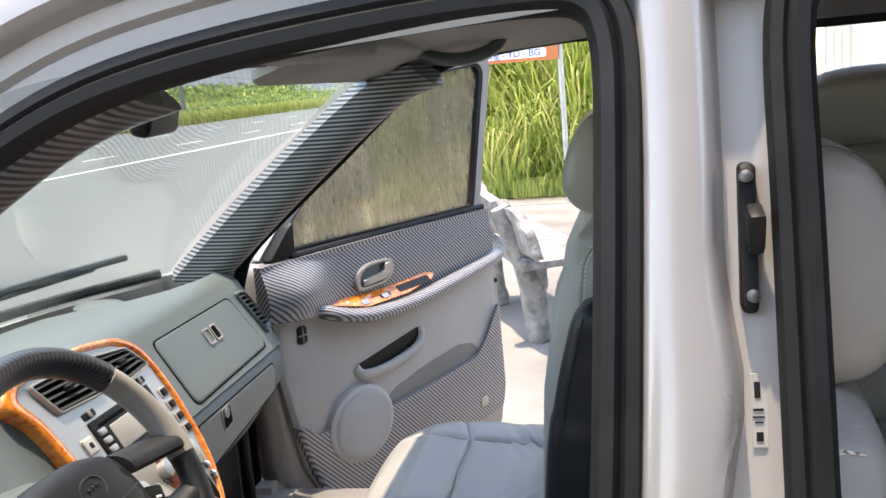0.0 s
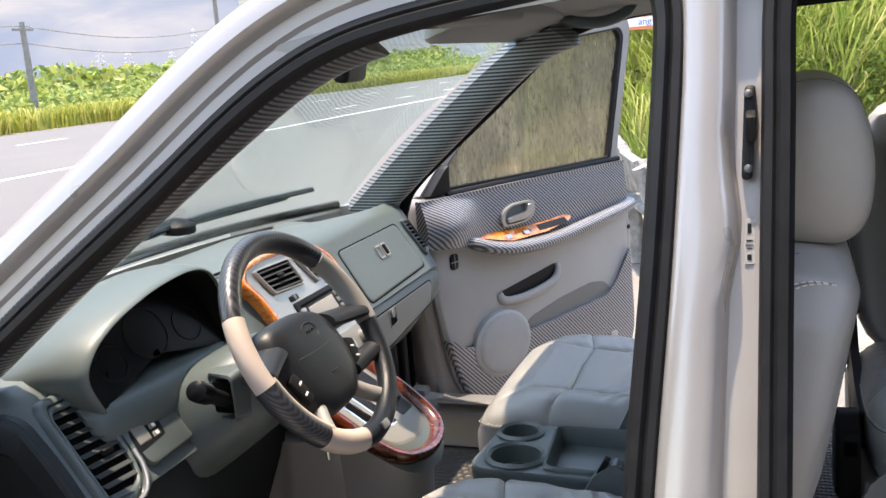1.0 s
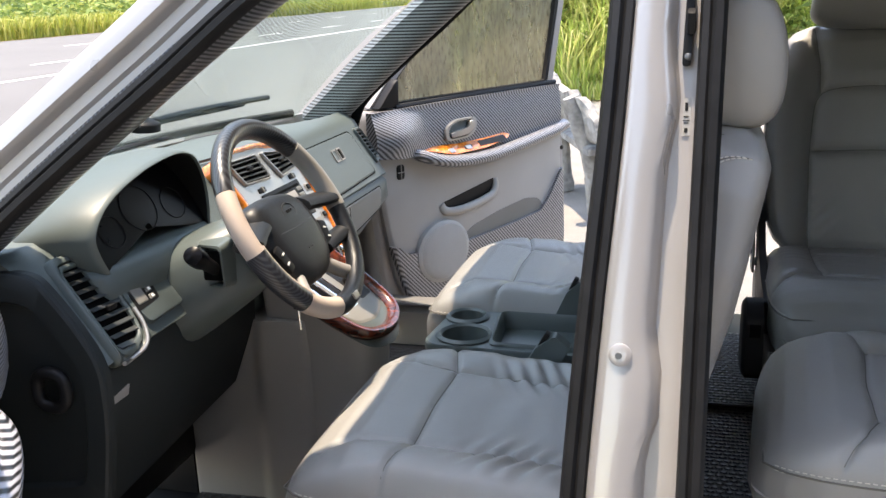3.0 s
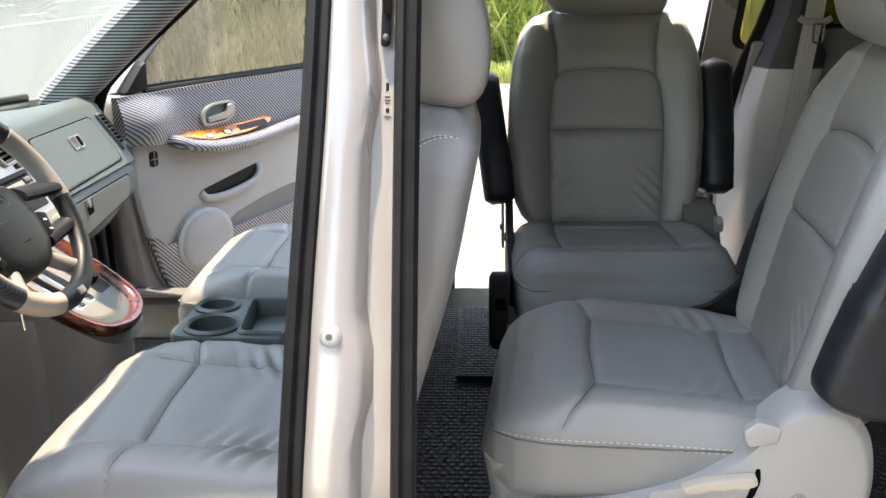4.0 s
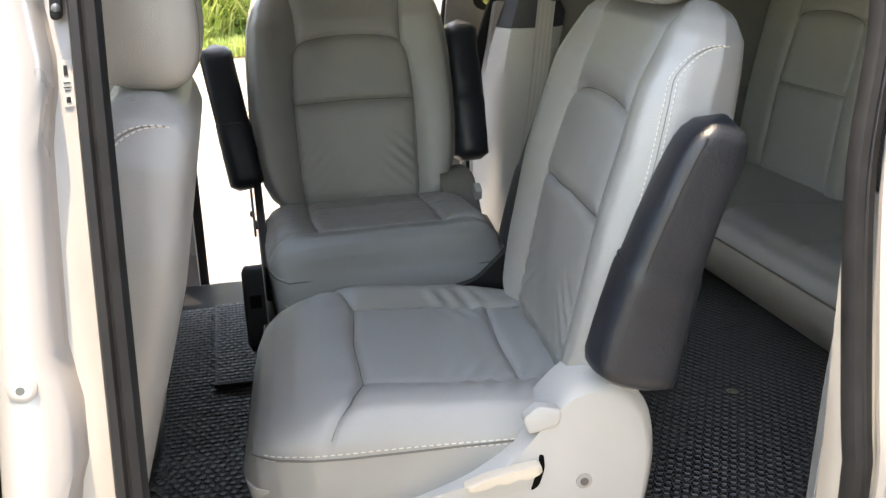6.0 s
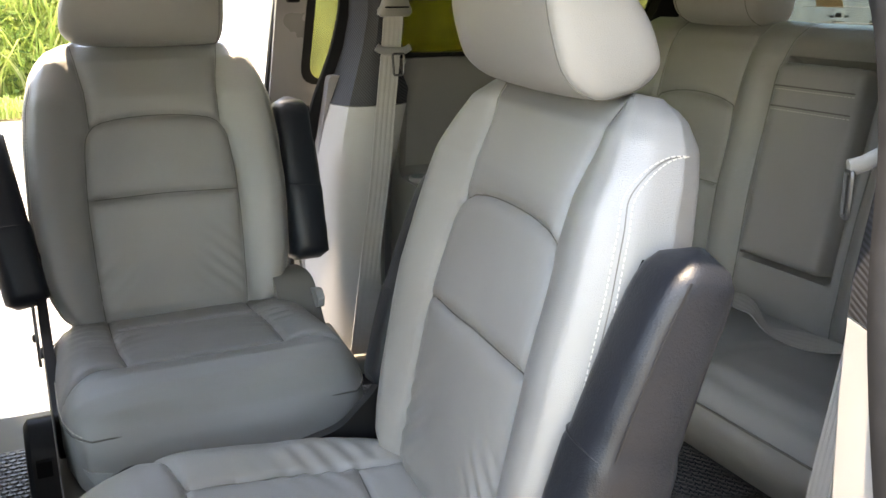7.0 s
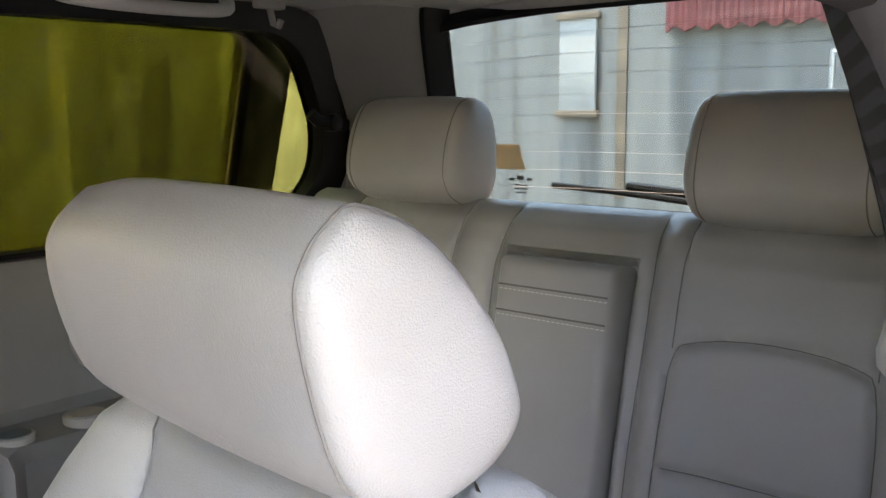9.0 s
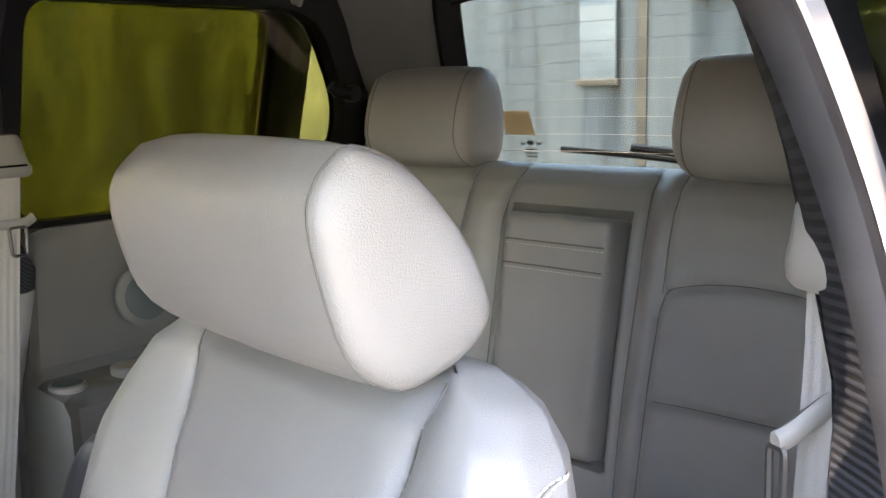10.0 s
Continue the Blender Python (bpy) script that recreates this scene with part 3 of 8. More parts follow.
for left in (True, False):
    ys = (lambda y: y) if left else (lambda y: 2.5 - y)
    bm, loops = bmesh.new(), []
    A = curve_through([(2.05, ys(0.735), 1.22), (2.0, ys(0.755), 1.40), (1.93, ys(0.785), 1.60), (1.89, ys(0.82), 1.67)], 16)
    B = curve_through([(1.80, ys(0.60), 1.20), (1.82, ys(0.63), 1.38), (1.74, ys(0.66), 1.54), (1.65, ys(0.67), 1.64)], 16)
    for a, b in zip(A, B):
        row = [a + (b - a) * t + Vector((-0.02, 0.03 if left else -0.03, 0)) * math.sin(t * math.pi) for t in [k / 8 for k in range(9)]]
        loops.append(row + [row[-1] + Vector((0.05, -0.05 if left else 0.05, 0)), row[0] + Vector((0.06, -0.06 if left else 0.06, 0))])
    rings(bm, loops)
    part("rear_pillar_trim", bm, GREY_DARK, van, "dark grey rear pillar trim")
    bm, loops = bmesh.new(), []
    for a, b in zip(A, B):
        d = (b - a).normalized()
        inw = Vector((-0.02, 0.03 if left else -0.03, 0))
        loops.append([a - d * 0.012 + inw * 0.1, a - d * 0.012 + inw * 0.5, a + d * 0.02 + inw * 0.75, a + d * 0.045 + inw * 0.9, a + d * 0.052 + inw * 0.6])
    rings(bm, loops)
    part("glass_edge_strip", bm, BLACK_PLASTIC, van, "black strip beside the rear window")
    # a small hanging clip on the window's rear edge
    bm = bmesh.new()
    tube(bm, [(1.70, ys(0.642), 1.452), (1.715, ys(0.645), 1.438), (1.75, ys(0.65), 1.434), (1.785, ys(0.655), 1.428)], 0.011, 10, flat=(0.010, 0.013))
    disc(bm, (1.755, ys(0.63), 1.434), (0, 1 if left else -1, 0), 0.018, 0.03, 16, 0.004)
    k = part("belt_hanger", bm, BLACK_PLASTIC, van, "black belt hanger by the quarter window")
    # lower side trim with a ledge and cup recesses
    bm = bmesh.new()
    sec = [(0.0, 0.47), (0.0, 0.925), (0.02, 0.945), (0.115, 0.952), (0.13, 0.97), (0.12, 1.06), (0.105, 1.19), (0.075, 1.225), (0.16, 1.225), (0.20, 0.47)]
    if left:
        sec = [(a * 0.5 + 0.11, z) for a, z in sec]
    P = [(x, o) for x, o in ((1.06, 0.03), (1.09, 0.0), (1.12, 0.0), (1.4, 0.0), (1.8, 0.01), (2.06, 0.06))]
    rings(bm, [[Vector((x, ys(0.66 - a * (1.0) + o), z)) for a, z in sec] for x, o in P])
    part("side_trim", bm, GREY_DARK, van, "dark grey side trim with a ledge")
    # pillar trim: pale below, dark film above
    cut = 0.05 if left else 0.0
    for (zz, m, name, label) in (([0.47, 0.6, 0.75, 0.9, 1.0, 1.07 - cut, 1.125 - cut], LIGHT_PLASTIC, "lower_pillar_trim", "pale grey lower pillar trim"), ([1.127 - cut, 1.16 - cut, 1.2, 1.25, 1.32, 1.4, 1.47, 1.53, 1.58, 1.62], CARBON_DARK, "upper_pillar_trim", "upper pillar trim in dark carbon film")):
        bm, loops = bmesh.new(), []
        for z in zz:
            xf = lerp([(p[1], p[0]) for p in REAR_EDGE[:8:-1]], z) + (0.034 if left else 0.012)
            xr = lerp([(0.4, 1.03), (0.9, 1.035), (1.13, 1.08), (1.17, 1.085), (1.21, 1.06), (1.25, 1.045), (1.5, 1.035), (1.56, 1.05)], z)
            y = side_y(z)
            d = lerp([(0.4, 0.22), (0.8, 0.19), (1.0, 0.15), (1.13, 0.115), (1.25, 0.075), (1.5, 0.055)], z)
            d *= 0.78 if left else 1.0
            sec = [(xf, 0.01), (xf + 0.008, d * 0.5), (xf + 0.025, d * 0.9), (xf + 0.045, d), ((xf + xr) / 2, d * 1.04), (xr - 0.03, d), (xr - 0.008, d * 0.85), (xr, 0.02)]
            loops.append([Vector((x, ys(y + w), z)) for x, w in sec])
        rings(bm, loops)
        part(name, bm, m, van, label)
bm = bmesh.new()
disc(bm, (1.25, 1.885, 1.085), (0, -1, 0.15), 0.055, 0.012, 30, 0.004)
k = part("rear_speaker", bm, GREY_DARK, van, "round speaker grille in the side trim")
bm = bmesh.new()
disc(bm, (1.25, 1.875, 1.085), (0, -1, 0.15), 0.042, 0.006, 30, 0.006)
part("grille", bm, DASH, k)
for x, r, h in ((1.10, 0.032, 0.012), (1.22, 0.036, 0.016)):
    bm = bmesh.new()
    disc(bm, (x, 1.895, 0.945), (0, 0, 1), r, h, 24, 0.0)
    k = part("cup_ring", bm, GREY_PLASTIC, van)
    bm = bmesh.new()
    disc(bm, (x, 1.895, 0.945 + h), (0, 0, 1), r * 0.82, 0.0015, 24, 0.0)
    part("cup_well", bm, DASH if x < 1.15 else GREY_PLASTIC, k)


from mathutils.bvhtree import BVHTree


# ---- seats: built facing -x, standing on z = 0 at their middle ----
def groove(d, width=0.005):
    return math.exp(-(d / width) ** 2)


def line_gap(p, q, y, v):
    """The distance of (y, v) from the stretch p-q."""
    ay, av, by, bv = p[0], p[1], q[0], q[1]
    L = (by - ay) ** 2 + (bv - av) ** 2
    t = clamp(((y - ay) * (by - ay) + (v - av) * (bv - av)) / L)
    return math.hypot(y - ay - t * (by - ay), v - av - t * (bv - av))


def seam_depth(seams, y, v):
    d = 1.0
    for s in seams:
        for p, q in zip(s, s[1:]):
            d = min(d, line_gap(p, q, y, v))
    return d


def oblong(power, k=900):
    a = np.linspace(0, math.tau, k + 1)
    c, q = np.cos(a), np.sin(a)
    return np.sign(c) * np.abs(c) ** (2 / power), np.sign(q) * np.abs(q) ** (2 / power)


def pad(half, front, back, length, relief, n=150, m=90, power=5.0, taper=0.0):
    """A stuffed pad: sections along v, each a rounded oblong in (y, depth), its points evenly spread. depth < 0 is the face."""
    bm, loops = bmesh.new(), []
    uy, uw = oblong(power)
    for i in range(m + 1):
        v = i / m * length
        hw, f, b = half(v), front(v), back(v)
        c, d = (b + f) / 2, (b - f) / 2
        py, pw = uy * hw, uw * d
        run = np.concatenate(([0], np.cumsum(np.hypot(np.diff(py), np.diff(pw)))))
        at = np.linspace(0, run[-1], n + 1)[:-1]
        ring = []
        for y, w in zip(np.interp(at, run, py), np.interp(at, run, pw)):
            face = step(0.1, 0.75, -w / d)
            ring.append((float(y) * (1 - taper * max(0.0, float(w) / d)), v, float(c + w + (relief(float(y), v, hw) * face if face > 0 else 0))))
        loops.append(ring)
    return bm, loops


def seam_threads(bm, seams, place, parent, r=0.0008):
    """Dark thread sunk in the seams: each line is dropped on the pad's face."""
    tree = BVHTree.FromBMesh(bm)
    for s in seams:
        pts = []
        for p, q in zip(s, s[1:]):
            k = max(2, int(math.hypot(q[0] - p[0], q[1] - p[1]) / 0.01))
            for i in range(k):
                y, v = p[0] + (q[0] - p[0]) * i / k, p[1] + (q[1] - p[1]) * i / k
                o, t = place(y, v, -0.3), place(y, v, 0.1)
                hit = tree.ray_cast(o, (t - o).normalized(), 0.5)
                if hit[0] is not None:
                    pts.append(hit[0] + (o - t).normalized() * 0.0005)
        if len(pts) > 3:
            b = bmesh.new()
            tube(b, pts, r, 5)
            yield b


def stitch_line(bm, pts, length=0.006, gap=0.004, r=0.0009):
    """Short thread strokes along a line."""
    P = [Vector(p) for p in pts]
    run = [0.0]
    for a, b in zip(P, P[1:]):
        run.append(run[-1] + (b - a).length)

    def at(d):
        i = max(0, min(len(P) - 2, int(np.searchsorted(run, d)) - 1))
        return P[i].lerp(P[i + 1], clamp((d - run[i]) / max(1e-9, run[i + 1] - run[i])))

    d = 0.0
    while d + length < run[-1]:
        tube(bm, [at(d), at(d + length)], r, 4)
        d += length + gap


TILTED = [(-0.053, 0.068), (-0.036, 0.075), (0.005, 0.056), (0.045, 0.013), (0.063, -0.022), (0.066, -0.043), (0.051, -0.060), (0.026, -0.070), (-0.010, -0.074), (-0.045, -0.050), (-0.062, -0.006), (-0.070, 0.036), (-0.065, 0.055)]


def headrest(parent, at, width=0.28, height=0.185, depth=0.135, lean=8, posts=True, material=LEATHER, tilted=False):
    """A thick roll whose flat ends are sewn on; at: the middle of its underside."""
    prof = [(-0.50, 0.32), (-0.46, 0.62), (-0.30, 0.90), (-0.02, 1.0), (0.24, 0.93), (0.42, 0.66), (0.50, 0.34), (0.47, 0.12), (0.30, 0.0), (0.0, -0.02), (-0.28, 0.04), (-0.44, 0.16)]
    ring = curve_through([(x * depth, 0, z * height) for x, z in prof], 44, True)
    c = Vector((0, 0, height * 0.5))
    if tilted:
        ring, c = curve_through([(x, 0, z) for x, z in TILTED], 44, True), Vector((0, 0, 0))
    M = Matrix.Translation(at) @ pose(0, 0, 0, 0, lean, 0)
    h = width / 2
    stations = [(-h - 0.007, 0.08), (-h - 0.006, 0.36), (-h - 0.003, 0.62), (-h + 0.002, 0.81), (-h + 0.009, 0.92), (-h + 0.019, 0.972), (-h + 0.022, 0.967), (-h + 0.025, 0.976), (-h + 0.04, 0.994), (-h + 0.07, 1.006), (-h * 0.3, 1.014), (0, 1.016)]
    other, seam = stations, 0.022
    if tilted:
        seam = 0.0165
        stations = [(-h + 0.001, 0.08), (-h + 0.0015, 0.36), (-h + 0.003, 0.60), (-h + 0.006, 0.80), (-h + 0.0105, 0.915), (-h + 0.0155, 0.966), (-h + 0.0175, 0.963), (-h + 0.021, 0.975), (-h + 0.038, 0.994), (-h + 0.07, 1.006), (-h * 0.3, 1.014), (0, 1.016)]
        other = [(-h + 0.001, 0.08), (-h + 0.004, 0.33), (-h + 0.012, 0.58), (-h + 0.024, 0.76), (-h + 0.040, 0.885), (-h + 0.055, 0.94), (-h + 0.06, 0.943), (-h + 0.068, 0.958), (-h + 0.085, 0.98), (-h * 0.35, 0.998), (-h * 0.15, 1.01), (0, 1.016)]
    stations += [(-y, k) for y, k in other[-2::-1]]
    bm = bmesh.new()
    low = Vector((-0.018, 0, -0.034)) if tilted else Vector((0, 0, 0))
    rings(bm, [[M @ (c + (low if y > 0 else Vector((0, 0, 0))) * (1 - k) + (p - c) * k + Vector((0, y, 0))) for p in ring] for y, k in stations])
    head = part("headrest", bm, material, parent, sharp=60)
    for s in ((-1,) if tilted else (-1, 1)):
        bm = bmesh.new()
        pts = [M @ (c + (p - c) * 0.970 + Vector((0, s * (h - seam), 0))) for p in ring]
        tube(bm, pts, 0.0010, 5, True)
        part("seam", bm, SEAM, head)
        if posts:
            bm = bmesh.new()
            tube(bm, [M @ Vector((0, s * 0.065, 0.01)), M @ Vector((0.0, s * 0.065, -0.05 - 0.04 * tilted))], 0.006, 10)
            part("post", bm, CHROME, head, "chrome headrest post")
            bm = bmesh.new()
            box(bm, M @ Vector((0, s * 0.065, -0.012 - 0.075 * tilted)), (0.022, 0.034, 0.008), 0.003)
            part("post_sleeve", bm, LIGHT_PLASTIC, head)
    return head


def backrest(parent, foot, lean, height, halves, thick, inset, name="backrest", power=5.0, edge=1.0, taper=0.0, shoulder=0.82):
    """foot: where the pad's lower end stands; lean: degrees back."""
    M = Matrix.Translation(foot) @ pose(0, 0, 0, 0, lean, 0)
    iw, it, ih = inset  # half width, top, cross seam
    arch = [(-iw * 1.02, 0.0), (-iw * 1.06, it * 0.25), (-iw * 1.08, it * 0.6), (-iw * 1.03, it - 0.055), (-iw * 0.96, it - 0.022), (-iw * 0.80, it - 0.003), (-iw * 0.4, it + 0.006), (0, it + 0.008)]
    arch += [(-y, v) for y, v in arch[-2::-1]]
    arch = [(p.y, p.z) for p in curve_through([(0, y, v) for y, v in arch], 31)]
    seams = [arch, [(-iw * 1.06, ih), (0, ih + 0.004), (iw * 1.06, ih)], [(-iw * 0.93, it - 0.012), (-iw * 0.94, it + 0.06), (-iw * 1.06, height)], [(iw * 0.93, it - 0.012), (iw * 0.94, it + 0.06), (iw * 1.06, height)]]

    def half(v):
        return lerp(halves, v)

    def relief(y, v, hw):
        d = seam_depth(seams, y, v)
        r = (0.007 * groove(d, 0.004) + 0.006 * groove(d, 0.014)) * (1 - 0.85 * step(height * 0.88, height * 0.97, v))
        r -= 0.022 * step(iw * 0.92, hw * 0.86, abs(y)) * (1 - step(hw * 0.9, hw, abs(y))) * (1 - 0.5 * step(it, height, v))
        if abs(y) < iw * 1.05 and v < it:
            r -= 0.006 * math.cos(y / iw * 1.3) * math.sin(clamp(v / it) * math.pi)
            r -= 0.0022 * noise.noise((y * 16, v * 9, 2.1)) * (1 + 1.5 * step(0.16, 0.04, v))
            # creases fanning in from the panel's lower corners
            fan = math.exp(-((abs(y) - iw * 0.9) / 0.045) ** 2 - ((v - 0.11) / 0.06) ** 2)
            r += 0.0022 * fan * math.sin((v * 0.8 + abs(y) * 0.75) * 230)
        return r

    bm, loops = pad(half, lambda v: -thick * lerp([(0, 0.75), (0.05, 0.95), (height * 0.5, 1), (height * 0.8, 0.85), (height * 0.93, 0.62), (height * 0.985, 0.32), (height, 0.12)], v),
                    lambda v: thick * lerp([(0, 0.4), (0.05, 0.6), (height * 0.6, 0.75), (height * 0.93, 0.65), (height * 0.985, 0.45), (height, 0.2)], v), height, relief, n=270, m=130, power=power, taper=taper)
    rings(bm, [[M @ Vector((w, y, v)) for y, v, w in ring] for ring in loops])
    lines = list(seam_threads(bm, seams, lambda y, v, w: M @ Vector((w, y, v)), parent))
    tree = BVHTree.FromBMesh(bm)
    b = part(name, bm, LEATHER, parent, sharp=70)
    for k in lines:
        part("seam", k, SEAM, b)
    # a welt with twin thread along the corner between face and side, turning back over the shoulder
    top = height * shoulder
    for s in (-1, 1):
        for off, m, name in ((-0.075, THREAD, "stitching"), (0.0, SEAM, "welt"), (0.075, THREAD, "stitching")):
            pts = []
            for i in range(84):
                k = max(0.0, (i - 60) / 23)
                v = 0.02 + (top - 0.02) * min(i, 60) / 60 + 0.055 * math.sin(k * math.pi / 2)
                turn = edge + off + 1.15 * k ** 1.6
                way = (M.to_3x3() @ Vector((-math.cos(turn), s * math.sin(turn), 0))).normalized()
                hit = tree.ray_cast(M @ Vector((-thick * 0.15, s * (half(v) - 0.055), v)) + way * 0.4, -way, 0.6)
                if hit[0] is not None:
                    pts.append(hit[0] + way * (0.0009 if m is THREAD else -0.0002))
            if len(pts) < 5:
                continue
            bm = bmesh.new()
            if m is THREAD:
                stitch_line(bm, pts, 0.0045, 0.0025, 0.0008)
            else:
                tube(bm, pts, 0.0008, 5)
            k = part(name, bm, m, b, "pale double stitching" if m is THREAD else "")
            if m is THREAD:
                k["kind"] = "stuff"
    return b


def cushion(parent, x0, x1, hw, top, thick, seams, name="cushion", puckers=0.0):
    """A seat pad lying flat: v runs from its front edge to the back."""
    length = x1 - x0

    def half(v):
        return hw * lerp([(0, 0.66), (0.008, 0.78), (0.025, 0.88), (0.055, 0.95), (0.10, 0.99), (0.15, 1.0), (length * 0.9, 0.98), (length, 0.90)], v)

    def relief(y, v, h):
        d = seam_depth(seams, y, v)
        r = 0.006 * groove(d, 0.004) + 0.003 * groove(d, 0.012)
        r -= 0.018 * step(h * 0.5, h * 0.82, abs(y)) * (1 - step(h * 0.88, h, abs(y))) * step(0.08, 0.2, v)
        r += 0.012 * step(0.10, 0.42, v)
        r -= puckers * noise.noise((y * 9, v * 22, 5.0)) * step(0.15, 0.3, v)
        # creases drawn in at the rear corners of the panel, and the sides falling away at the back
        fan = math.exp(-((abs(y) - h * 0.62) / 0.05) ** 2 - ((v - 0.36) / 0.07) ** 2)
        r += puckers * 1.3 * fan * math.sin((v + abs(y) * 0.45) * 190)
        r += 0.022 * step(h * 0.55, h * 0.95, abs(y)) * step(length * 0.72, length, v)
        return r

    bm, loops = pad(half, lambda v: -thick * lerp([(0, 0.05), (0.008, 0.36), (0.022, 0.62), (0.045, 0.82), (0.08, 0.96), (0.12, 1.03), (0.17, 1.0), (length, 0.92)], v),
                    lambda v: thick * lerp([(0, 0.02), (0.015, 0.3), (0.05, 0.52), (length * 0.5, 0.42), (length, 0.1)], v), length, relief, n=230, m=120)
    base = top - thick
    rings(bm, [[Vector((x0 + v, y, base - w)) for y, v, w in ring] for ring in loops])
    lines = list(seam_threads(bm, seams, lambda y, v, w: Vector((x0 + v, y, base - w)), parent))
    c = part(name, bm, LEATHER, parent, sharp=70)
    for k in lines:
        part("seam", k, SEAM, c)
    for off in (0.0, 0.007):
        bm = bmesh.new()
        pts = [(x0 + v, s * (half(v) * 0.997 + 0.0008), base + thick * 0.55 - off + 0.004 * math.sin(v * 9)) for s in (-1, 1) for v in [length * (1 - i / 30) if s < 0 else length * i / 30 for i in range(31)]]
        front = [p for p in pts]
        stitch_line(bm, front[:29])
        stitch_line(bm, front[33:])
        part("stitching", bm, THREAD, c)["kind"] = "stuff"
    bm = bmesh.new()
    rim = []
    for s in (-1, 1):
        seq = [length - i * (length - 0.02) / 26 for i in range(27)] if s < 0 else [0.02 + i * (length - 0.02) / 26 for i in range(27)]
        rim += [(x0 + v, s * (half(v) * 0.999 + 0.0005), base + thick * 0.55 - 0.0035) for v in seq]
    tube(bm, rim, 0.0016, 5)
    part("piping", bm, SEAM, c)
    return c


def paddle(parent, foot, lean, length=0.355, w0=0.058, w1=0.038, t=0.039, name="armrest", splay=0.0):
    """An armrest folded up beside the backrest."""
    M = Matrix.Translation(foot) @ pose(0, 0, 0, splay, lean, 0)
    bm, loops = bmesh.new(), []
    for i in range(27):
        f = i / 26
        end = math.sqrt(max(0.0, 1 - (max(0.0, f - 0.86) / 0.14) ** 2)) if f > 0.86 else math.sqrt(max(0.0, 1 - (max(0.0, 0.08 - f) / 0.08) ** 2)) * 0.5 + 0.5
        cuff = 1.0 + 0.06 * step(0.46, 0.42, f)
        a = (w0 + (w1 - w0) * f) * max(end, 0.08) * cuff
        b = t * max(min(1, end * 1.15), 0.08) * cuff
        shift = -0.012 * math.sin(f * math.pi) + 0.01 * f
        ring = []
        for k in range(28):
            an = k / 28 * math.tau
            ca, sa = math.cos(an), math.sin(an)
            x = a * math.copysign(abs(ca) ** 0.55, ca) + shift
            y = b * math.copysign(abs(sa) ** 0.62, sa) + 0.0015 * noise.noise((f * 14, an, 1.0))
            ring.append(M @ Vector((x, y, f * length)))
        loops.append(ring)
    rings(bm, loops)
    arm = part(name, bm, LEATHER_BLACK, parent, "black leather armrest cover", sharp=70)
    for s in (-1, 1):
        bm = bmesh.new()
        pts = []
        for i in range(2, 25):
            f = i / 26
            a = w0 + (w1 - w0) * f
            pts.append(M @ Vector((-a * 0.62 - 0.012 * math.sin(f * math.pi) + 0.01 * f, s * (t * 0.97), f * length)))
        tube(bm, pts, 0.0012, 5)
        part("seam", bm, HUB, arm)
    bm = bmesh.new()
    x, z = -0.035, length * 0.30
    tube(bm, [M @ Vector((x - 0.01, t * 1.06, z)), M @ Vector((x + 0.04, t * 1.06, z + 0.004)), M @ Vector((x + 0.075, t * 0.85, z + 0.004))], 0.0012, 5)
    part("zip", bm, STEEL, arm)
    bm = bmesh.new()
    f = 0.44
    a = w0 + (w1 - w0) * f
    pts = []
    for k in range(29):
        an = k / 28 * math.tau
        ca, sa = math.cos(an), math.sin(an)
        pts.append(M @ Vector((a * 1.02 * math.copysign(abs(ca) ** 0.55, ca) - 0.012 * math.sin(f * math.pi) + 0.01 * f, t * 1.02 * math.copysign(abs(sa) ** 0.62, sa), f * length + 0.006 * math.sin(an))))
    tube(bm, pts[:-1], 0.0016, 5, True)
    part("cuff_seam", bm, HUB, arm)
    return arm


def recliner(parent, x, y, z, s):
    """The hinge between cushion and backrest."""
    bm = bmesh.new()
    plate(bm, round_poly([(-0.035, -0.05), (0.03, -0.055), (0.045, 0.03), (0.055, 0.12), (0.025, 0.125), (0.0, 0.05), (-0.04, 0.02)], 0.012), lambda u, v, w: Vector((x + u, y + s * w, z + v)), 0, 0.006, 0.001)
    r = part("recliner_plate", bm, GREY_PLASTIC, parent)
    for u, v in ((0.0, 0.0), (0.035, 0.09)):
        bm = bmesh.new()
        disc(bm, (x + u, y + s * 0.006, z + v), (0, s, 0), 0.008, 0.004, 12, 0.002)
        part("bolt", bm, STEEL, r)


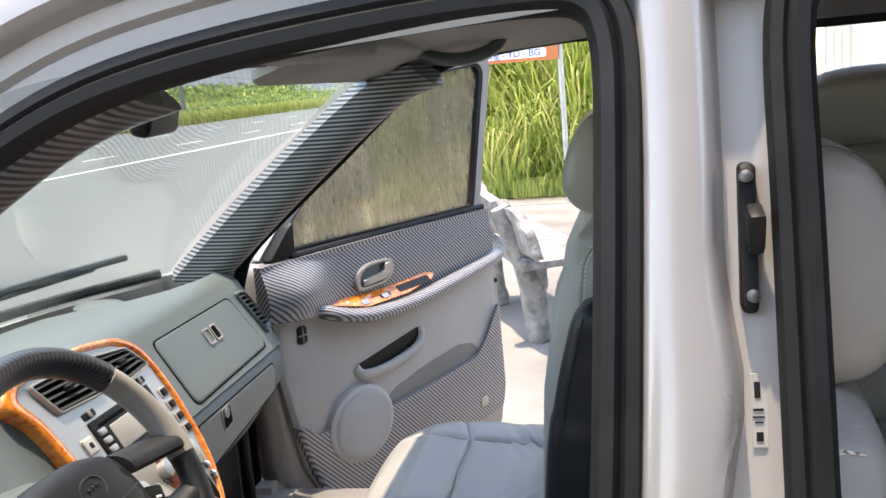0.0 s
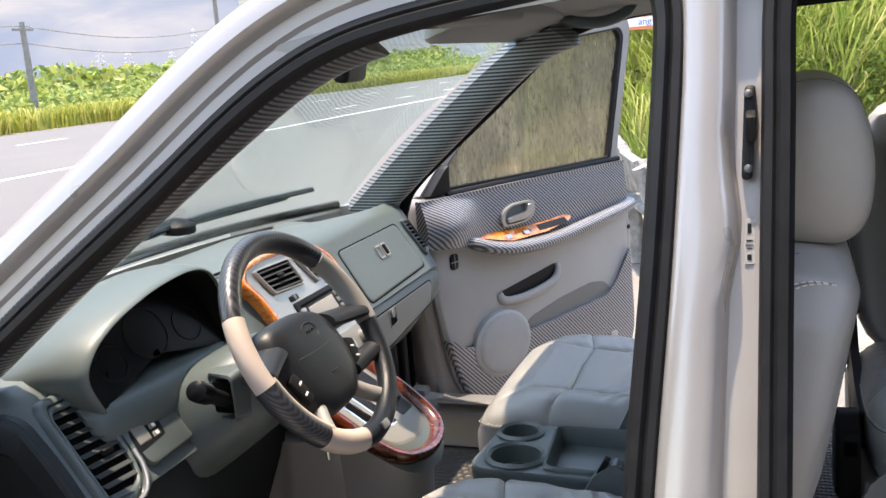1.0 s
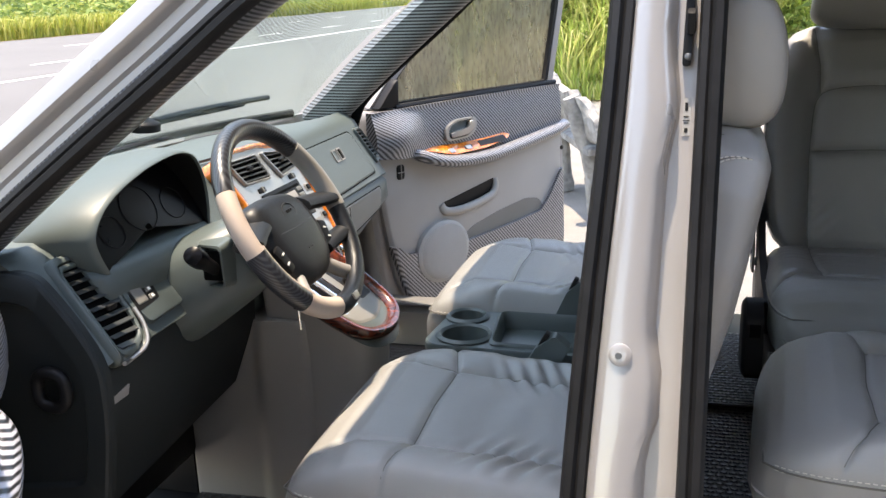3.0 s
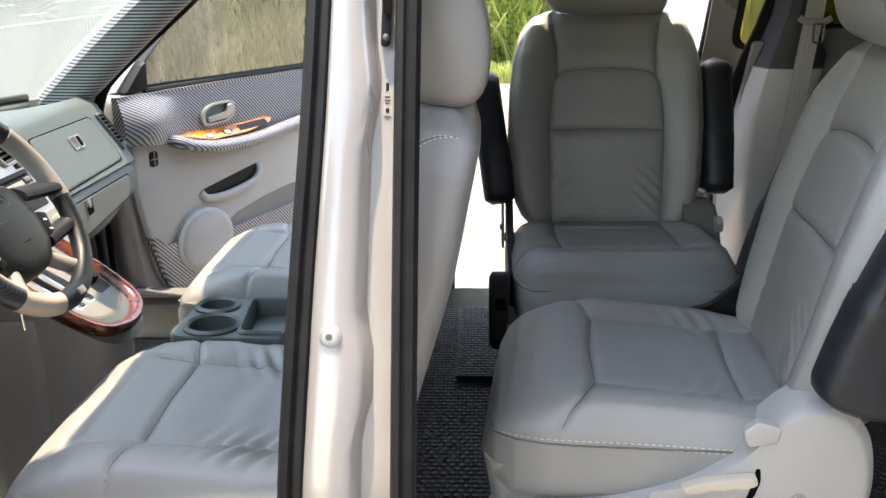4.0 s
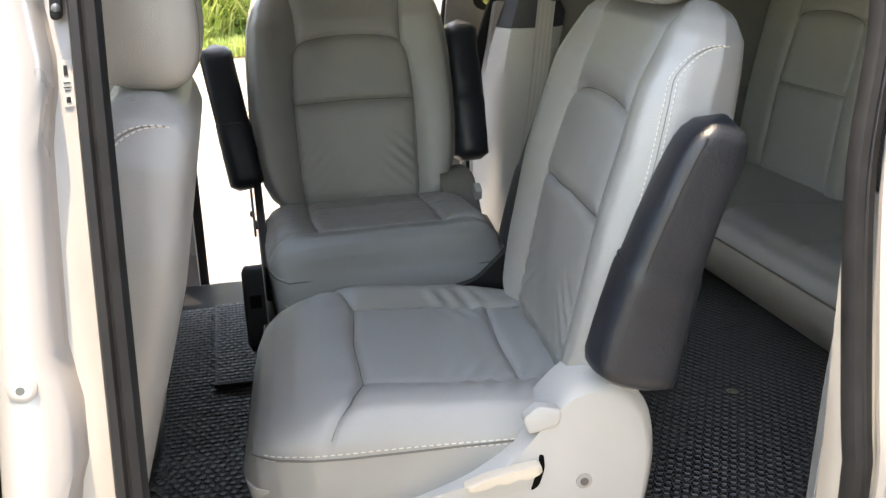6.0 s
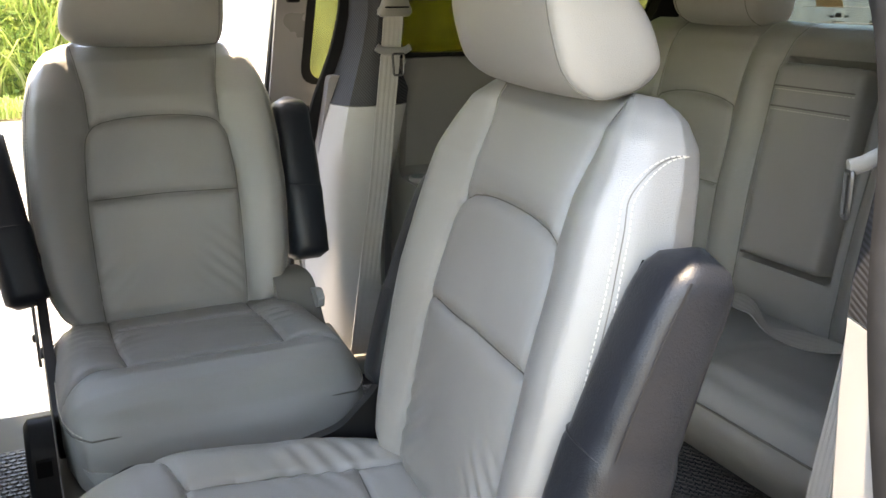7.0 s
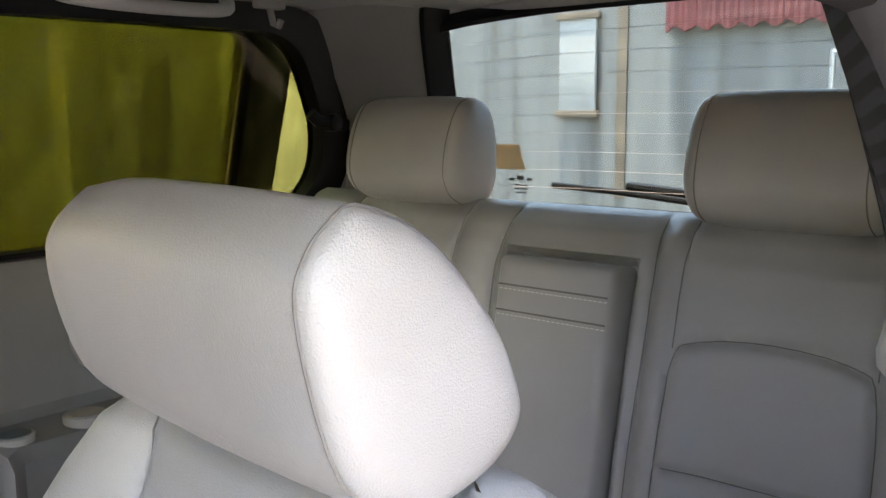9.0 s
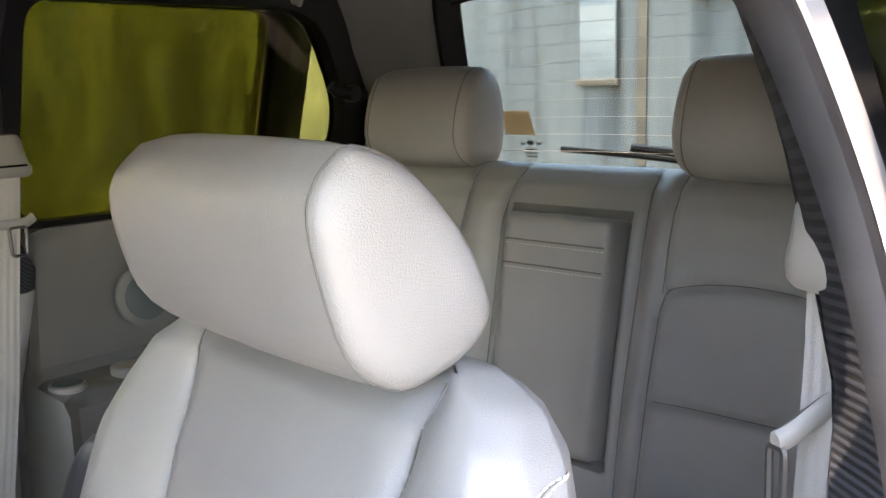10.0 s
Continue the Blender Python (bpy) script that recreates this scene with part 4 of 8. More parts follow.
def captain_seat(label):
    t = thing("captain_seat", (0, 0, 0), label, "seat", "captain seats of the second row")
    front, rear = -0.245, 0.25
    iw = 0.135
    seams = [[(-iw, 0.175), (0, 0.168), (iw, 0.175)], [(-iw, 0.40), (0, 0.395), (iw, 0.40)], [(-iw, 0.175), (-iw - 0.006, 0.29), (-iw, 0.5)], [(iw, 0.175), (iw + 0.006, 0.29), (iw, 0.5)],
             [(-iw, 0.175), (-0.2, 0.155), (-0.25, 0.12)], [(iw, 0.175), (0.2, 0.155), (0.25, 0.12)]]
    cushion(t, front, rear, 0.25, 0.275, 0.115, seams, puckers=0.002)
    backrest(t, (0.278, 0, 0.208), 13, 0.578, [(0, 0.135), (0.008, 0.168), (0.02, 0.192), (0.045, 0.216), (0.08, 0.232), (0.13, 0.244), (0.25, 0.252), (0.38, 0.247), (0.45, 0.239), (0.50, 0.226), (0.535, 0.210), (0.56, 0.188), (0.578, 0.150)], 0.08, (iw, 0.417, 0.266), power=7.5, edge=0.80, taper=0.16)
    headrest(t, (0.349, 0.004, 0.843), 0.312, lean=0, tilted=True, posts=False)
    for s in (-1, 1):
        paddle(t, (0.262, s * 0.285 - (0.016 if s > 0 else 0), 0.315 - (0.025 if s > 0 else 0)), 16, splay=-8 if s > 0 else 0)
        recliner(t, 0.235, s * 0.262, 0.235, s)
    # pedestal and its outer cover
    bm = bmesh.new()
    rings(bm, [[Vector((x, y, z)) for x, y in round_poly([(-0.21 - k, -0.2 - k), (0.2 + k, -0.2 - k), (0.2 + k, 0.2 + k), (-0.21 - k, 0.2 + k)], 0.05)] for z, k in ((0.0, 0.0), (0.02, 0.01), (0.1, 0.02), (0.17, 0.03))])
    part("pedestal", bm, LIGHT_PLASTIC, t, "light grey plastic pedestal")
    prof = [(-0.235, 0.0), (0.27, 0.0), (0.285, 0.06), (0.308, 0.12), (0.315, 0.20), (0.302, 0.27), (0.262, 0.312), (0.205, 0.31), (0.165, 0.27), (0.12, 0.215), (0.06, 0.175), (-0.05, 0.135), (-0.235, 0.10)]
    for s in (-1, 1):
        bm = bmesh.new()
        flat = [(u, min(v, 0.175)) for u, v in prof[:5]] + [(0.20, 0.19), (0.06, 0.165), (-0.05, 0.135), (-0.235, 0.10)]
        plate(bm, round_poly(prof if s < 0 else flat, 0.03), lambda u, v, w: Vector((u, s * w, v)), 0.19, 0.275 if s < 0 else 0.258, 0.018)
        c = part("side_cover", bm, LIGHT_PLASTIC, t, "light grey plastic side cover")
        if s < 0:
            bm = bmesh.new()
            grip = [(-0.075, 0.118), (-0.03, 0.135), (0.045, 0.148), (0.075, 0.15), (0.08, 0.132), (0.055, 0.122), (0.035, 0.127), (0.01, 0.116), (-0.012, 0.121), (-0.035, 0.11), (-0.07, 0.106)]
            plate(bm, round_poly(grip, 0.006), lambda u, v, w: Vector((u * 0.68 + 0.098, s * w, v * 0.72 + 0.098)), 0.276, 0.292, 0.004)
            part("lever", bm, CREAM_PLASTIC, c, "cream plastic recline lever")
            for outline, m, name in (([(0.138, 0.158), (0.150, 0.165), (0.158, 0.192), (0.156, 0.212), (0.150, 0.212), (0.148, 0.19)], OPENING_SHADE, "lever_slot"), ([(0.155, 0.085), (0.232, 0.104), (0.232, 0.122), (0.155, 0.103)], OPENING_SHADE, "belt_slot"), ([(-0.1225, 0.005), (-0.1205, 0.005), (-0.1245, 0.116), (-0.1265, 0.116)], SEAM, "split_line"), ([(0.005, 0.185 - 0.02), (0.09, 0.185), (0.14, 0.20), (0.135, 0.165), (0.06, 0.135), (0.01, 0.135)], LIGHT_PLASTIC, "lever_recess")):
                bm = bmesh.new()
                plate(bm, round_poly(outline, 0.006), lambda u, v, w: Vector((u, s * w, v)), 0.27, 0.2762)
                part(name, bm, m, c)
            for u, v in ((0.212, 0.165), (-0.03, 0.075)):
                bm = bmesh.new()
                disc(bm, (u, s * 0.2752, v), (0, s, 0), 0.011, 0.002, 16)
                sc = part("screw_cup", bm, GREY_PLASTIC, c)
                bm = bmesh.new()
                disc(bm, (u, s * 0.2768, v), (0, s, 0), 0.006, 0.002, 10)
                part("screw", bm, STEEL, c)
    bm = bmesh.new()
    plate(bm, round_poly([(-0.02, 0.0), (0.03, 0.012), (0.035, 0.04), (-0.005, 0.05), (-0.03, 0.03)], 0.008), lambda u, v, w: Vector((0.152 + u * 0.8, -w, 0.245 + v * 0.8)), 0.262, 0.279, 0.002)
    part("hinge_cover", bm, LIGHT_PLASTIC, t)
    bm = bmesh.new()
    plate(bm, round_poly([(-0.20, 0.07), (-0.10, 0.05), (-0.075, 0.12), (-0.085, 0.215), (-0.13, 0.235), (-0.185, 0.20)], 0.02), lambda u, v, w: Vector((u, w, v)), 0.262, 0.305, 0.008)
    k = part("recline_box", bm, BLACK_PLASTIC, t, "black recline handle box")
    bm = bmesh.new()
    plate(bm, round_poly([(-0.208, 0.168), (-0.2, 0.168), (-0.2, 0.196), (-0.208, 0.196)], 0.003), lambda u, v, w: Vector((u, w, v)), 0.27, 0.292)
    part("finger_slot", bm, OPENING_SHADE, k)
    bm = bmesh.new()
    plate(bm, round_poly([(-0.09, 0.13), (0.17, 0.12), (0.235, 0.20), (0.262, 0.30), (0.298, 0.41), (0.262, 0.42), (0.215, 0.315), (0.16, 0.262), (0.02, 0.225), (-0.10, 0.21)], 0.018), lambda u, v, w: Vector((u, w, v)), 0.240, 0.258, 0.003)
    k = part("recliner_bracket", bm, BLACK_PLASTIC, t, "black recliner bracket")
    for u, v in ((0.19, 0.22), (0.268, 0.375)):
        bm = bmesh.new()
        disc(bm, (u, 0.256, v), (0, 1, 0), 0.011, 0.006, 14, 0.002)
        part("bolt", bm, STEEL, k)
    return t


CAPTAIN_NEAR, CAPTAIN_FAR = (0.445, 0.915), (0.51, 1.565)
seat_a = captain_seat("grey leather captain seat facing forward with raised black armrests")
seat_b = copy_thing(seat_a, pose(CAPTAIN_FAR[0], CAPTAIN_FAR[1], FLOOR, 0, 0, 90))
# the far seat's side covers take a darker grey than the near seat's
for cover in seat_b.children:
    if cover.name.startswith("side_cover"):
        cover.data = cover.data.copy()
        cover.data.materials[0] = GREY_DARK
seat_b["label"] = "grey leather captain seat swivelled towards the side door"
seat_a.matrix_basis = pose(CAPTAIN_NEAR[0], CAPTAIN_NEAR[1], FLOOR, 0, 0, -5)


def front_seat(name, label, arm, lean, ahead=0.0):
    t = thing(name, (0, 0, 0), label, "seat", "front seats")
    iw = 0.14
    seams = [[(-iw, 0.165), (0, 0.16), (iw, 0.165)], [(-iw, 0.165), (-iw, 0.5)], [(iw, 0.165), (iw, 0.5)], [(-iw, 0.165), (-iw * 1.1, 0.08), (-iw * 1.25, 0.03)], [(iw, 0.165), (iw * 1.1, 0.08), (iw * 1.25, 0.03)],
             [(-iw, 0.165), (-0.2, 0.15), (-0.245, 0.14)], [(iw, 0.165), (0.2, 0.15), (0.245, 0.14)]]
    cushion(t, -0.285, 0.27, 0.252, 0.268, 0.13, [[(y, v + 0.04) for y, v in q] for q in seams], puckers=0.0045)
    backrest(t, (0.235 - ahead, 0, 0.2), lean, 0.56, [(0, 0.17), (0.015, 0.205), (0.06, 0.228), (0.25, 0.245), (0.40, 0.232), (0.49, 0.205), (0.535, 0.18), (0.56, 0.13)], 0.085, (iw, 0.41, 0.25), shoulder=0.855)
    headrest(t, (0.232 - ahead + 0.56 * math.sin(radians(lean)) - 0.02, 0, 0.747), 0.28, 0.172, 0.14, 10)
    bm = bmesh.new()
    rings(bm, [[Vector((x, y, z)) for x, y in round_poly([(-0.2 - k, -0.2 - k), (0.2 + k, -0.2 - k), (0.2 + k, 0.2 + k), (-0.2 - k, 0.2 + k)], 0.05)] for z, k in ((0.0, 0.0), (0.05, 0.01), (0.15, 0.03))])
    part("pedestal", bm, GREY_PLASTIC, t, "grey seat base")
    if arm:
        paddle(t, (0.215 - ahead, arm * 0.265, 0.3), 6)
    return t


def buckle(at, turn):
    b = thing("seat_belt_buckle", at, "dark grey seat belt buckle standing beside the console", "seat belt", "belt buckles of the front seats")
    M = Matrix.Translation(at) @ pose(0, 0, 0, 0, turn, 0)
    bm = bmesh.new()
    plate(bm, round_poly([(-0.03, -0.06), (0.02, -0.06), (0.026, 0.035), (-0.012, 0.04), (-0.03, 0.0)], 0.006), lambda u, v, w: M @ Vector((u, w, v)), -0.016, 0.016, 0.003)
    h = part("housing", bm, DASH, b)
    bm = bmesh.new()
    box(bm, (-0.024, 0, 0.02), (0.01, 0.02, 0.03), 0.002, M)
    part("release_button", bm, BLACK_PLASTIC, h, "black release button")
    return b


driver_seat = front_seat("driver_seat", "grey leather driver seat with high headrest", 0, 14)
passenger_seat = front_seat("passenger_seat", "grey leather passenger seat with folded black armrest", -1, 5, 0.055)
driver_seat.matrix_basis = pose(-0.228, 0.80, FLOOR - 0.03)
passenger_seat.matrix_basis = pose(-0.228, 1.61, FLOOR - 0.03)
buckle((-0.135, 1.345, 0.745), 25)
buckle((-0.16, 1.075, 0.72), 30)


# ---- third row ----
def rear_bench():
    t = thing("rear_bench", (1.45, 1.22, FLOOR), "grey leather three-seat rear bench with centre armrest", "bench seat")
    y0, y1, mid = 0.58, 1.82, 1.20
    M = Matrix.Translation((1.585, mid, 0.72)) @ pose(0, 0, 0, 0, 10, 0)
    H, hw, thick = 0.60, (y1 - y0) / 2, 0.085
    seams = []
    for c in (-0.308, 0.347):
        iw, it, ih = 0.126, 0.436, 0.258
        arch = [(c - iw * 1.12, 0.02), (c - iw * 1.06, it * 0.55), (c - iw, it - 0.04), (c - iw + 0.03, it - 0.008), (c, it + 0.003), (c + iw - 0.03, it - 0.008), (c + iw, it - 0.04), (c + iw * 1.06, it * 0.55), (c + iw * 1.12, 0.02)]
        arch = [(p.y, p.z) for p in curve_through([(0, y, v) for y, v in arch], 27)]
        seams += [arch, [(c - iw * 1.06, ih), (c + iw * 1.06, ih)], [(c - iw, it - 0.02), (c - iw * 1.02, H)], [(c + iw, it - 0.02), (c + iw * 1.02, H)]]
    for s in (-1, 1):
        seams.append([(s * 0.125, 0.02), (s * 0.135, 0.5), (s * 0.125, H)])
    recess = (0.108, 0.135, 0.525)

    def relief(y, v, h):
        d = seam_depth(seams, y, v)
        r = 0.007 * groove(d, 0.0045) + 0.004 * groove(d, 0.014)
        e = min(recess[0] - abs(y), v - recess[1], recess[2] - v)
        r += 0.03 * step(-0.004, 0.006, e)
        r -= 0.012 * step(0.13, 0.17, abs(y)) * (1 - step(0.18, 0.24, abs(y)))
        r -= 0.0016 * noise.noise((y * 12, v * 10, 7.0))
        return r

    bm, loops = pad(lambda v: hw * lerp([(0, 0.97), (0.05, 1), (H * 0.9, 1), (H, 0.97)], v),
                    lambda v: -thick * lerp([(0, 0.62), (0.03, 0.84), (0.08, 0.92), (0.16, 0.965), (0.25, 0.975), (0.33, 0.96), (0.41, 0.925), (0.48, 0.87), (0.53, 0.77), (0.565, 0.6), (0.59, 0.3), (0.6, 0.05)], v),
                    lambda v: thick * lerp([(0, 0.5), (H * 0.95, 0.5), (H, 0.1)], v), H, relief, n=420, m=110, power=12)
    rings(bm, [[M @ Vector((w, y, v)) for y, v, w in ring] for ring in loops])
    lines = list(seam_threads(bm, seams, lambda y, v, w: M @ Vector((w, y, v)), t))
    b = part("backrest", bm, LEATHER, t, sharp=70)
    for k in lines:
        part("seam", k, SEAM, b)
    # the folded centre armrest in its recess
    bm = bmesh.new()
    rings(bm, [[M @ Vector((w, y, v)) for y, v in round_poly([(-0.1 + k, 0.145 + k), (0.1 - k, 0.145 + k), (0.1 - k, 0.515 - k), (-0.1 + k, 0.515 - k)], 0.012)] for w, k in ((-0.045, 0), (-0.09, 0), (-0.101, 0.003), (-0.106, 0.009), (-0.107, 0.02))])
    a = part("centre_armrest", bm, LEATHER, t)
    for v in (0.432, 0.470):
        bm = bmesh.new()
        tube(bm, [M @ Vector((-0.1072, -0.092, v)), M @ Vector((-0.1072, 0.092, v))], 0.0014, 5)
        part("seam", bm, SEAM, a)
        bm = bmesh.new()
        stitch_line(bm, [M @ Vector((-0.1075, -0.092, v - 0.006)), M @ Vector((-0.1075, 0.092, v - 0.006))], 0.005, 0.003, 0.0007)
        part("stitching", bm, THREAD, a)["kind"] = "stuff"
    # seat pad
    x0, x1, top, th = 1.165, 1.62, 0.795, 0.135
    L = x1 - x0
    cs = [[(s * 0.13, 0.0), (s * 0.13, L)] for s in (-1, 1)] + [[(-hw, 0.05), (hw, 0.05)]]

    def crel(y, v, h):
        d = seam_depth(cs, y, v)
        return 0.006 * groove(d, 0.0045) + 0.02 * step(0.1, 0.4, v) - 0.002 * noise.noise((y * 8, v * 12, 3.0))

    bm, loops = pad(lambda v: hw, lambda v: -th * lerp([(0, 0.1), (0.01, 0.5), (0.03, 0.8), (0.07, 0.97), (0.12, 1.0), (L, 0.95)], v), lambda v: th * lerp([(0, 0.6), (0.05, 0.75), (L, 0.7)], v), L, crel, n=220, m=50, power=14)
    rings(bm, [[Vector((x0 + v + 0.14 * step(0.6, -0.9, -w / th) * (1 - v / L), mid + y, top - th - w)) for y, v, w in ring] for ring in loops])
    c = part("cushion", bm, LEATHER, t, sharp=70)
    bm = bmesh.new()
    tube(bm, [(x0 + 0.012, y0 + 0.02, top - 0.052), (x0 + 0.012, y1 - 0.02, top - 0.052)], 0.002, 5)
    part("piping", bm, SEAM, c)
    for y in (0.905, 1.55):
        headrest(t, (1.665, y, 1.302), 0.258, 0.178, 0.13, 8)
    bm = bmesh.new()
    box(bm, (1.50, mid, 0.53), (0.2, 1.1, 0.12), 0.01)
    part("frame", bm, BLACK_PLASTIC, t)
    return t


rear_bench()


# ---- dashboard ----
dash = thing("dashboard", (-1.0, 1.25, 0.7), "grey-green moulded dashboard with wood-look trim", "dashboard")
FACE_DRIVER = [(-1.27, 1.00), (-1.10, 1.055), (-0.97, 1.072), (-0.90, 1.066), (-0.86, 1.052), (-0.835, 1.036), (-0.812, 1.014), (-0.777, 0.965), (-0.740, 0.916), (-0.726, 0.897), (-0.721, 0.888), (-0.732, 0.880), (-0.79, 0.877), (-0.90, 0.80), (-1.0, 0.70)]
FACE_PASSENGER = [(-1.27, 1.00), (-1.10, 1.055), (-0.97, 1.075), (-0.90, 1.074), (-0.872, 1.064), (-0.852, 1.047), (-0.837, 1.022), (-0.80, 0.957), (-0.770, 0.905), (-0.763, 0.893), (-0.775, 0.884), (-0.764, 0.874), (-0.760, 0.79), (-0.795, 0.745), (-1.0, 0.70)]


def dash_profile(y):
    f = step(0.97, 1.08, y)
    drop = 0.05 * step(1.5, 2.03, y)
    out = []
    for k, (a, b) in enumerate(zip(FACE_DRIVER, FACE_PASSENGER)):
        x, z = a[0] + (b[0] - a[0]) * f, a[1] + (b[1] - a[1]) * f
        ends = 0.10 * step(1.935, 2.03, y) + 0.016 * step(0.525, 0.503, y)
        z -= drop if k < 3 else (drop * 0.2 if k < 5 else 0.02 * step(1.9, 2.03, y))
        z -= 0.03 * step(0.62, 0.50, y) if k < 4 else 0.008 * step(0.54, 0.503, y)
        if k > 11:
            z -= -0.04 * step(1.72, 1.98, y)
        x -= (ends if k > 2 else 0) + 0.03 * math.sin(math.pi * clamp((y - 0.5) / 1.5)) * (k < 3)
        if 0.605 < y < 0.925 and 4 <= k <= 6:
            x -= 0.10
        out.append(Vector((x, y, z)))
    return out


bm = bmesh.new()
ys_ = [0.503, 0.506, 0.512, 0.53, 0.56, 0.60, 0.604, 0.606, 0.68, 0.76, 0.84, 0.9, 0.924, 0.926, 0.97, 0.99, 1.01, 1.03, 1.06, 1.08, 1.2, 1.3, 1.4, 1.5, 1.6, 1.7, 1.78, 1.84, 1.87, 1.89, 1.91, 1.93, 1.95, 1.97, 1.99, 2.01, 2.03]
rings(bm, [dash_profile(y) for y in ys_])
part("shell", bm, DASH, dash, sharp=50)
for pts in ([(-1.165, 0.80, 1.057), (-1.19, 1.0, 1.062), (-1.20, 1.25, 1.066), (-1.19, 1.50, 1.060)], [(-1.12, 0.56, 1.04), (-1.15, 0.72, 1.05)], [(-0.905, 0.985, 1.0735), (-0.885, 1.075, 1.0745), (-0.875, 1.18, 1.0725), (-0.872, 1.27, 1.0715)]):
    bm = bmesh.new()
    tube(bm, curve_through(pts, 14), 0.006, 6, flat=(0.010 if pts[0][0] < -1 else 0.0025, 0.003))
    part("defrost_slot", bm, BLACK_PLASTIC, dash)
bm = bmesh.new()
disc(bm, (-1.08, 1.735, 1.034), (0.05, 0, 1), 0.052, 0.010, 28, 0.006)
part("sun_sensor", bm, DASH, dash)

# instrument hood: an arch with a thin soft lip, blending into the top
ARCH = [(0.612, 0.995), (0.588, 1.048), (0.606, 1.082), (0.648, 1.107), (0.703, 1.124), (0.767, 1.136), (0.842, 1.140), (0.892, 1.125), (0.918, 1.085), (0.926, 1.04), (0.922, 0.995)]
A = curve_through([(0, y, z) for y, z in ARCH], 48)
mid = Vector((0, 0.76, 1.03))


def arch_ring(x, k, dz=0.0):
    return [Vector((x, mid.y + (p.y - mid.y) * k, mid.z + (p.z - mid.z) * k + dz)) for p in A]


bm = bmesh.new()
rings(bm, [arch_ring(-1.04, 1.22, -0.085), arch_ring(-0.97, 1.20, -0.052), arch_ring(-0.90, 1.15, -0.022), arch_ring(-0.845, 1.11, -0.006), arch_ring(-0.805, 1.075), arch_ring(-0.778, 1.045), arch_ring(-0.766, 1.018), arch_ring(-0.765, 1.0), arch_ring(-0.770, 0.985)], closed=False)
hood = part("instrument_hood", bm, DASH, dash, sharp=70)
bm = bmesh.new()
rings(bm, [arch_ring(-0.769, 0.986), arch_ring(-0.785, 0.970), arch_ring(-0.87, 0.94)], closed=False)
part("hood_lining", bm, BLACK_PLASTIC, hood, "black hood lining")
bm = bmesh.new()
rings(bm, [[p + Vector((-0.50 * max(0, p.z - 1.0), 0, 0)) for p in arch_ring(-0.772, k)] for k in (0.985, 0.6, 0.05)], closed=False)
lens = part("instrument_lens", bm, GLOSS_BLACK, dash, "dark glossy instrument lens")
for y, z, r in ((0.668, 1.045, 0.030), (0.76, 1.062, 0.045), (0.855, 1.05, 0.032)):
    bm = bmesh.new()
    tube(bm, [(-0.7712 - 0.5 * (z - 1.0 + r * 0.8 * math.sin(a)), y + r * math.cos(a), z + r * 0.8 * math.sin(a)) for a in [k / 24 * math.tau for k in range(24)]], 0.0008, 4, True)
    part("gauge_ring", bm, BLACK_PLASTIC, lens)
# sill under the instruments, running on into the column's surround
bm = bmesh.new()
rings(bm, [[Vector((x + d, y, z)) for x, z in ((-0.90, 1.012), (-0.785, 1.006), (-0.765, 1.001), (-0.752, 0.988), (-0.748, 0.968), (-0.752, 0.945), (-0.775, 0.915), (-0.86, 0.90))] for y, d in ((0.592, -0.030), (0.605, -0.016), (0.635, -0.008), (0.70, 0.0), (0.80, 0.002), (0.90, 0.0), (0.93, -0.015), (0.945, -0.04))])
part("hood_sill", bm, DASH, dash, sharp=50)


def on_face(y, z, w):
    """Laid on the dashboard's face, w proud of it."""
    table = sorted((p.z, p.x) for p in dash_profile(0.58 if y < 0.97 else y)[3:13])
    x = lerp(table, z)
    n = Vector((0.02, 0, lerp(table, z - 0.01) - lerp(table, z + 0.01))).normalized()
    return Vector((x + w * n.x, y, z + w * n.z))


def louvre(parent, outline, place, rows, top, bottom, span, bar=None, frame_m=DASH, label="black slatted air vent", knob=None):
    """A vent: a proud soft bezel, a flat black plate painting the well's shade, thin slats between top and bottom;
    span(v) gives each slat's two ends.
    """
    outer = [Vector(p) for p in outline]
    c = sum(outer, Vector((0, 0))) / len(outer)
    shrink = lambda d: [p + (c - p).normalized() * d for p in outer]
    bm = bmesh.new()
    rings(bm, [[place(p[0], p[1], w) for p in o] for o, w in ((outer, -0.004), (outer, 0.004), (shrink(0.002), 0.0075), (shrink(0.005), 0.008), (shrink(0.0075), 0.006), (shrink(0.008), -0.004))], wrap=True)
    v = part("air_vent", bm, frame_m, parent, label)
    bm = bmesh.new()
    plate(bm, shrink(0.007), place, -0.006, 0.0012)
    part("well", bm, OPENING_SHADE, v)
    pitch = (bottom - top) / rows
    for i in range(rows):
        m = top + pitch * (i + 0.5)
        a, b = span(m)
        bm = bmesh.new()
        loops = []
        for t in (0.0, 0.5, 1.0):
            y, z = a[0] + (b[0] - a[0]) * t, a[1] + (b[1] - a[1]) * t
            loops.append([place(y, z - pitch * 0.22, 0.0015), place(y, z - pitch * 0.30, 0.002), place(y, z + pitch * 0.12, 0.0078), place(y, z + pitch * 0.20, 0.0072)])
        rings(bm, loops)
        part("slat", bm, SLAT, v)
    if knob:
        bm = bmesh.new()
        box(bm, place(knob[0], knob[1], 0.010), (0.008, 0.020, 0.009), 0.003)
        part("vent_knob", bm, BLACK_PLASTIC, v)
    return v


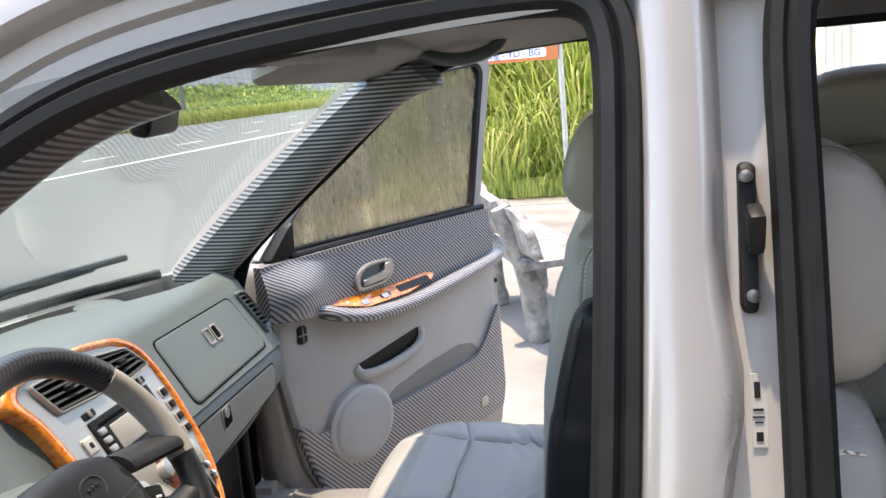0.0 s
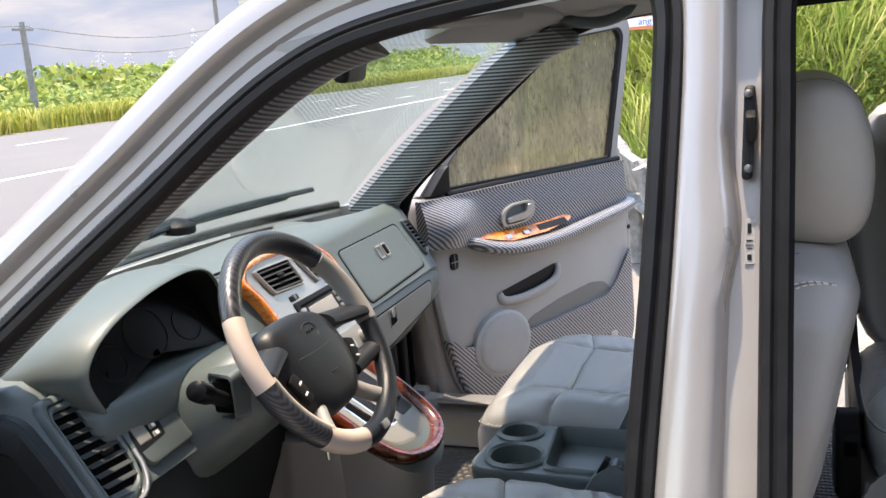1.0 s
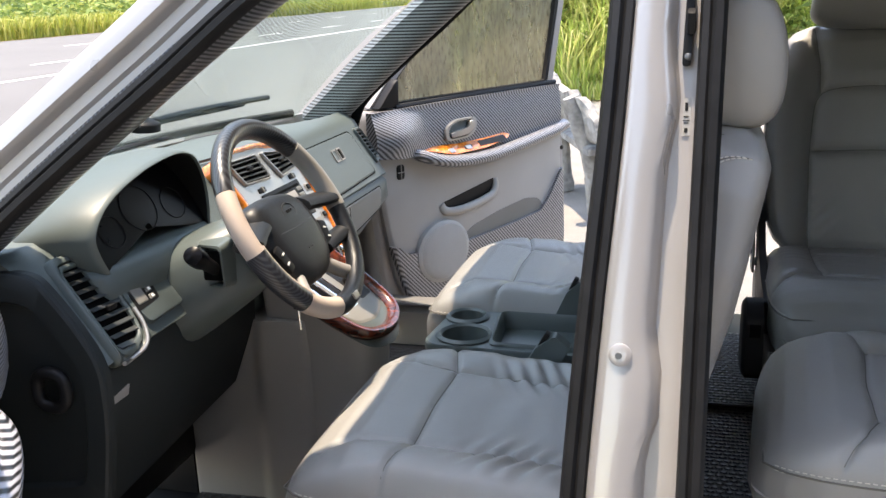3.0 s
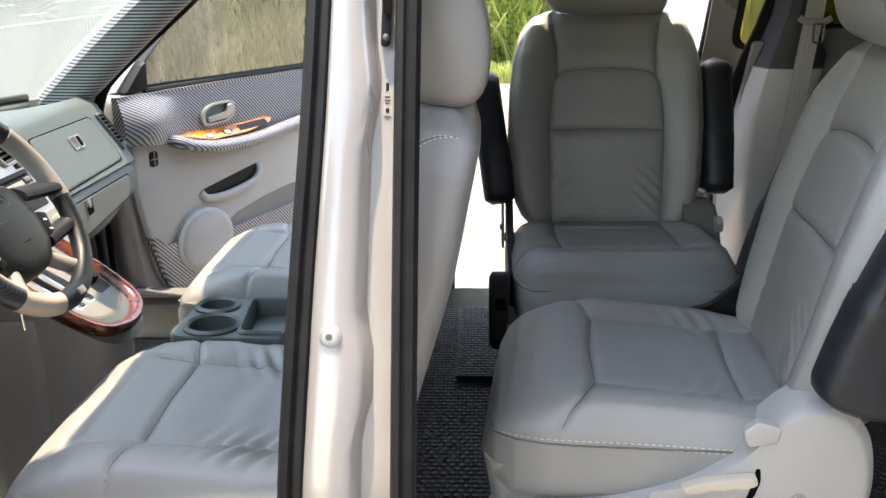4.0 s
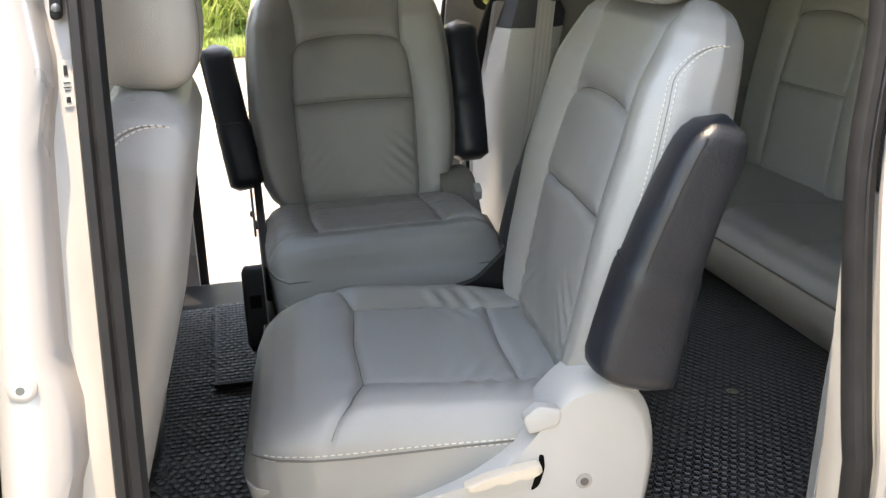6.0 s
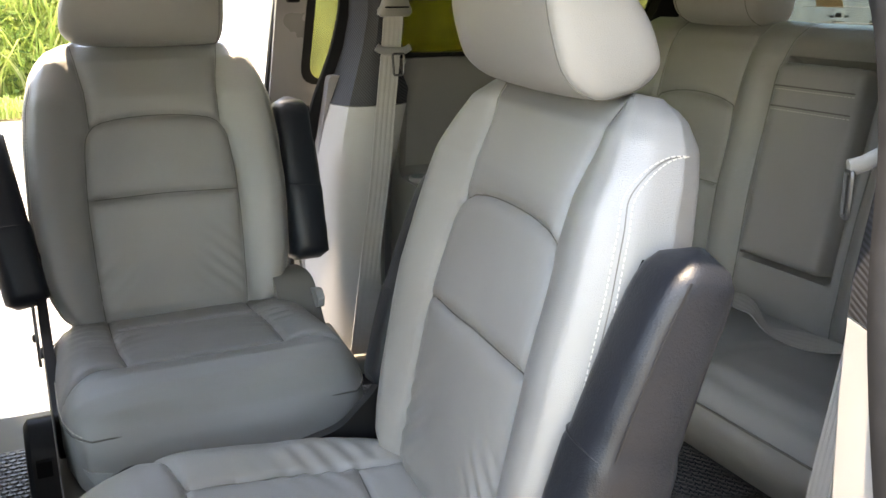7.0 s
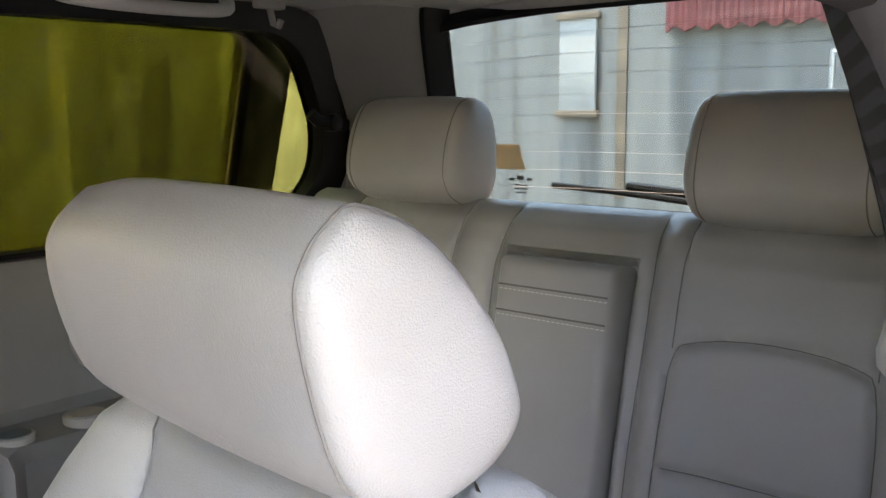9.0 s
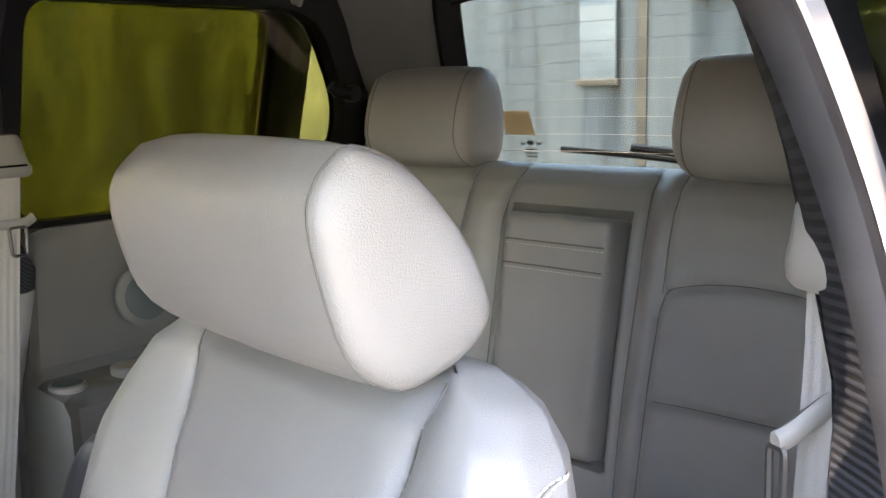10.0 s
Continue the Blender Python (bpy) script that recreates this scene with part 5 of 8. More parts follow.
louvre(dash, round_poly([(0.546, 1.018), (0.626, 1.016), (0.626, 0.93), (0.612, 0.894), (0.575, 0.886), (0.540, 0.890)], [0.014, 0.014, 0.03, 0.02, 0.025, 0.014], 5), on_face, 9, 1.012, 0.892,
       lambda z: ((0.551, z), (0.619 if z > 0.92 else 0.619 - (0.92 - z) * 0.9, z - 0.004)), knob=(0.588, 0.945))
louvre(dash, round_poly([(1.872, 1.026), (1.915, 1.024), (1.944, 0.935), (1.902, 0.922)], 0.010, 4), on_face, 7, 1.018, 0.945,
       lambda z: ((1.880 + (1.02 - z) * 0.3, z), (1.912 + (1.02 - z) * 0.3, z - 0.002)))
bm = bmesh.new()
box(bm, on_face(1.916, 0.938, 0.006), (0.006, 0.022, 0.010), 0.002)
part("vent_knob", bm, DASH, dash)
# smooth surround of the side vent, swelling to a ring at its foot
bm = bmesh.new()
so = round_poly([(0.534, 1.030), (0.638, 1.028), (0.640, 0.925), (0.624, 0.880), (0.578, 0.868), (0.528, 0.876)], [0.02, 0.02, 0.04, 0.03, 0.03, 0.02], 6)
si = round_poly([(0.545, 1.019), (0.627, 1.017), (0.627, 0.93), (0.613, 0.893), (0.575, 0.885), (0.539, 0.889)], [0.014, 0.014, 0.03, 0.02, 0.025, 0.014], 6)
rings(bm, [[on_face(*p, w) for p in o] for o, w in ((so, -0.004), ([p.lerp(q, 0.25) for p, q in zip(so, si)], 0.008), ([p.lerp(q, 0.6) for p, q in zip(so, si)], 0.011), (si, 0.009), (si, -0.004))], wrap=True)
part("vent_surround", bm, DASH, dash, sharp=60)
bm = bmesh.new()
tube(bm, curve_through([on_face(y, z, 0.012) for y, z in ((0.624, 0.930), (0.618, 0.905), (0.600, 0.890), (0.572, 0.884), (0.548, 0.888))], 20), 0.0035, 8)
part("vent_lip", bm, SATIN, dash, "bright lip at the foot of the side vent")
# switch block beside the column
bm = bmesh.new()
rings(bm, [[on_face(c[0] + (p[0] - c[0]) * k, c[1] + (p[1] - c[1]) * k, w) for c in [(0.685, 0.935)] for p in round_poly([(0.632, 0.985), (0.738, 0.985), (0.748, 0.905), (0.636, 0.902)], 0.016)] for w, k in ((-0.01, 1.0), (0.004, 1.0), (0.009, 0.97), (0.010, 0.94))])
k = part("switch_block", bm, DASH, dash)
bm = bmesh.new()
plate(bm, round_poly([(0.641, 0.960), (0.702, 0.962), (0.694, 0.926), (0.628, 0.922)], 0.004), on_face, 0.0, 0.0108)
sw = part("switch_panel", bm, BLACK_PLASTIC, dash, "black switch panel with pale symbols")
for y, z, w, h, m in ((0.655, 0.942, 0.026, 0.026, GREY_DARK), (0.684, 0.9525, 0.014, 0.007, GREY_DARK), (0.682, 0.942, 0.014, 0.007, GREY_DARK), (0.680, 0.932, 0.014, 0.007, GREY_DARK)):
    bm = bmesh.new()
    plate(bm, round_poly([(y - w / 2, z + h / 2), (y + w / 2, z + h / 2), (y + w / 2 - 0.002, z - h / 2), (y - w / 2 - 0.002, z - h / 2)], 0.002), on_face, 0.008, 0.0125, 0.001)
    b = part("switch", bm, m, sw)
    if w < 0.02:
        bm = bmesh.new()
        plate(bm, [(y - 0.003, z - 0.002), (y + 0.004, z - 0.002), (y + 0.002, z + 0.002), (y - 0.003, z + 0.002)], on_face, 0.0125, 0.0129)
        part("symbol", bm, WHITE, b)

# glove box lids
for quad, name, label in (([(1.492, 1.026), (1.842, 1.026), (1.866, 0.905), (1.500, 0.899)], "upper_glove_lid", "upper glove box lid with two latch slots"), ([(1.475, 0.868), (1.875, 0.868), (1.862, 0.806), (1.50, 0.772)], "lower_glove_lid", "lower glove box lid with a latch")):
    o = round_poly(quad, 0.018, 5)
    c = sum(o, Vector((0, 0))) / len(o)
    inset = lambda d: [p + Vector((math.copysign(min(d, abs(c[0] - p[0])), c[0] - p[0]), math.copysign(min(d, abs(c[1] - p[1])), c[1] - p[1]))) for p in o]
    bm = bmesh.new()
    plate_ring(bm, o, inset(0.0028), on_face, -0.004, 0.0012)
    part("lid_gap", bm, OPENING_SHADE, dash)
    bm = bmesh.new()
    rings(bm, [[on_face(p[0], p[1], w) for p in inset(d)] for d, w in ((0.0029, -0.003), (0.0029, 0.0012), (0.0045, 0.0026), (0.008, 0.003), (0.05, 0.003), (0.056, 0.003))])
    k = part(name, bm, DASH if name[0] == "u" else GREY_LID, dash, label)
    if name[0] == "u":
        for y, m in ((1.672, DASH), (1.705, OPENING_SHADE)):
            f = round_poly([(y - 0.013, 0.999), (y + 0.013, 0.999), (y + 0.014, 0.968), (y - 0.012, 0.968)], 0.004)
            bm = bmesh.new()
            plate_ring(bm, f, [Vector((y, 0.983)) + (p - Vector((y, 0.983))) * 0.78 for p in f], on_face, 0.001, 0.0062)
            l = part("latch", bm, GREY_PLASTIC, k, "pale latch rim")
            bm = bmesh.new()
            plate(bm, [Vector((y, 0.983)) + (p - Vector((y, 0.983))) * 0.8 for p in f], on_face, 0.001, 0.0038)
            part("finger_well", bm, m, l)
    else:
        y, z = 1.60, 0.845
        f = round_poly([(y - 0.024, z + 0.018), (y + 0.020, z + 0.020), (y + 0.022, z - 0.022), (y - 0.02, z - 0.026)], 0.005)
        bm = bmesh.new()
        plate_ring(bm, f, [Vector((y, z)) + (p - Vector((y, z))) * 0.88 for p in f], on_face, 0.001, 0.0048)
        l = part("latch", bm, GREY_PLASTIC, k)
        bm = bmesh.new()
        plate(bm, [(y - 0.012, z - 0.001), (y + 0.019, z + 0.003), (y + 0.019, z - 0.021), (y - 0.018, z - 0.023)], on_face, 0.001, 0.0042)
        part("finger_well", bm, OPENING_SHADE, l)
        bm = bmesh.new()
        disc(bm, on_face(y - 0.002, z + 0.006, 0.003), (1, 0, 0.1), 0.010, 0.004, 18)
        part("lock", bm, GREY_PLASTIC, l)
# black end face beside the driver's door: a proud band round a sunk panel with a ring outlet
END = round_poly([(-0.99, 1.012), (-0.86, 1.030), (-0.808, 1.024), (-0.756, 0.962), (-0.716, 0.895), (-0.716, 0.80), (-0.74, 0.66), (-0.99, 0.62)], [0.02, 0.02, 0.02, 0.05, 0.03, 0.05, 0.03, 0.02], 5)
on_end = lambda x, z, w: Vector((x, 0.503 - w, z))
bm = bmesh.new()
plate(bm, END, on_end, -0.01, 0.002)
k = part("end_panel", bm, SOFT_BLACK, dash, "black end panel with a ring outlet")
ec = Vector((-0.875, 0.83))
bm = bmesh.new()
rings(bm, [[on_end(*(ec + (p - ec) * s), w) for p in END] for s, w in ((1.0, 0.0), (0.992, 0.008), (0.97, 0.011), (0.78, 0.010), (0.75, 0.004), (0.74, 0.0))], wrap=True)
part("end_band", bm, SOFT_BLACK, dash, "black end band")
bm = bmesh.new()
tube(bm, [(-0.804 + 0.025 * math.copysign(abs(math.cos(a)) ** 0.8, math.cos(a)), 0.492, 0.852 + 0.027 * math.copysign(abs(math.sin(a)) ** 0.8, math.sin(a))) for a in [i / 32 * math.tau for i in range(32)]], 0.010, 10, True)
part("outlet_ring", bm, BLACK_PLASTIC, k)
# knee panel below the wheel
bm = bmesh.new()
rings(bm, [[Vector((-0.86 - q, y, 0.876)), Vector((-0.736 - q, y, 0.879)), Vector((-0.729 - q, y, 0.86)), Vector((-0.735 - q, y, 0.76)), Vector((-0.79 - q, y, 0.62)), Vector((-0.88 - q, y, 0.60)), Vector((-0.92, y, 0.86))] for y, q in ((0.506, 0.012), (0.514, 0.0), (0.6, 0.0), (0.75, 0.01), (0.9, 0.02), (1.06, 0.03))])
part("knee_panel", bm, SOFT_BLACK, dash, "black knee panel")
bm = bmesh.new()
plate(bm, round_poly([(0.577, 0.836), (0.522, 0.829), (0.520, 0.806), (0.548, 0.800), (0.572, 0.812)], 0.006), lambda y, z, w: Vector((-0.7335 - 0.09 * (0.84 - z) + w, y, z)), -0.01, 0.004, 0.002)
part("pocket_pull", bm, GREY_PLASTIC, dash, "pale pocket pull")
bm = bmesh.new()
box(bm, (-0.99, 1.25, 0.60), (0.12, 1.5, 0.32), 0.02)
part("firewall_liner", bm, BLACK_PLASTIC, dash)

# ---- centre stack, lying on the sloping face ----
SN = Vector((0.868, 0, 0.496))


def on_stack(y, z, w):
    return Vector((-0.84 + 0.5714 * (1.05 - z), y, z)) + SN * w


wood_out = round_poly([(1.072, 1.055), (1.090, 1.073), (1.18, 1.083), (1.30, 1.079), (1.385, 1.066), (1.430, 1.038), (1.441, 1.0), (1.443, 0.95), (1.434, 0.88), (1.42, 0.835), (1.39, 0.785), (1.33, 0.73), (1.20, 0.73), (1.125, 0.85), (1.117, 0.95), (1.105, 1.015)], 0.02, 4)
wood_in = round_poly([(1.106, 1.052), (1.122, 1.065), (1.19, 1.073), (1.29, 1.069), (1.372, 1.056), (1.414, 1.032), (1.427, 0.998), (1.431, 0.95), (1.423, 0.88), (1.408, 0.835), (1.38, 0.79), (1.32, 0.735), (1.21, 0.735), (1.145, 0.85), (1.137, 0.95), (1.126, 1.015)], 0.016, 4)
bm = bmesh.new()
plate(bm, wood_in, on_stack, -0.05, 0.004)
stack = part("centre_panel", bm, SATIN, dash, "satin silver centre stack")
bm = bmesh.new()
mid_o = [p.lerp(q, 0.5) for p, q in zip(wood_out, wood_in)]
rings(bm, [[on_stack(p[0], p[1], w) for p in o] for o, w in ((wood_out, -0.05), (wood_out, 0.004), ([p.lerp(q, 0.12) for p, q in zip(wood_out, wood_in)], 0.0085), (mid_o, 0.0105), ([p.lerp(q, 0.88) for p, q in zip(wood_out, wood_in)], 0.0085), (wood_in, 0.005), (wood_in, -0.05))], wrap=True)
part("wood_surround", bm, WOOD_ORANGE, dash, "glossy orange wood-look surround", sharp=60)
for quad, kn in (([(1.136, 1.062), (1.268, 1.059), (1.277, 1.004), (1.160, 1.010)], (1.205, 1.036)), ([(1.290, 1.058), (1.388, 1.047), (1.420, 1.004), (1.322, 0.995)], (1.352, 1.028))):
    q = [Vector(p) for p in quad]

    def ends(z, q=q):
        t = clamp(((q[0][1] + q[1][1]) / 2 - z) / ((q[0][1] + q[1][1]) / 2 - (q[2][1] + q[3][1]) / 2))
        a, b = q[0].lerp(q[3], t), q[1].lerp(q[2], t)
        return a.lerp(b, 0.05), a.lerp(b, 0.95)

    louvre(dash, round_poly(q, 0.007, 3), lambda y, z, w: on_stack(y, z, w + 0.004), 5, (q[0][1] + q[1][1]) / 2 - 0.003, (q[2][1] + q[3][1]) / 2 + 0.002, ends, frame_m=SATIN, label="black slatted centre vent", knob=kn)


def on_panel(name, y0, y1, z0, z1, m, w=0.008, parent=None, lean=0.0):
    bm = bmesh.new()
    plate(bm, round_poly([(y0, z1), (y1, z1 - lean), (y1, z0 - lean), (y0, z0)], 0.003, 3), on_stack, 0.002, w, 0.0015)
    return part(name, bm, m, parent or stack)


radio = on_panel("radio", 1.20, 1.385, 0.905, 0.982, BLACK_PLASTIC, 0.007)
on_panel("display", 1.238, 1.345, 0.925, 0.964, GREY_PLASTIC, 0.0085, radio)
on_panel("disc_slot", 1.215, 1.375, 0.969, 0.974, OPENING_SHADE, 0.0076, radio)
for i in range(4):
    on_panel("button", 1.207, 1.226, 0.958 - i * 0.0135, 0.967 - i * 0.0135, SATIN, 0.011, radio)
    on_panel("button", 1.352, 1.376, 0.958 - i * 0.0135, 0.967 - i * 0.0135, GREY_DARK, 0.010, radio)
for y in (1.20, 1.355):
    s_ = on_panel("vent_slider", y, y + 0.034, 0.986, 0.996, BLACK_PLASTIC, 0.0065)
    on_panel("slider_tab", y + 0.013, y + 0.020, 0.985, 0.997, GREY_DARK, 0.010, s_)
hz = on_panel("hazard_switch", 1.166, 1.190, 0.944, 0.968, LIGHT_PLASTIC, 0.009)
on_panel("symbol", 1.172, 1.184, 0.951, 0.961, BLACK_PLASTIC, 0.0098, hz)
for i in range(4):
    z = 0.957 - i * 0.0215
    f = on_panel("switch_frame", 1.400, 1.424, z - 0.008, z + 0.009, GREY_PLASTIC, 0.0065)
    on_panel("button", 1.404, 1.420, z - 0.005, z + 0.006, BLACK_PLASTIC, 0.010, f)
on_panel("climate_panel", 1.17, 1.40, 0.84, 0.893, GREY_DARK, 0.007)
on_panel("storage_tray", 1.18, 1.38, 0.765, 0.825, OPENING_SHADE, 0.006)
for y in (1.20, 1.285, 1.365):
    bm = bmesh.new()
    disc(bm, on_stack(y, 0.867, 0.006), SN, 0.017, 0.016, 20, 0.002)
    part("knob", bm, SATIN, stack)
for z in (0.852, 0.835):
    bm = bmesh.new()
    disc(bm, on_stack(1.392, z - 0.02, 0.003), SN, 0.0075, 0.008, 16, 0.002)
    part("knob", bm, CHROME, stack)

# gear console: a tongue reaching back from the stack
con = thing("gear_console", (-0.6, 1.23, FLOOR), "grey gear console with red wood-look rim", "console")


def on_tongue(x, y, w):
    """The panel climbs towards the stack; w is off its face."""
    return Vector((x - 0.5 * w, y, 0.716 + 0.66 * (-0.505 - x) + 0.86 * w))


tongue = round_poly([(-0.76, 1.062), (-0.60, 1.052), (-0.538, 1.070), (-0.512, 1.16), (-0.535, 1.248), (-0.60, 1.272), (-0.76, 1.285)], [0.02, 0.05, 0.05, 0.05, 0.05, 0.05, 0.02], 6)
tc = Vector((-0.625, 1.178))
bm = bmesh.new()
plate(bm, [tc + (p - tc) * 0.985 for p in tongue], on_tongue, -0.04, 0.0)
part("gear_panel", bm, DASH, con)
bm = bmesh.new()
tube(bm, [on_tongue(p[0], p[1], -0.006) for p in tongue], 0.015, 12, True, flat=(0.013, 0.020))
part("wood_rim", bm, WOOD_DARK, con, "glossy red wood-look rim")
bm = bmesh.new()
plate(bm, round_poly([(-0.75, 1.080), (-0.60, 1.075), (-0.552, 1.092), (-0.537, 1.165), (-0.552, 1.238), (-0.60, 1.255), (-0.75, 1.258)], 0.025), on_tongue, -0.001, 0.006, 0.002)
k = part("gear_plate", bm, GREY_DARK, con, "dark grey gear plate")
for x0, x1, y, m, name in ((-0.72, -0.575, 1.108, CHROME, "gate_bezel"), (-0.72, -0.575, 1.150, CHROME, "gate_bezel"), (-0.72, -0.585, 1.108, OPENING_SHADE, "gear_gate"), (-0.72, -0.585, 1.150, BLACK_PLASTIC, "gear_gate"), (-0.70, -0.575, 1.218, BLACK_PLASTIC, "ash_tray_well")):
    h, top = (0.016, 0.0072) if m is CHROME else ((0.010, 0.0080) if name == "gear_gate" else (0.026, 0.0074))
    bm = bmesh.new()
    plate(bm, round_poly([(x0, y - h), (x1, y - h), (x1, y + h), (x0, y + h)], 0.007), on_tongue, 0.003, top)
    part(name, bm, m, k, "bright gate bezel" if m is CHROME else "")
bm = bmesh.new()
disc(bm, on_tongue(-0.612, 1.218, 0.006), (0.5, 0, 0.86), 0.019, 0.016, 22, 0.003)
part("socket_cap", bm, BLACK_PLASTIC, con, "black socket cap")
bm = bmesh.new()
tube(bm, [on_tongue(-0.70, 1.14, 0.0), on_tongue(-0.70, 1.14, 0.05)], 0.008, 8)
lv = part("gear_lever", bm, BLACK_PLASTIC, con)
bm = bmesh.new()
box(bm, on_tongue(-0.70, 1.14, 0.07), (0.032, 0.04, 0.05), 0.014, seg=3)
part("knob", bm, BLACK_PLASTIC, lv)
bm, loops = bmesh.new(), []
for drop, k in ((0.0, 0.995), (0.02, 0.985), (0.06, 0.95), (0.12, 0.92), (1.0, 0.90)):
    ring = []
    for p in tongue:
        q = tc + (p - tc) * k
        f = on_tongue(p[0], p[1], -0.014)
        z = f.z - drop if drop < 0.5 else 0.34
        ring.append(Vector((max(q[0], -0.76), q[1], max(z, 0.34))))
    loops.append(ring)
rings(bm, loops)
part("body", bm, DOOR_CARD, con, "grey moulded console body")
# side walls run forward under the dashboard; the driver's side shows a shallow fold
bm = bmesh.new()
rings(bm, [[Vector((x, y, z)) for x, y in round_poly([(-0.938, 1.047), (-0.775, 1.055), (-0.755, 1.045), (-0.66, 1.055), (-0.645, 1.075), (-0.645, 1.27), (-0.70, 1.30), (-0.938, 1.30)], 0.012)] for z in (0.34, 0.58, 0.68, 0.76)])
part("side_wall", bm, DOOR_CARD, con, "grey console side wall")
# black box carrying the console side on towards the firewall
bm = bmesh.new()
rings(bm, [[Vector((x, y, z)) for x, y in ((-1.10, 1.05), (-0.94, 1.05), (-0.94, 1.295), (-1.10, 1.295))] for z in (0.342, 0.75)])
part("footwell_box", bm, BLACK_PLASTIC, con, "black box deep in the footwell ahead of the side wall")

# ---- column, stalk, key ----
col = thing("steering_column", (-0.7, 0.862, 0.9), "grey steering column cover with stalk", "steering column")
AX = Vector((-math.cos(radians(30)), 0, -math.sin(radians(30))))
WC = Vector((-0.573, 0.866, 1.027))
bm, loops = bmesh.new(), []
for d, a, b in ((0.06, 0.06, 0.045), (0.075, 0.085, 0.06), (0.12, 0.11, 0.072), (0.18, 0.128, 0.082), (0.25, 0.14, 0.09)):
    p = WC + AX * d + Vector((0, 0, -0.012))
    loops.append([p + Vector((0, a * math.copysign(abs(math.cos(t)) ** 0.6, math.cos(t)), 0)) + Vector((-0.5, 0, 0.866)) * (b * math.copysign(abs(math.sin(t)) ** 0.6, math.sin(t))) for t in [k / 28 * math.tau for k in range(28)]])
rings(bm, loops)
part("shroud", bm, DASH, col)
st = thing("wiper_stalk", (-0.66, 0.70, 1.0), "black control stalk behind the steering wheel", "lever")
bm = bmesh.new()
rings(bm, [[Vector((-0.672 + q[0] * k, 0.758 - w - 0.35 * q[0], 0.968 + q[1] * k)) for q in round_poly([(-0.032, 0.036), (0.026, 0.04), (0.03, -0.034), (-0.028, -0.038)], 0.01)] for w, k in ((-0.03, 1.1), (0.0, 1.0), (0.008, 0.96), (0.009, 0.86), (-0.004, 0.8), (-0.008, 0.1))])
part("collar", bm, DASH, st)
bm = bmesh.new()
box(bm, (-0.672, 0.757, 0.968), (0.036, 0.012, 0.05), 0.004, pose(0, 0, 0))
part("gaiter", bm, OPENING_SHADE, st)
s0, s1 = Vector((-0.672, 0.77, 0.955)), Vector((-0.645, 0.650, 1.018))
bm = bmesh.new()
tube(bm, [s0, s0.lerp(s1, 0.25), s0.lerp(s1, 0.6), s0.lerp(s1, 0.75)], lambda t: 0.010 + 0.003 * t, 14)
part("arm", bm, BLACK_PLASTIC, st)
bm = bmesh.new()
disc(bm, s0.lerp(s1, 0.72), s1 - s0, 0.0155, 0.036, 24, 0.005)
part("knob", bm, GLOSS_BLACK, st)
ky = thing("car_key", (-0.62, 0.95, 0.9), "black key fob hanging from the ignition", "key")
bm = bmesh.new()
box(bm, (-0.60, 0.915, 0.865), (0.012, 0.022, 0.045), 0.005, seg=2)
part("fob", bm, BLACK_PLASTIC, ky)
bm = bmesh.new()
tube(bm, [(-0.605, 0.917, 0.91), (-0.60, 0.915, 0.886)], 0.004, 6)
part("blade", bm, CHROME, ky)
bm = bmesh.new()
tube(bm, [(-0.60, 0.915, 0.842), (-0.598, 0.916, 0.80)], 0.0025, 6)
part("tag", bm, CHROME, ky)

# ---- steering wheel ----
wheel = thing("steering_wheel", WC, "black and beige leather-wrapped steering wheel", "steering wheel")
UP = Vector((-math.sin(radians(30)), 0, math.cos(radians(30))))
OUT = -AX
RW = 0.172


def rim_at(deg, r=RW):
    """deg from the top, growing towards the driver's door."""
    a = radians(deg)
    return WC + UP * (r * math.cos(a)) + Vector((0, -1, 0)) * (r * math.sin(a))


for a, b, m, name, label in ((-50, 62, CARBON_RIM, "rim_top", "black grip"), (62, 97, BEIGE, "rim_side", "beige leather"), (97, 137, CARBON_RIM, "rim_lower", "black carbon grip"), (137, 168, BEIGE, "rim_side", "beige leather"),
                      (168, 215, LEATHER_BLACK, "rim_bottom", "black leather"), (215, 262, LEATHER_BLACK, "rim_lower", "black leather"), (262, 310, GREY_PLASTIC, "rim_side", "grey leather")):
    bm = bmesh.new()
    tube(bm, [rim_at(a + (b - a) * i / 24) for i in range(25)], 0.0175, 14, flat=(0.0165, 0.0185))
    part(name, bm, m, wheel, label)
# the beige insert runs on along the inside of the black grip
bm = bmesh.new()
tube(bm, [rim_at(95 + 45 * i / 20, RW + 0.001) + OUT * 0.006 + (rim_at(95 + 45 * i / 20) - WC).normalized() * -0.009 for i in range(21)], 0.011, 8)
part("rim_insert", bm, BEIGE, wheel, "beige leather insert")


def on_hub(u, v, w):
    return WC + Vector((0, -1, 0)) * u + UP * v + OUT * w


hubo = round_poly([(-0.075, 0.035), (-0.03, 0.052), (0.04, 0.056), (0.10, 0.05), (0.108, 0.0), (0.088, -0.085), (0.05, -0.116), (-0.04, -0.116), (-0.082, -0.085), (-0.095, -0.02)], 0.03, 5)
hc = Vector((0.0, -0.033))
bm = bmesh.new()
rings(bm, [[on_hub(*(hc + (p - hc) * k), w) for p in hubo] for w, k in ((-0.07, 0.86), (-0.04, 1.0), (-0.025, 1.0), (-0.012, 0.95), (-0.004, 0.85), (-0.0005, 0.65), (0.001, 0.35), (0.0015, 0.05))])
hub = part("airbag_cover", bm, HUB, wheel, "black airbag cover", sharp=60)
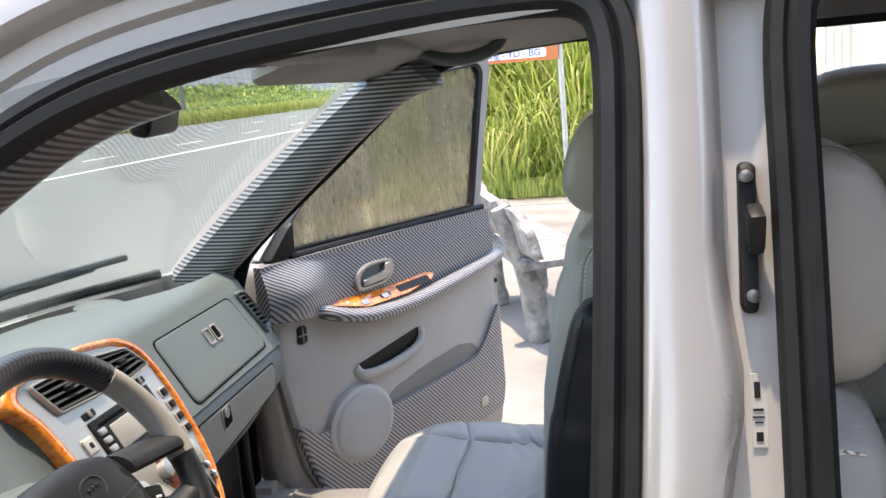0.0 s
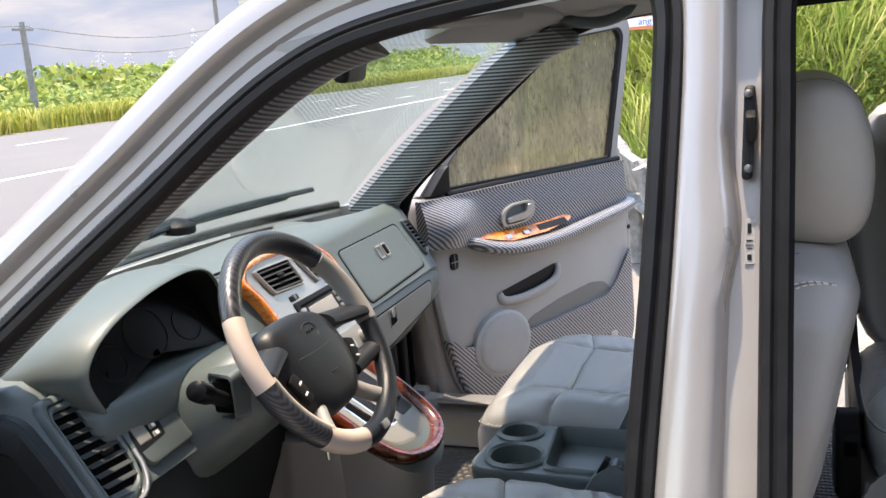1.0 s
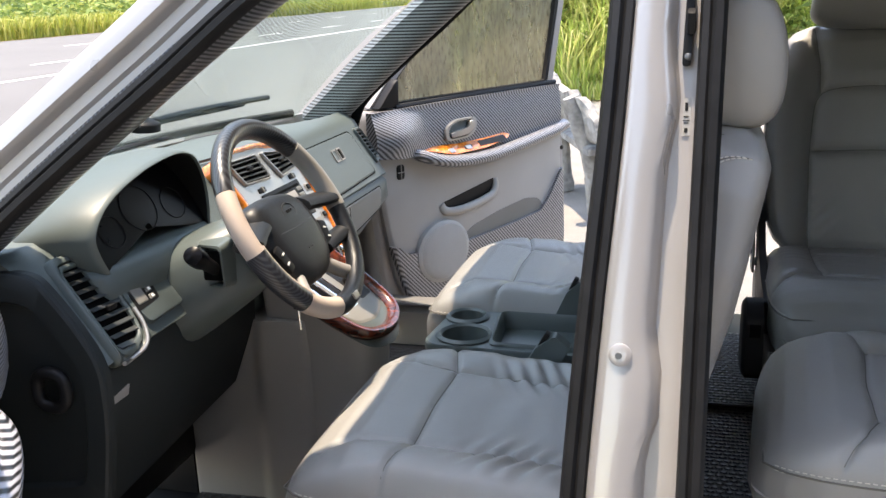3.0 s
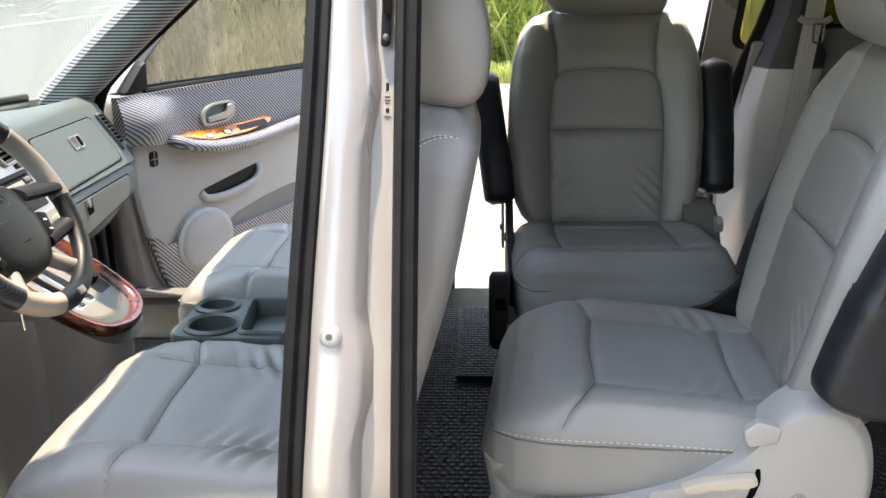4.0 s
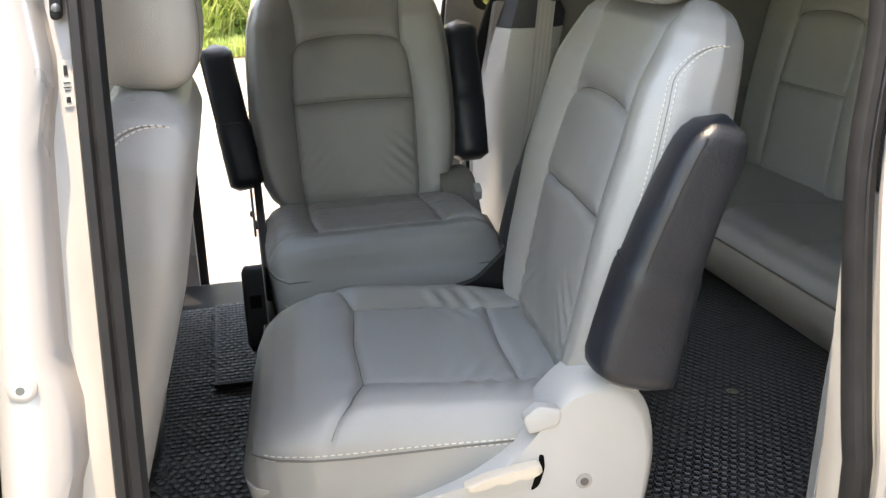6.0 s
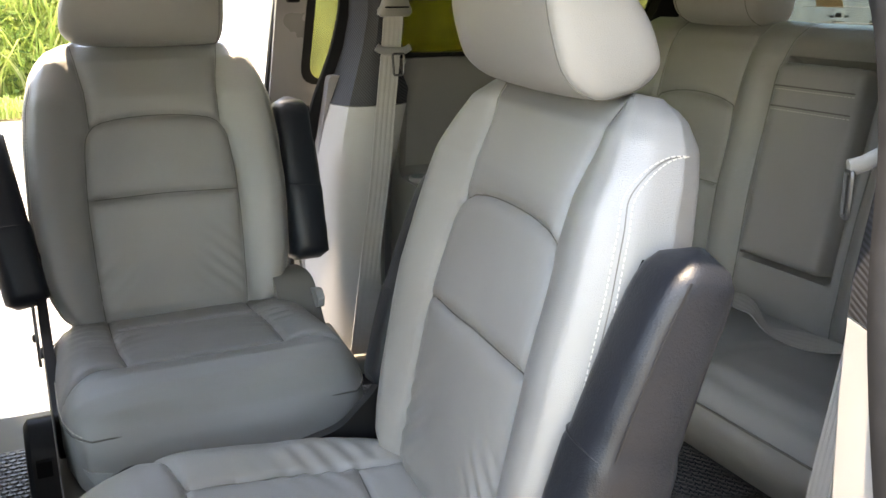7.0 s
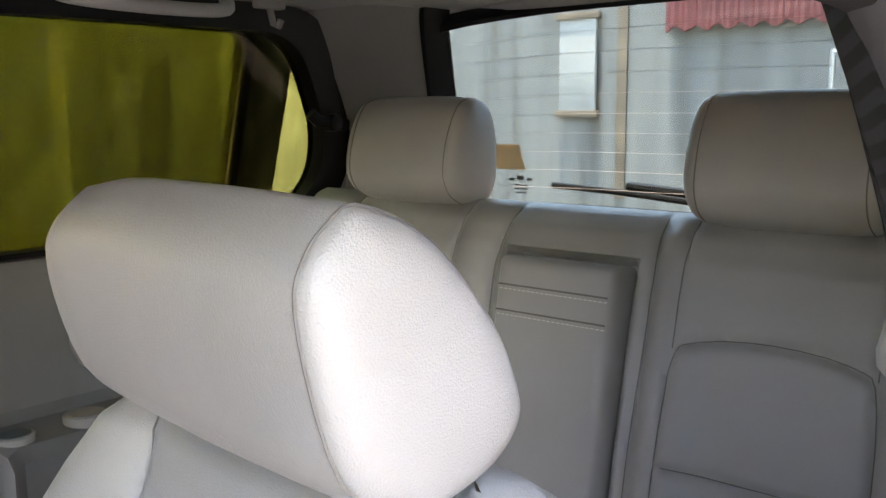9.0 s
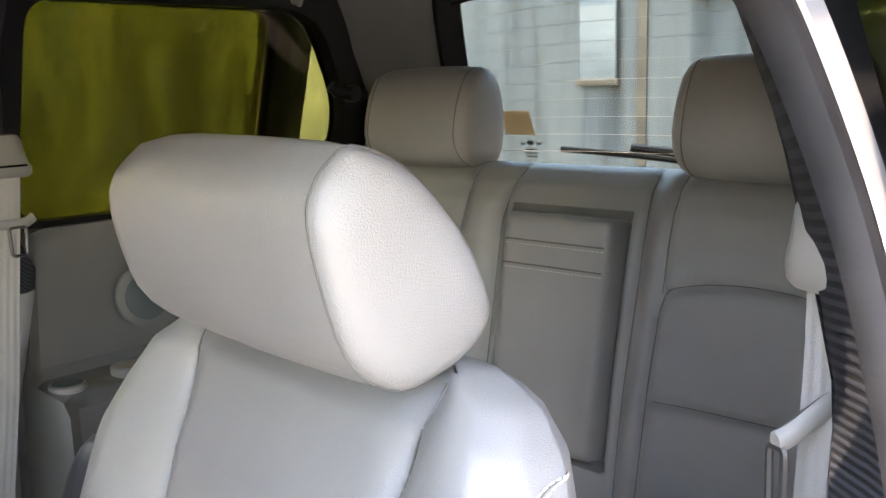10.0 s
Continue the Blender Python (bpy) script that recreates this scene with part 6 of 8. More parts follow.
for u, v, ang, w, m in ((0.09, 0.015, 92, 0.026, HUB), (-0.08, 0.015, 270, 0.028, HUB), (-0.075, -0.075, 246, 0.020, HUB), (0.06, -0.09, 146, 0.011, GREY_PLASTIC), (-0.05, -0.10, 212, 0.011, GREY_PLASTIC)):
    bm = bmesh.new()
    a, b = on_hub(u, v, -0.02), rim_at(ang, RW - 0.004)
    tube(bm, [a, a.lerp(b, 0.5) + OUT * -0.004, b + OUT * -0.004], 0.016, 12, flat=(w, 0.013))
    part("spoke", bm, m, wheel)
bm = bmesh.new()
tube(bm, [on_hub(0.022 * math.cos(t), 0.012 + 0.016 * math.sin(t), -0.0005) for t in [i / 24 * math.tau for i in range(24)]], 0.0013, 5, True)
part("badge_ring", bm, STEEL, hub)
for dx in (-0.008, 0.0, 0.008):
    bm = bmesh.new()
    box(bm, on_hub(dx, 0.012, -0.0005), (0.003, 0.004, 0.010), 0.001)
    part("badge_bar", bm, STEEL, hub)
bm = bmesh.new()
tube(bm, [on_hub(u, -0.014 - 0.003 * math.cos(u * 20), 0.0005 - 0.9 * max(0, abs(u) - 0.05) ** 1.5) for u in [-0.07 + i * 0.01 for i in range(15)]], 0.0012, 4)
part("cover_seam", bm, STEEL, hub)
for dx in (-0.007, 0.0, 0.007):
    bm = bmesh.new()
    box(bm, on_hub(dx, -0.06, 0.0005), (0.002, 0.005, 0.006), 0.001)
    part("mark", bm, STEEL, hub)
for s in (-1, 1):
    bm = bmesh.new()
    box(bm, (0, 0, 0), (0.012, 0.028, 0.05), 0.006, Matrix.Translation(on_hub(s * 0.088, -0.052, -0.010)) @ pose(0, 0, 0, s * 20, -30, 0))
    k = part("cruise_buttons", bm, BLACK_PLASTIC, wheel)
    for d in (-0.01, 0.008):
        bm = bmesh.new()
        box(bm, (0, 0, 0), (0.002, 0.009, 0.003), 0.0005, Matrix.Translation(on_hub(s * 0.090, -0.052 + d, -0.0035)) @ pose(0, 0, 0, s * 20, -30, 0))
        part("mark", bm, WHITE, k)
bm = bmesh.new()
box(bm, (0, 0, 0), (0.004, 0.02, 0.012), 0.001, Matrix.Translation(rim_at(184) + OUT * 0.019) @ pose(0, 0, 0, 0, -30, 0))
part("rim_tag", bm, SATIN, wheel, "small silver tag")

# ---- low console with cup holders between the front seats ----
tray = thing("cup_holder_console", (-0.2, 1.22, FLOOR), "dark grey centre console with cup holders and tray", "console")
Z0 = 0.70
outer = round_poly([(-0.44, 1.13), (0.06, 1.11), (0.06, 1.335), (-0.42, 1.345)], [0.05, 0.02, 0.02, 0.05], 6)
top = lambda x, y, w: Vector((x, y, Z0 + w))
bm = bmesh.new()
cc = Vector((-0.18, 1.23))
rings(bm, [[top(*(cc + (p - cc) * k), w) for p in outer] for w, k in ((FLOOR - Z0, 0.9), (-0.10, 0.96), (-0.012, 1.0), (-0.003, 0.995), (0.0, 0.98))], caps=False)
part("body", bm, DASH, tray)
holes = [([(-0.355 + 0.048 * math.cos(a), 1.188 + 0.046 * math.sin(a)) for a in [i / 28 * math.tau for i in range(28)]], 0.07),
         ([(-0.375 + 0.036 * math.cos(a), 1.297 + 0.034 * math.sin(a)) for a in [i / 28 * math.tau for i in range(28)]], 0.06),
         (round_poly([(-0.285, 1.145), (0.045, 1.135), (0.045, 1.315), (-0.30, 1.325)], 0.018, 5), 0.04)]
deck = bmesh.new()
for loop in [[cc + (p - cc) * 0.98 for p in outer]] + [[Vector(p) + (Vector(p) - sum([Vector(q) for q in o], Vector((0, 0))) / len(o)).normalized() * 0.006 for p in o] for o, _ in holes]:
    vs = [deck.verts.new(top(p[0], p[1], 0.0)) for p in loop]
    for i in range(len(vs)):
        deck.edges.new((vs[i - 1], vs[i]))
bmesh.ops.triangle_fill(deck, edges=deck.edges[:], use_beauty=True)
part("deck", deck, DASH, tray)
for o, depth in holes:
    o = [Vector(p) for p in o]
    c = sum(o, Vector((0, 0))) / len(o)
    bm = bmesh.new()
    grow = lambda p, d: c + (p - c) * (1 + d / (p - c).length)
    rings(bm, [[top(*grow(p, 0.012), -0.03) for p in o], [top(*grow(p, 0.012), 0.004) for p in o], [top(*grow(p, 0.005), 0.009) for p in o], [top(*p, 0.004) for p in o], [top(*grow(p, -0.005), -depth) for p in o], [top(*grow(p, -0.02), -depth - 0.001) for p in o], [top(*(c + (p - c) * 0.05), -depth - 0.001) for p in o]])
    k = part("recess", bm, DASH, tray)
    if depth > 0.05:
        bm = bmesh.new()
        box(bm, (c[0], c[1] + 0.01, Z0 - depth * 0.45), (0.015, 0.045, 0.012), 0.003)
        part("cup_finger", bm, BLACK_PLASTIC, k)


# ---- front doors, standing open on their hinges ----
def front_door(left, label):
    FILM = CARBON_LEFT if left else CARBON
    hinge = Vector((-0.85, 2.07, 0.0))
    u, n = Vector((0.484, 0.875, 0)), Vector((0.875, -0.484, 0))

    def P(s, z, w):
        p = hinge + u * s + n * (w + (0.335 * max(0.0, z - 1.05) if left else 0.0))
        p.z = z
        return Vector((p.x, 2.5 - p.y, p.z)) if left else p

    d = thing("front_door", P(0.45, 0.3, -0.05), label, "car door", "open front doors")
    shell = round_poly([(0.0, 1.045), (0.94, 1.05), (0.985, 0.8), (0.985, 0.40), (0.96, 0.30), (0.15, 0.285), (0.03, 0.45), (-0.01, 0.8)], 0.03, 4)
    bm = bmesh.new()
    plate(bm, shell, P, -0.11, -0.012, 0.01)
    part("door_shell", bm, PAINT_INNER, d, "pale painted door shell")
    bm = bmesh.new()
    plate(bm, [Vector((0.48, 0.66)) + (p - Vector((0.48, 0.66))) * 1.015 for p in shell], P, -0.125, -0.108)
    part("outer_skin", bm, PAINT, d, "silver outer door skin")
    # trim: grey moulding
    trim = round_poly([(0.015, 1.04), (0.92, 1.045), (0.935, 0.87), (0.94, 0.50), (0.925, 0.385), (0.80, 0.36), (0.16, 0.335), (0.07, 0.50), (0.02, 0.75)], 0.03, 5)
    bm = bmesh.new()
    plate(bm, trim, P, -0.02, 0.012, 0.010)
    part("door_card", bm, DOOR_CARD, d, "warm grey moulded door card")
    # upper panel in film, swelling out at the front
    bm, loops = bmesh.new(), []
    for i in range(41):
        s = -0.012 + (0.918 + 0.012) * i / 40
        zt = 1.044 + 0.004 * math.sin(s * 3)
        zb = lerp([(-0.02, 0.905), (0.06, 0.898), (0.13, 0.893), (0.165, 0.892), (0.21, 0.878), (0.34, 0.862), (0.5, 0.862), (0.75, 0.872), (0.93, 0.885)], s)
        bulge = (0.014 if left else 0.036) * step(0.24, 0.08, s) * (0.35 + 0.65 * step(-0.03, 0.07, s)) + 0.012
        loops.append([P(s, zt + (zb - zt) * t, 0.010 + bulge * math.sin(clamp(t * 1.05) * math.pi * 0.72) + 0.006 * (1 - step(0.0, 0.08, t))) for t in [k / 14 for k in range(15)]] + [P(s, zb, -0.01), P(s, zt, -0.01)])
    rings(bm, loops)
    part("upper_panel", bm, FILM, d, "upper door panel in striped carbon film")
    # armrest roll
    bm = bmesh.new()
    path = curve_through([P(s, z, w) for s, z, w in ((0.150, 0.902, 0.018), (0.185, 0.886, 0.045), (0.25, 0.866, 0.058), (0.34, 0.854, 0.062), (0.50, 0.852, 0.058), (0.70, 0.868, 0.045), (0.86, 0.885, 0.035), (0.94, 0.895, 0.02))], 40)
    tube(bm, path, 0.02, 12, flat=(0.024, 0.020))
    part("armrest", bm, FILM, d, "armrest roll in striped carbon film")
    # wood switch panel
    wood = round_poly([(0.185, 0.905), (0.24, 0.912), (0.35, 0.906), (0.50, 0.908), (0.585, 0.912), (0.612, 0.904), (0.585, 0.893), (0.46, 0.880), (0.30, 0.879)], 0.012, 4)
    bm = bmesh.new()
    plate(bm, wood, lambda s, z, w: P(s, z, w + 0.062 - 1.1 * (z - 0.872)), -0.03, 0.006, 0.002)
    wd = part("switch_panel", bm, WOOD_ORANGE, d, "glossy orange wood-look switch panel")
    for s0, s1, z0, z1 in ((0.435, 0.575, 0.887, 0.903), (0.36, 0.40, 0.886, 0.896)):
        bm = bmesh.new()
        plate(bm, round_poly([(s0, z0), (s1, z0 + 0.002), (s1, z1 + 0.002), (s0, z1)], 0.005), lambda s, z, w: P(s, z, w + 0.062 - 1.1 * (z - 0.872)), 0.004, 0.0072)
        part("switch_well", bm, BLACK_PLASTIC, wd)
    for s in (0.30, 0.38):
        bm = bmesh.new()
        plate(bm, round_poly([(s - 0.012, 0.886), (s + 0.012, 0.886), (s + 0.012, 0.897), (s - 0.012, 0.897)], 0.003), lambda s_, z, w: P(s_, z, w + 0.062 - 1.1 * (z - 0.872)), 0.005, 0.010, 0.001)
        part("switch", bm, SATIN, wd)
    # inner handle in its bezel
    bz = round_poly([(0.290, 0.918), (0.40, 0.920), (0.438, 0.940), (0.438, 0.985), (0.335, 0.985), (0.290, 0.962)], 0.024, 5)
    bc = Vector((0.364, 0.953))
    bm = bmesh.new()
    plate_ring(bm, bz, [bc + (p - bc) * 0.82 for p in bz], P, 0.01, 0.034)
    h = part("handle_bezel", bm, SATIN, d, "satin silver handle bezel")
    bm = bmesh.new()
    plate(bm, [bc + (p - bc) * 0.84 for p in bz], P, 0.0, 0.024)
    part("handle_well", bm, DASH, h)
    bm = bmesh.new()
    plate(bm, round_poly([(0.312, 0.928), (0.398, 0.932), (0.424, 0.950), (0.424, 0.976), (0.402, 0.976), (0.396, 0.954), (0.312, 0.944)], 0.008), P, 0.026, 0.040, 0.003)
    part("door_handle", bm, SATIN, h, "satin silver door handle")
    # speaker
    for r, w0, w1, m, name in ((0.122, 0.0, 0.034, LIGHT_PLASTIC, "speaker_ring"), (0.108, 0.034, 0.041, GRILLE, "speaker_grille")):
        bm = bmesh.new()
        plate(bm, [(0.268 + r * math.cos(a), 0.555 + r * 0.86 * math.sin(a)) for a in [i / 40 * math.tau for i in range(40)]], P, w0, w1, 0.006)
        sp = part(name, bm, m, d, "round door speaker")
    # pull pocket, a flat black plate painting the recess's shade, with its lip
    pk = round_poly([(0.280, 0.715), (0.42, 0.738), (0.545, 0.758), (0.552, 0.725), (0.535, 0.695), (0.41, 0.678), (0.295, 0.682)], 0.014, 4)
    bm = bmesh.new()
    plate(bm, pk, P, 0.008, 0.0135)
    part("pull_pocket", bm, BLACK_PLASTIC, d, "pull pocket, its inner shade a flat black plate")
    bm = bmesh.new()
    tube(bm, curve_through([P(0.276, 0.708, 0.008), P(0.295, 0.685, 0.016), P(0.36, 0.679, 0.021), P(0.44, 0.686, 0.022), P(0.52, 0.702, 0.020), P(0.548, 0.728, 0.014), P(0.552, 0.752, 0.006)], 28), 0.014, 12, flat=(0.012, 0.015))
    part("pull_handle", bm, DOOR_CARD, d)
    # map pocket
    mp = round_poly([(0.36, 0.57), (0.42, 0.606), (0.56, 0.634), (0.72, 0.652), (0.79, 0.64), (0.825, 0.60), (0.62, 0.56), (0.40, 0.55)], 0.02, 4)
    bm = bmesh.new()
    plate(bm, mp, P, 0.006, 0.0135)
    part("map_pocket", bm, GREY_DARK, d)
    # lower panel in film
    lo = round_poly([(0.04, 0.625), (0.10, 0.58), (0.19, 0.575), (0.30, 0.54), (0.39, 0.566), (0.62, 0.578), (0.80, 0.594), (0.855, 0.64), (0.934, 0.74), (0.942, 0.46), (0.925, 0.39), (0.5, 0.352), (0.16, 0.34), (0.085, 0.48)], 0.02, 4)
    bm = bmesh.new()
    plate(bm, lo, P, 0.0, 0.026, 0.006)
    part("lower_panel", bm, FILM, d, "lower door panel in striped carbon film")
    bm = bmesh.new()
    plate(bm, round_poly([(0.795, 0.425), (0.832, 0.425), (0.832, 0.458), (0.795, 0.455)], 0.012), P, 0.02, 0.031, 0.003)
    lp = part("courtesy_lamp", bm, CREAM_PLASTIC, d, "cream courtesy lamp")
    bm = bmesh.new()
    plate(bm, round_poly([(0.083, 0.825), (0.115, 0.825), (0.115, 0.872), (0.083, 0.872)], 0.012), P, 0.0, 0.0165, 0.002)
    v = part("door_vent", bm, BLACK_PLASTIC, d)
    for s0, z0, s1, z1 in ((0.099, 0.826, 0.099, 0.871), (0.084, 0.848, 0.114, 0.848)):
        bm = bmesh.new()
        tube(bm, [P(s0, z0, 0.017), P(s1, z1, 0.017)], 0.0018, 6)
        part("vent_bar", bm, GREY_PLASTIC, v)
    # window: frame, run and pane
    out = round_poly([(0.02, 1.05), (0.10, 1.13), (0.30, 1.30), (0.50, 1.455), (0.62, 1.508), (1.018, 1.538), (1.042, 1.495), (0.934, 1.05)], [0.01, 0.05, 0.1, 0.08, 0.1, 0.06, 0.03, 0.01], 5)
    inn = round_poly([(0.105, 1.052), (0.125, 1.12), (0.32, 1.285), (0.52, 1.425), (0.64, 1.468), (0.985, 1.50), (1.005, 1.47), (0.905, 1.052)], [0.01, 0.05, 0.1, 0.08, 0.1, 0.03, 0.03, 0.01], 5)
    if left:
        inn = [p + Vector((0.03 * step(0.7, 0.45, p[0]), -0.02 * step(0.7, 0.45, p[0]))) if p[1] > 1.06 else p for p in inn]
    gl = [Vector((0.5, 1.27)) + (p - Vector((0.5, 1.27))) * 0.965 for p in inn]
    bm = bmesh.new()
    plate_ring(bm, out, inn, P, -0.075, -0.03)
    part("window_frame", bm, PAINT_INNER, d, "pale painted window frame")
    bm = bmesh.new()
    plate_ring(bm, inn, gl, P, -0.06, -0.032)
    part("window_run", bm, RUBBER, d, "black rubber window run")
    bm = bmesh.new()
    plate(bm, inn, P, -0.052, -0.048)
    g = part("pane", bm, GLASS_DOOR if not left else GLASS_NEAR, d, "smoked window pane")
    g.visible_shadow = False
    bm = bmesh.new()
    plate(bm, round_poly([(0.03, 1.05), (0.115, 1.05), (0.118, 1.135), (0.10, 1.125)] if not left else [(0.03, 1.03), (0.12, 1.03), (0.128, 1.165), (0.112, 1.155)], 0.006), P, -0.03, 0.004, 0.003)
    part("mirror_sail", bm, BLACK_PLASTIC, d, "black mirror sail panel")
    bm = bmesh.new()
    tube(bm, [P(0.10, 1.05, 0.0), P(0.5, 1.052, -0.006), P(0.915, 1.052, -0.006)], 0.009, 8)
    part("belt_seal", bm, RUBBER, d)
    for s, z in ((0.955, 0.47), (0.962, 0.62), (0.965, 0.80)):
        bm = bmesh.new()
        disc(bm, P(s, z, -0.012), n if not left else Vector((n.x, -n.y, 0)), 0.008, 0.004, 12)
        part("edge_plug", bm, BLACK_PLASTIC, d)
    for z in (0.45, 0.85):
        bm = bmesh.new()
        box(bm, P(-0.02, z, -0.05), (0.05, 0.05, 0.06), 0.008)
        part("hinge", bm, PAINT_INNER, d)
    if left:
        bm = bmesh.new()
        plate(bm, round_poly([(0.14, 1.046), (0.34, 1.046), (0.34, 1.056), (0.14, 1.056)], 0.004), lambda s, z, w: P(s, z, w), -0.015, 0.02, 0.003)
        k = part("demist_grille", bm, LIGHT_PLASTIC, d, "pale demister grille")
        for i in range(8):
            bm = bmesh.new()
            box(bm, P(0.155 + 0.023 * i, 1.057, 0.002), (0.012, 0.02, 0.003), 0.0)
            part("slot", bm, BLACK_PLASTIC, k)
    return d


front_door(False, "open passenger door with carbon film and orange wood-look trim")
front_door(True, "open driver door with carbon film trim")


# ---- sliding doors, run back along the sides ----
def sliding_door(left):
    s = 1 if left else -1

    def P(x, z, w):
        y = side_y(z, left) - s * (0.055 + 0.06)
        return Vector((x, y + s * w, z))

    x0 = 0.93 if left else 0.78
    d = thing("sliding_door", P(x0 + 0.5, 0.36, 0), "silver sliding side door slid fully back", "car door", "open sliding doors")
    body = round_poly([(x0 + 0.005, 0.36), (x0 + 1.0, 0.36), (x0 + 1.0, 1.02), (x0 + 0.012, 1.02)], 0.02, 3)
    bm = bmesh.new()
    plate(bm, body, P, 0.0, 0.06, 0.006)
    part("door_shell", bm, PAINT, d)
    out = round_poly([(x0 + 0.012, 1.015), (x0 + 0.962, 1.015), (x0 + 0.952, 1.66), (x0 + 0.04, 1.66)], [0.01, 0.01, 0.06, 0.06], 5)
    inn = round_poly([(x0 + 0.095, 1.165), (x0 + 0.855, 1.165), (x0 + 0.845, 1.61), (x0 + 0.115, 1.61)], 0.045, 5)
    bm = bmesh.new()
    plate_ring(bm, out, inn, P, 0.0, 0.05)
    part("window_frame", bm, PAINT if not left else GLOSS_BLACK, d)
    bm = bmesh.new()
    c = Vector((x0 + 0.5, 1.375))
    plate_ring(bm, [c + (p - c) * 1.02 for p in inn], [c + (p - c) * 0.97 for p in inn], P, 0.046, 0.054)
    part("window_seal", bm, RUBBER, d)
    bm = bmesh.new()
    plate(bm, inn, P, 0.02, 0.024)
    g = part("pane", bm, GLASS_DARK if left else GLASS_SLIDE, d, "tinted side window pane")
    g.visible_shadow = False
    bm = bmesh.new()
    tube(bm, [P(x0 + 0.005, 0.40, 0.03), P(x0 + 0.006, 1.0, 0.03), P(x0 + 0.03, 1.3, 0.03), P(x0 + 0.06, 1.64, 0.03)], 0.010, 8)
    part("edge_seal", bm, RUBBER, d)
    bm = bmesh.new()
    box(bm, P(x0 + 0.06, 1.37, 0.055), (0.03, 0.02, 0.045), 0.006)
    k = part("latch_box", bm, BLACK_PLASTIC, d)
    bm = bmesh.new()
    tube(bm, [P(x0 - 0.002, 0.775, 0.03), P(x0 - 0.035, 0.775, 0.03)], 0.005, 8)
    k = part("door_stop", bm, STEEL, d)
    bm = bmesh.new()
    disc(bm, P(x0 - 0.035, 0.775, 0.03), (-1, 0, 0), 0.011, 0.008, 14, 0.002)
    part("door_stop_pad", bm, RUBBER, k)
    if left:
        for z in (0.915, 0.955):
            bm = bmesh.new()
            plate(bm, [(x0 + 0.05, z), (x0 + 1.0, z), (x0 + 1.0, z + 0.016), (x0 + 0.05, z + 0.016)], P, -0.001, 0.0)
            part("stripe", bm, BLACK_PLASTIC, d, "black side stripe")
    else:
        bm = bmesh.new()
        box(bm, P(x0 + 0.10, 1.08, 0.07), (0.03, 0.02, 0.025), 0.005)
        part("inner_latch", bm, LIGHT_PLASTIC, d)


sliding_door(True)
sliding_door(False)


# ---- seat belts ----
def ribbon(bm, pts, side, w, t=0.0012, ribs=4):
    """Webbing along points: a strip with shallow lengthwise ribs."""
    P = [Vector(p) for p in pts]
    S = [Vector(v).normalized() for v in (side if isinstance(side, list) else [side] * len(P))]
    L = []
    k = ribs * 4
    for i, p in enumerate(P):
        d = (P[min(len(P) - 1, i + 1)] - P[max(0, i - 1)]).normalized()
        n = d.cross(S[i]).normalized()
        rib = [t * (1.0, 1.0, 0.35, 0.35)[j % 4] for j in range(k + 1)]
        face = [p + S[i] * w * (j / k - 0.5) - n * rib[j] for j in range(k + 1)]
        back = [p + S[i] * w * (j / k - 0.5) + n * rib[j] for j in range(k + 1)]
        L.append(face + back[::-1])
    rings(bm, L)


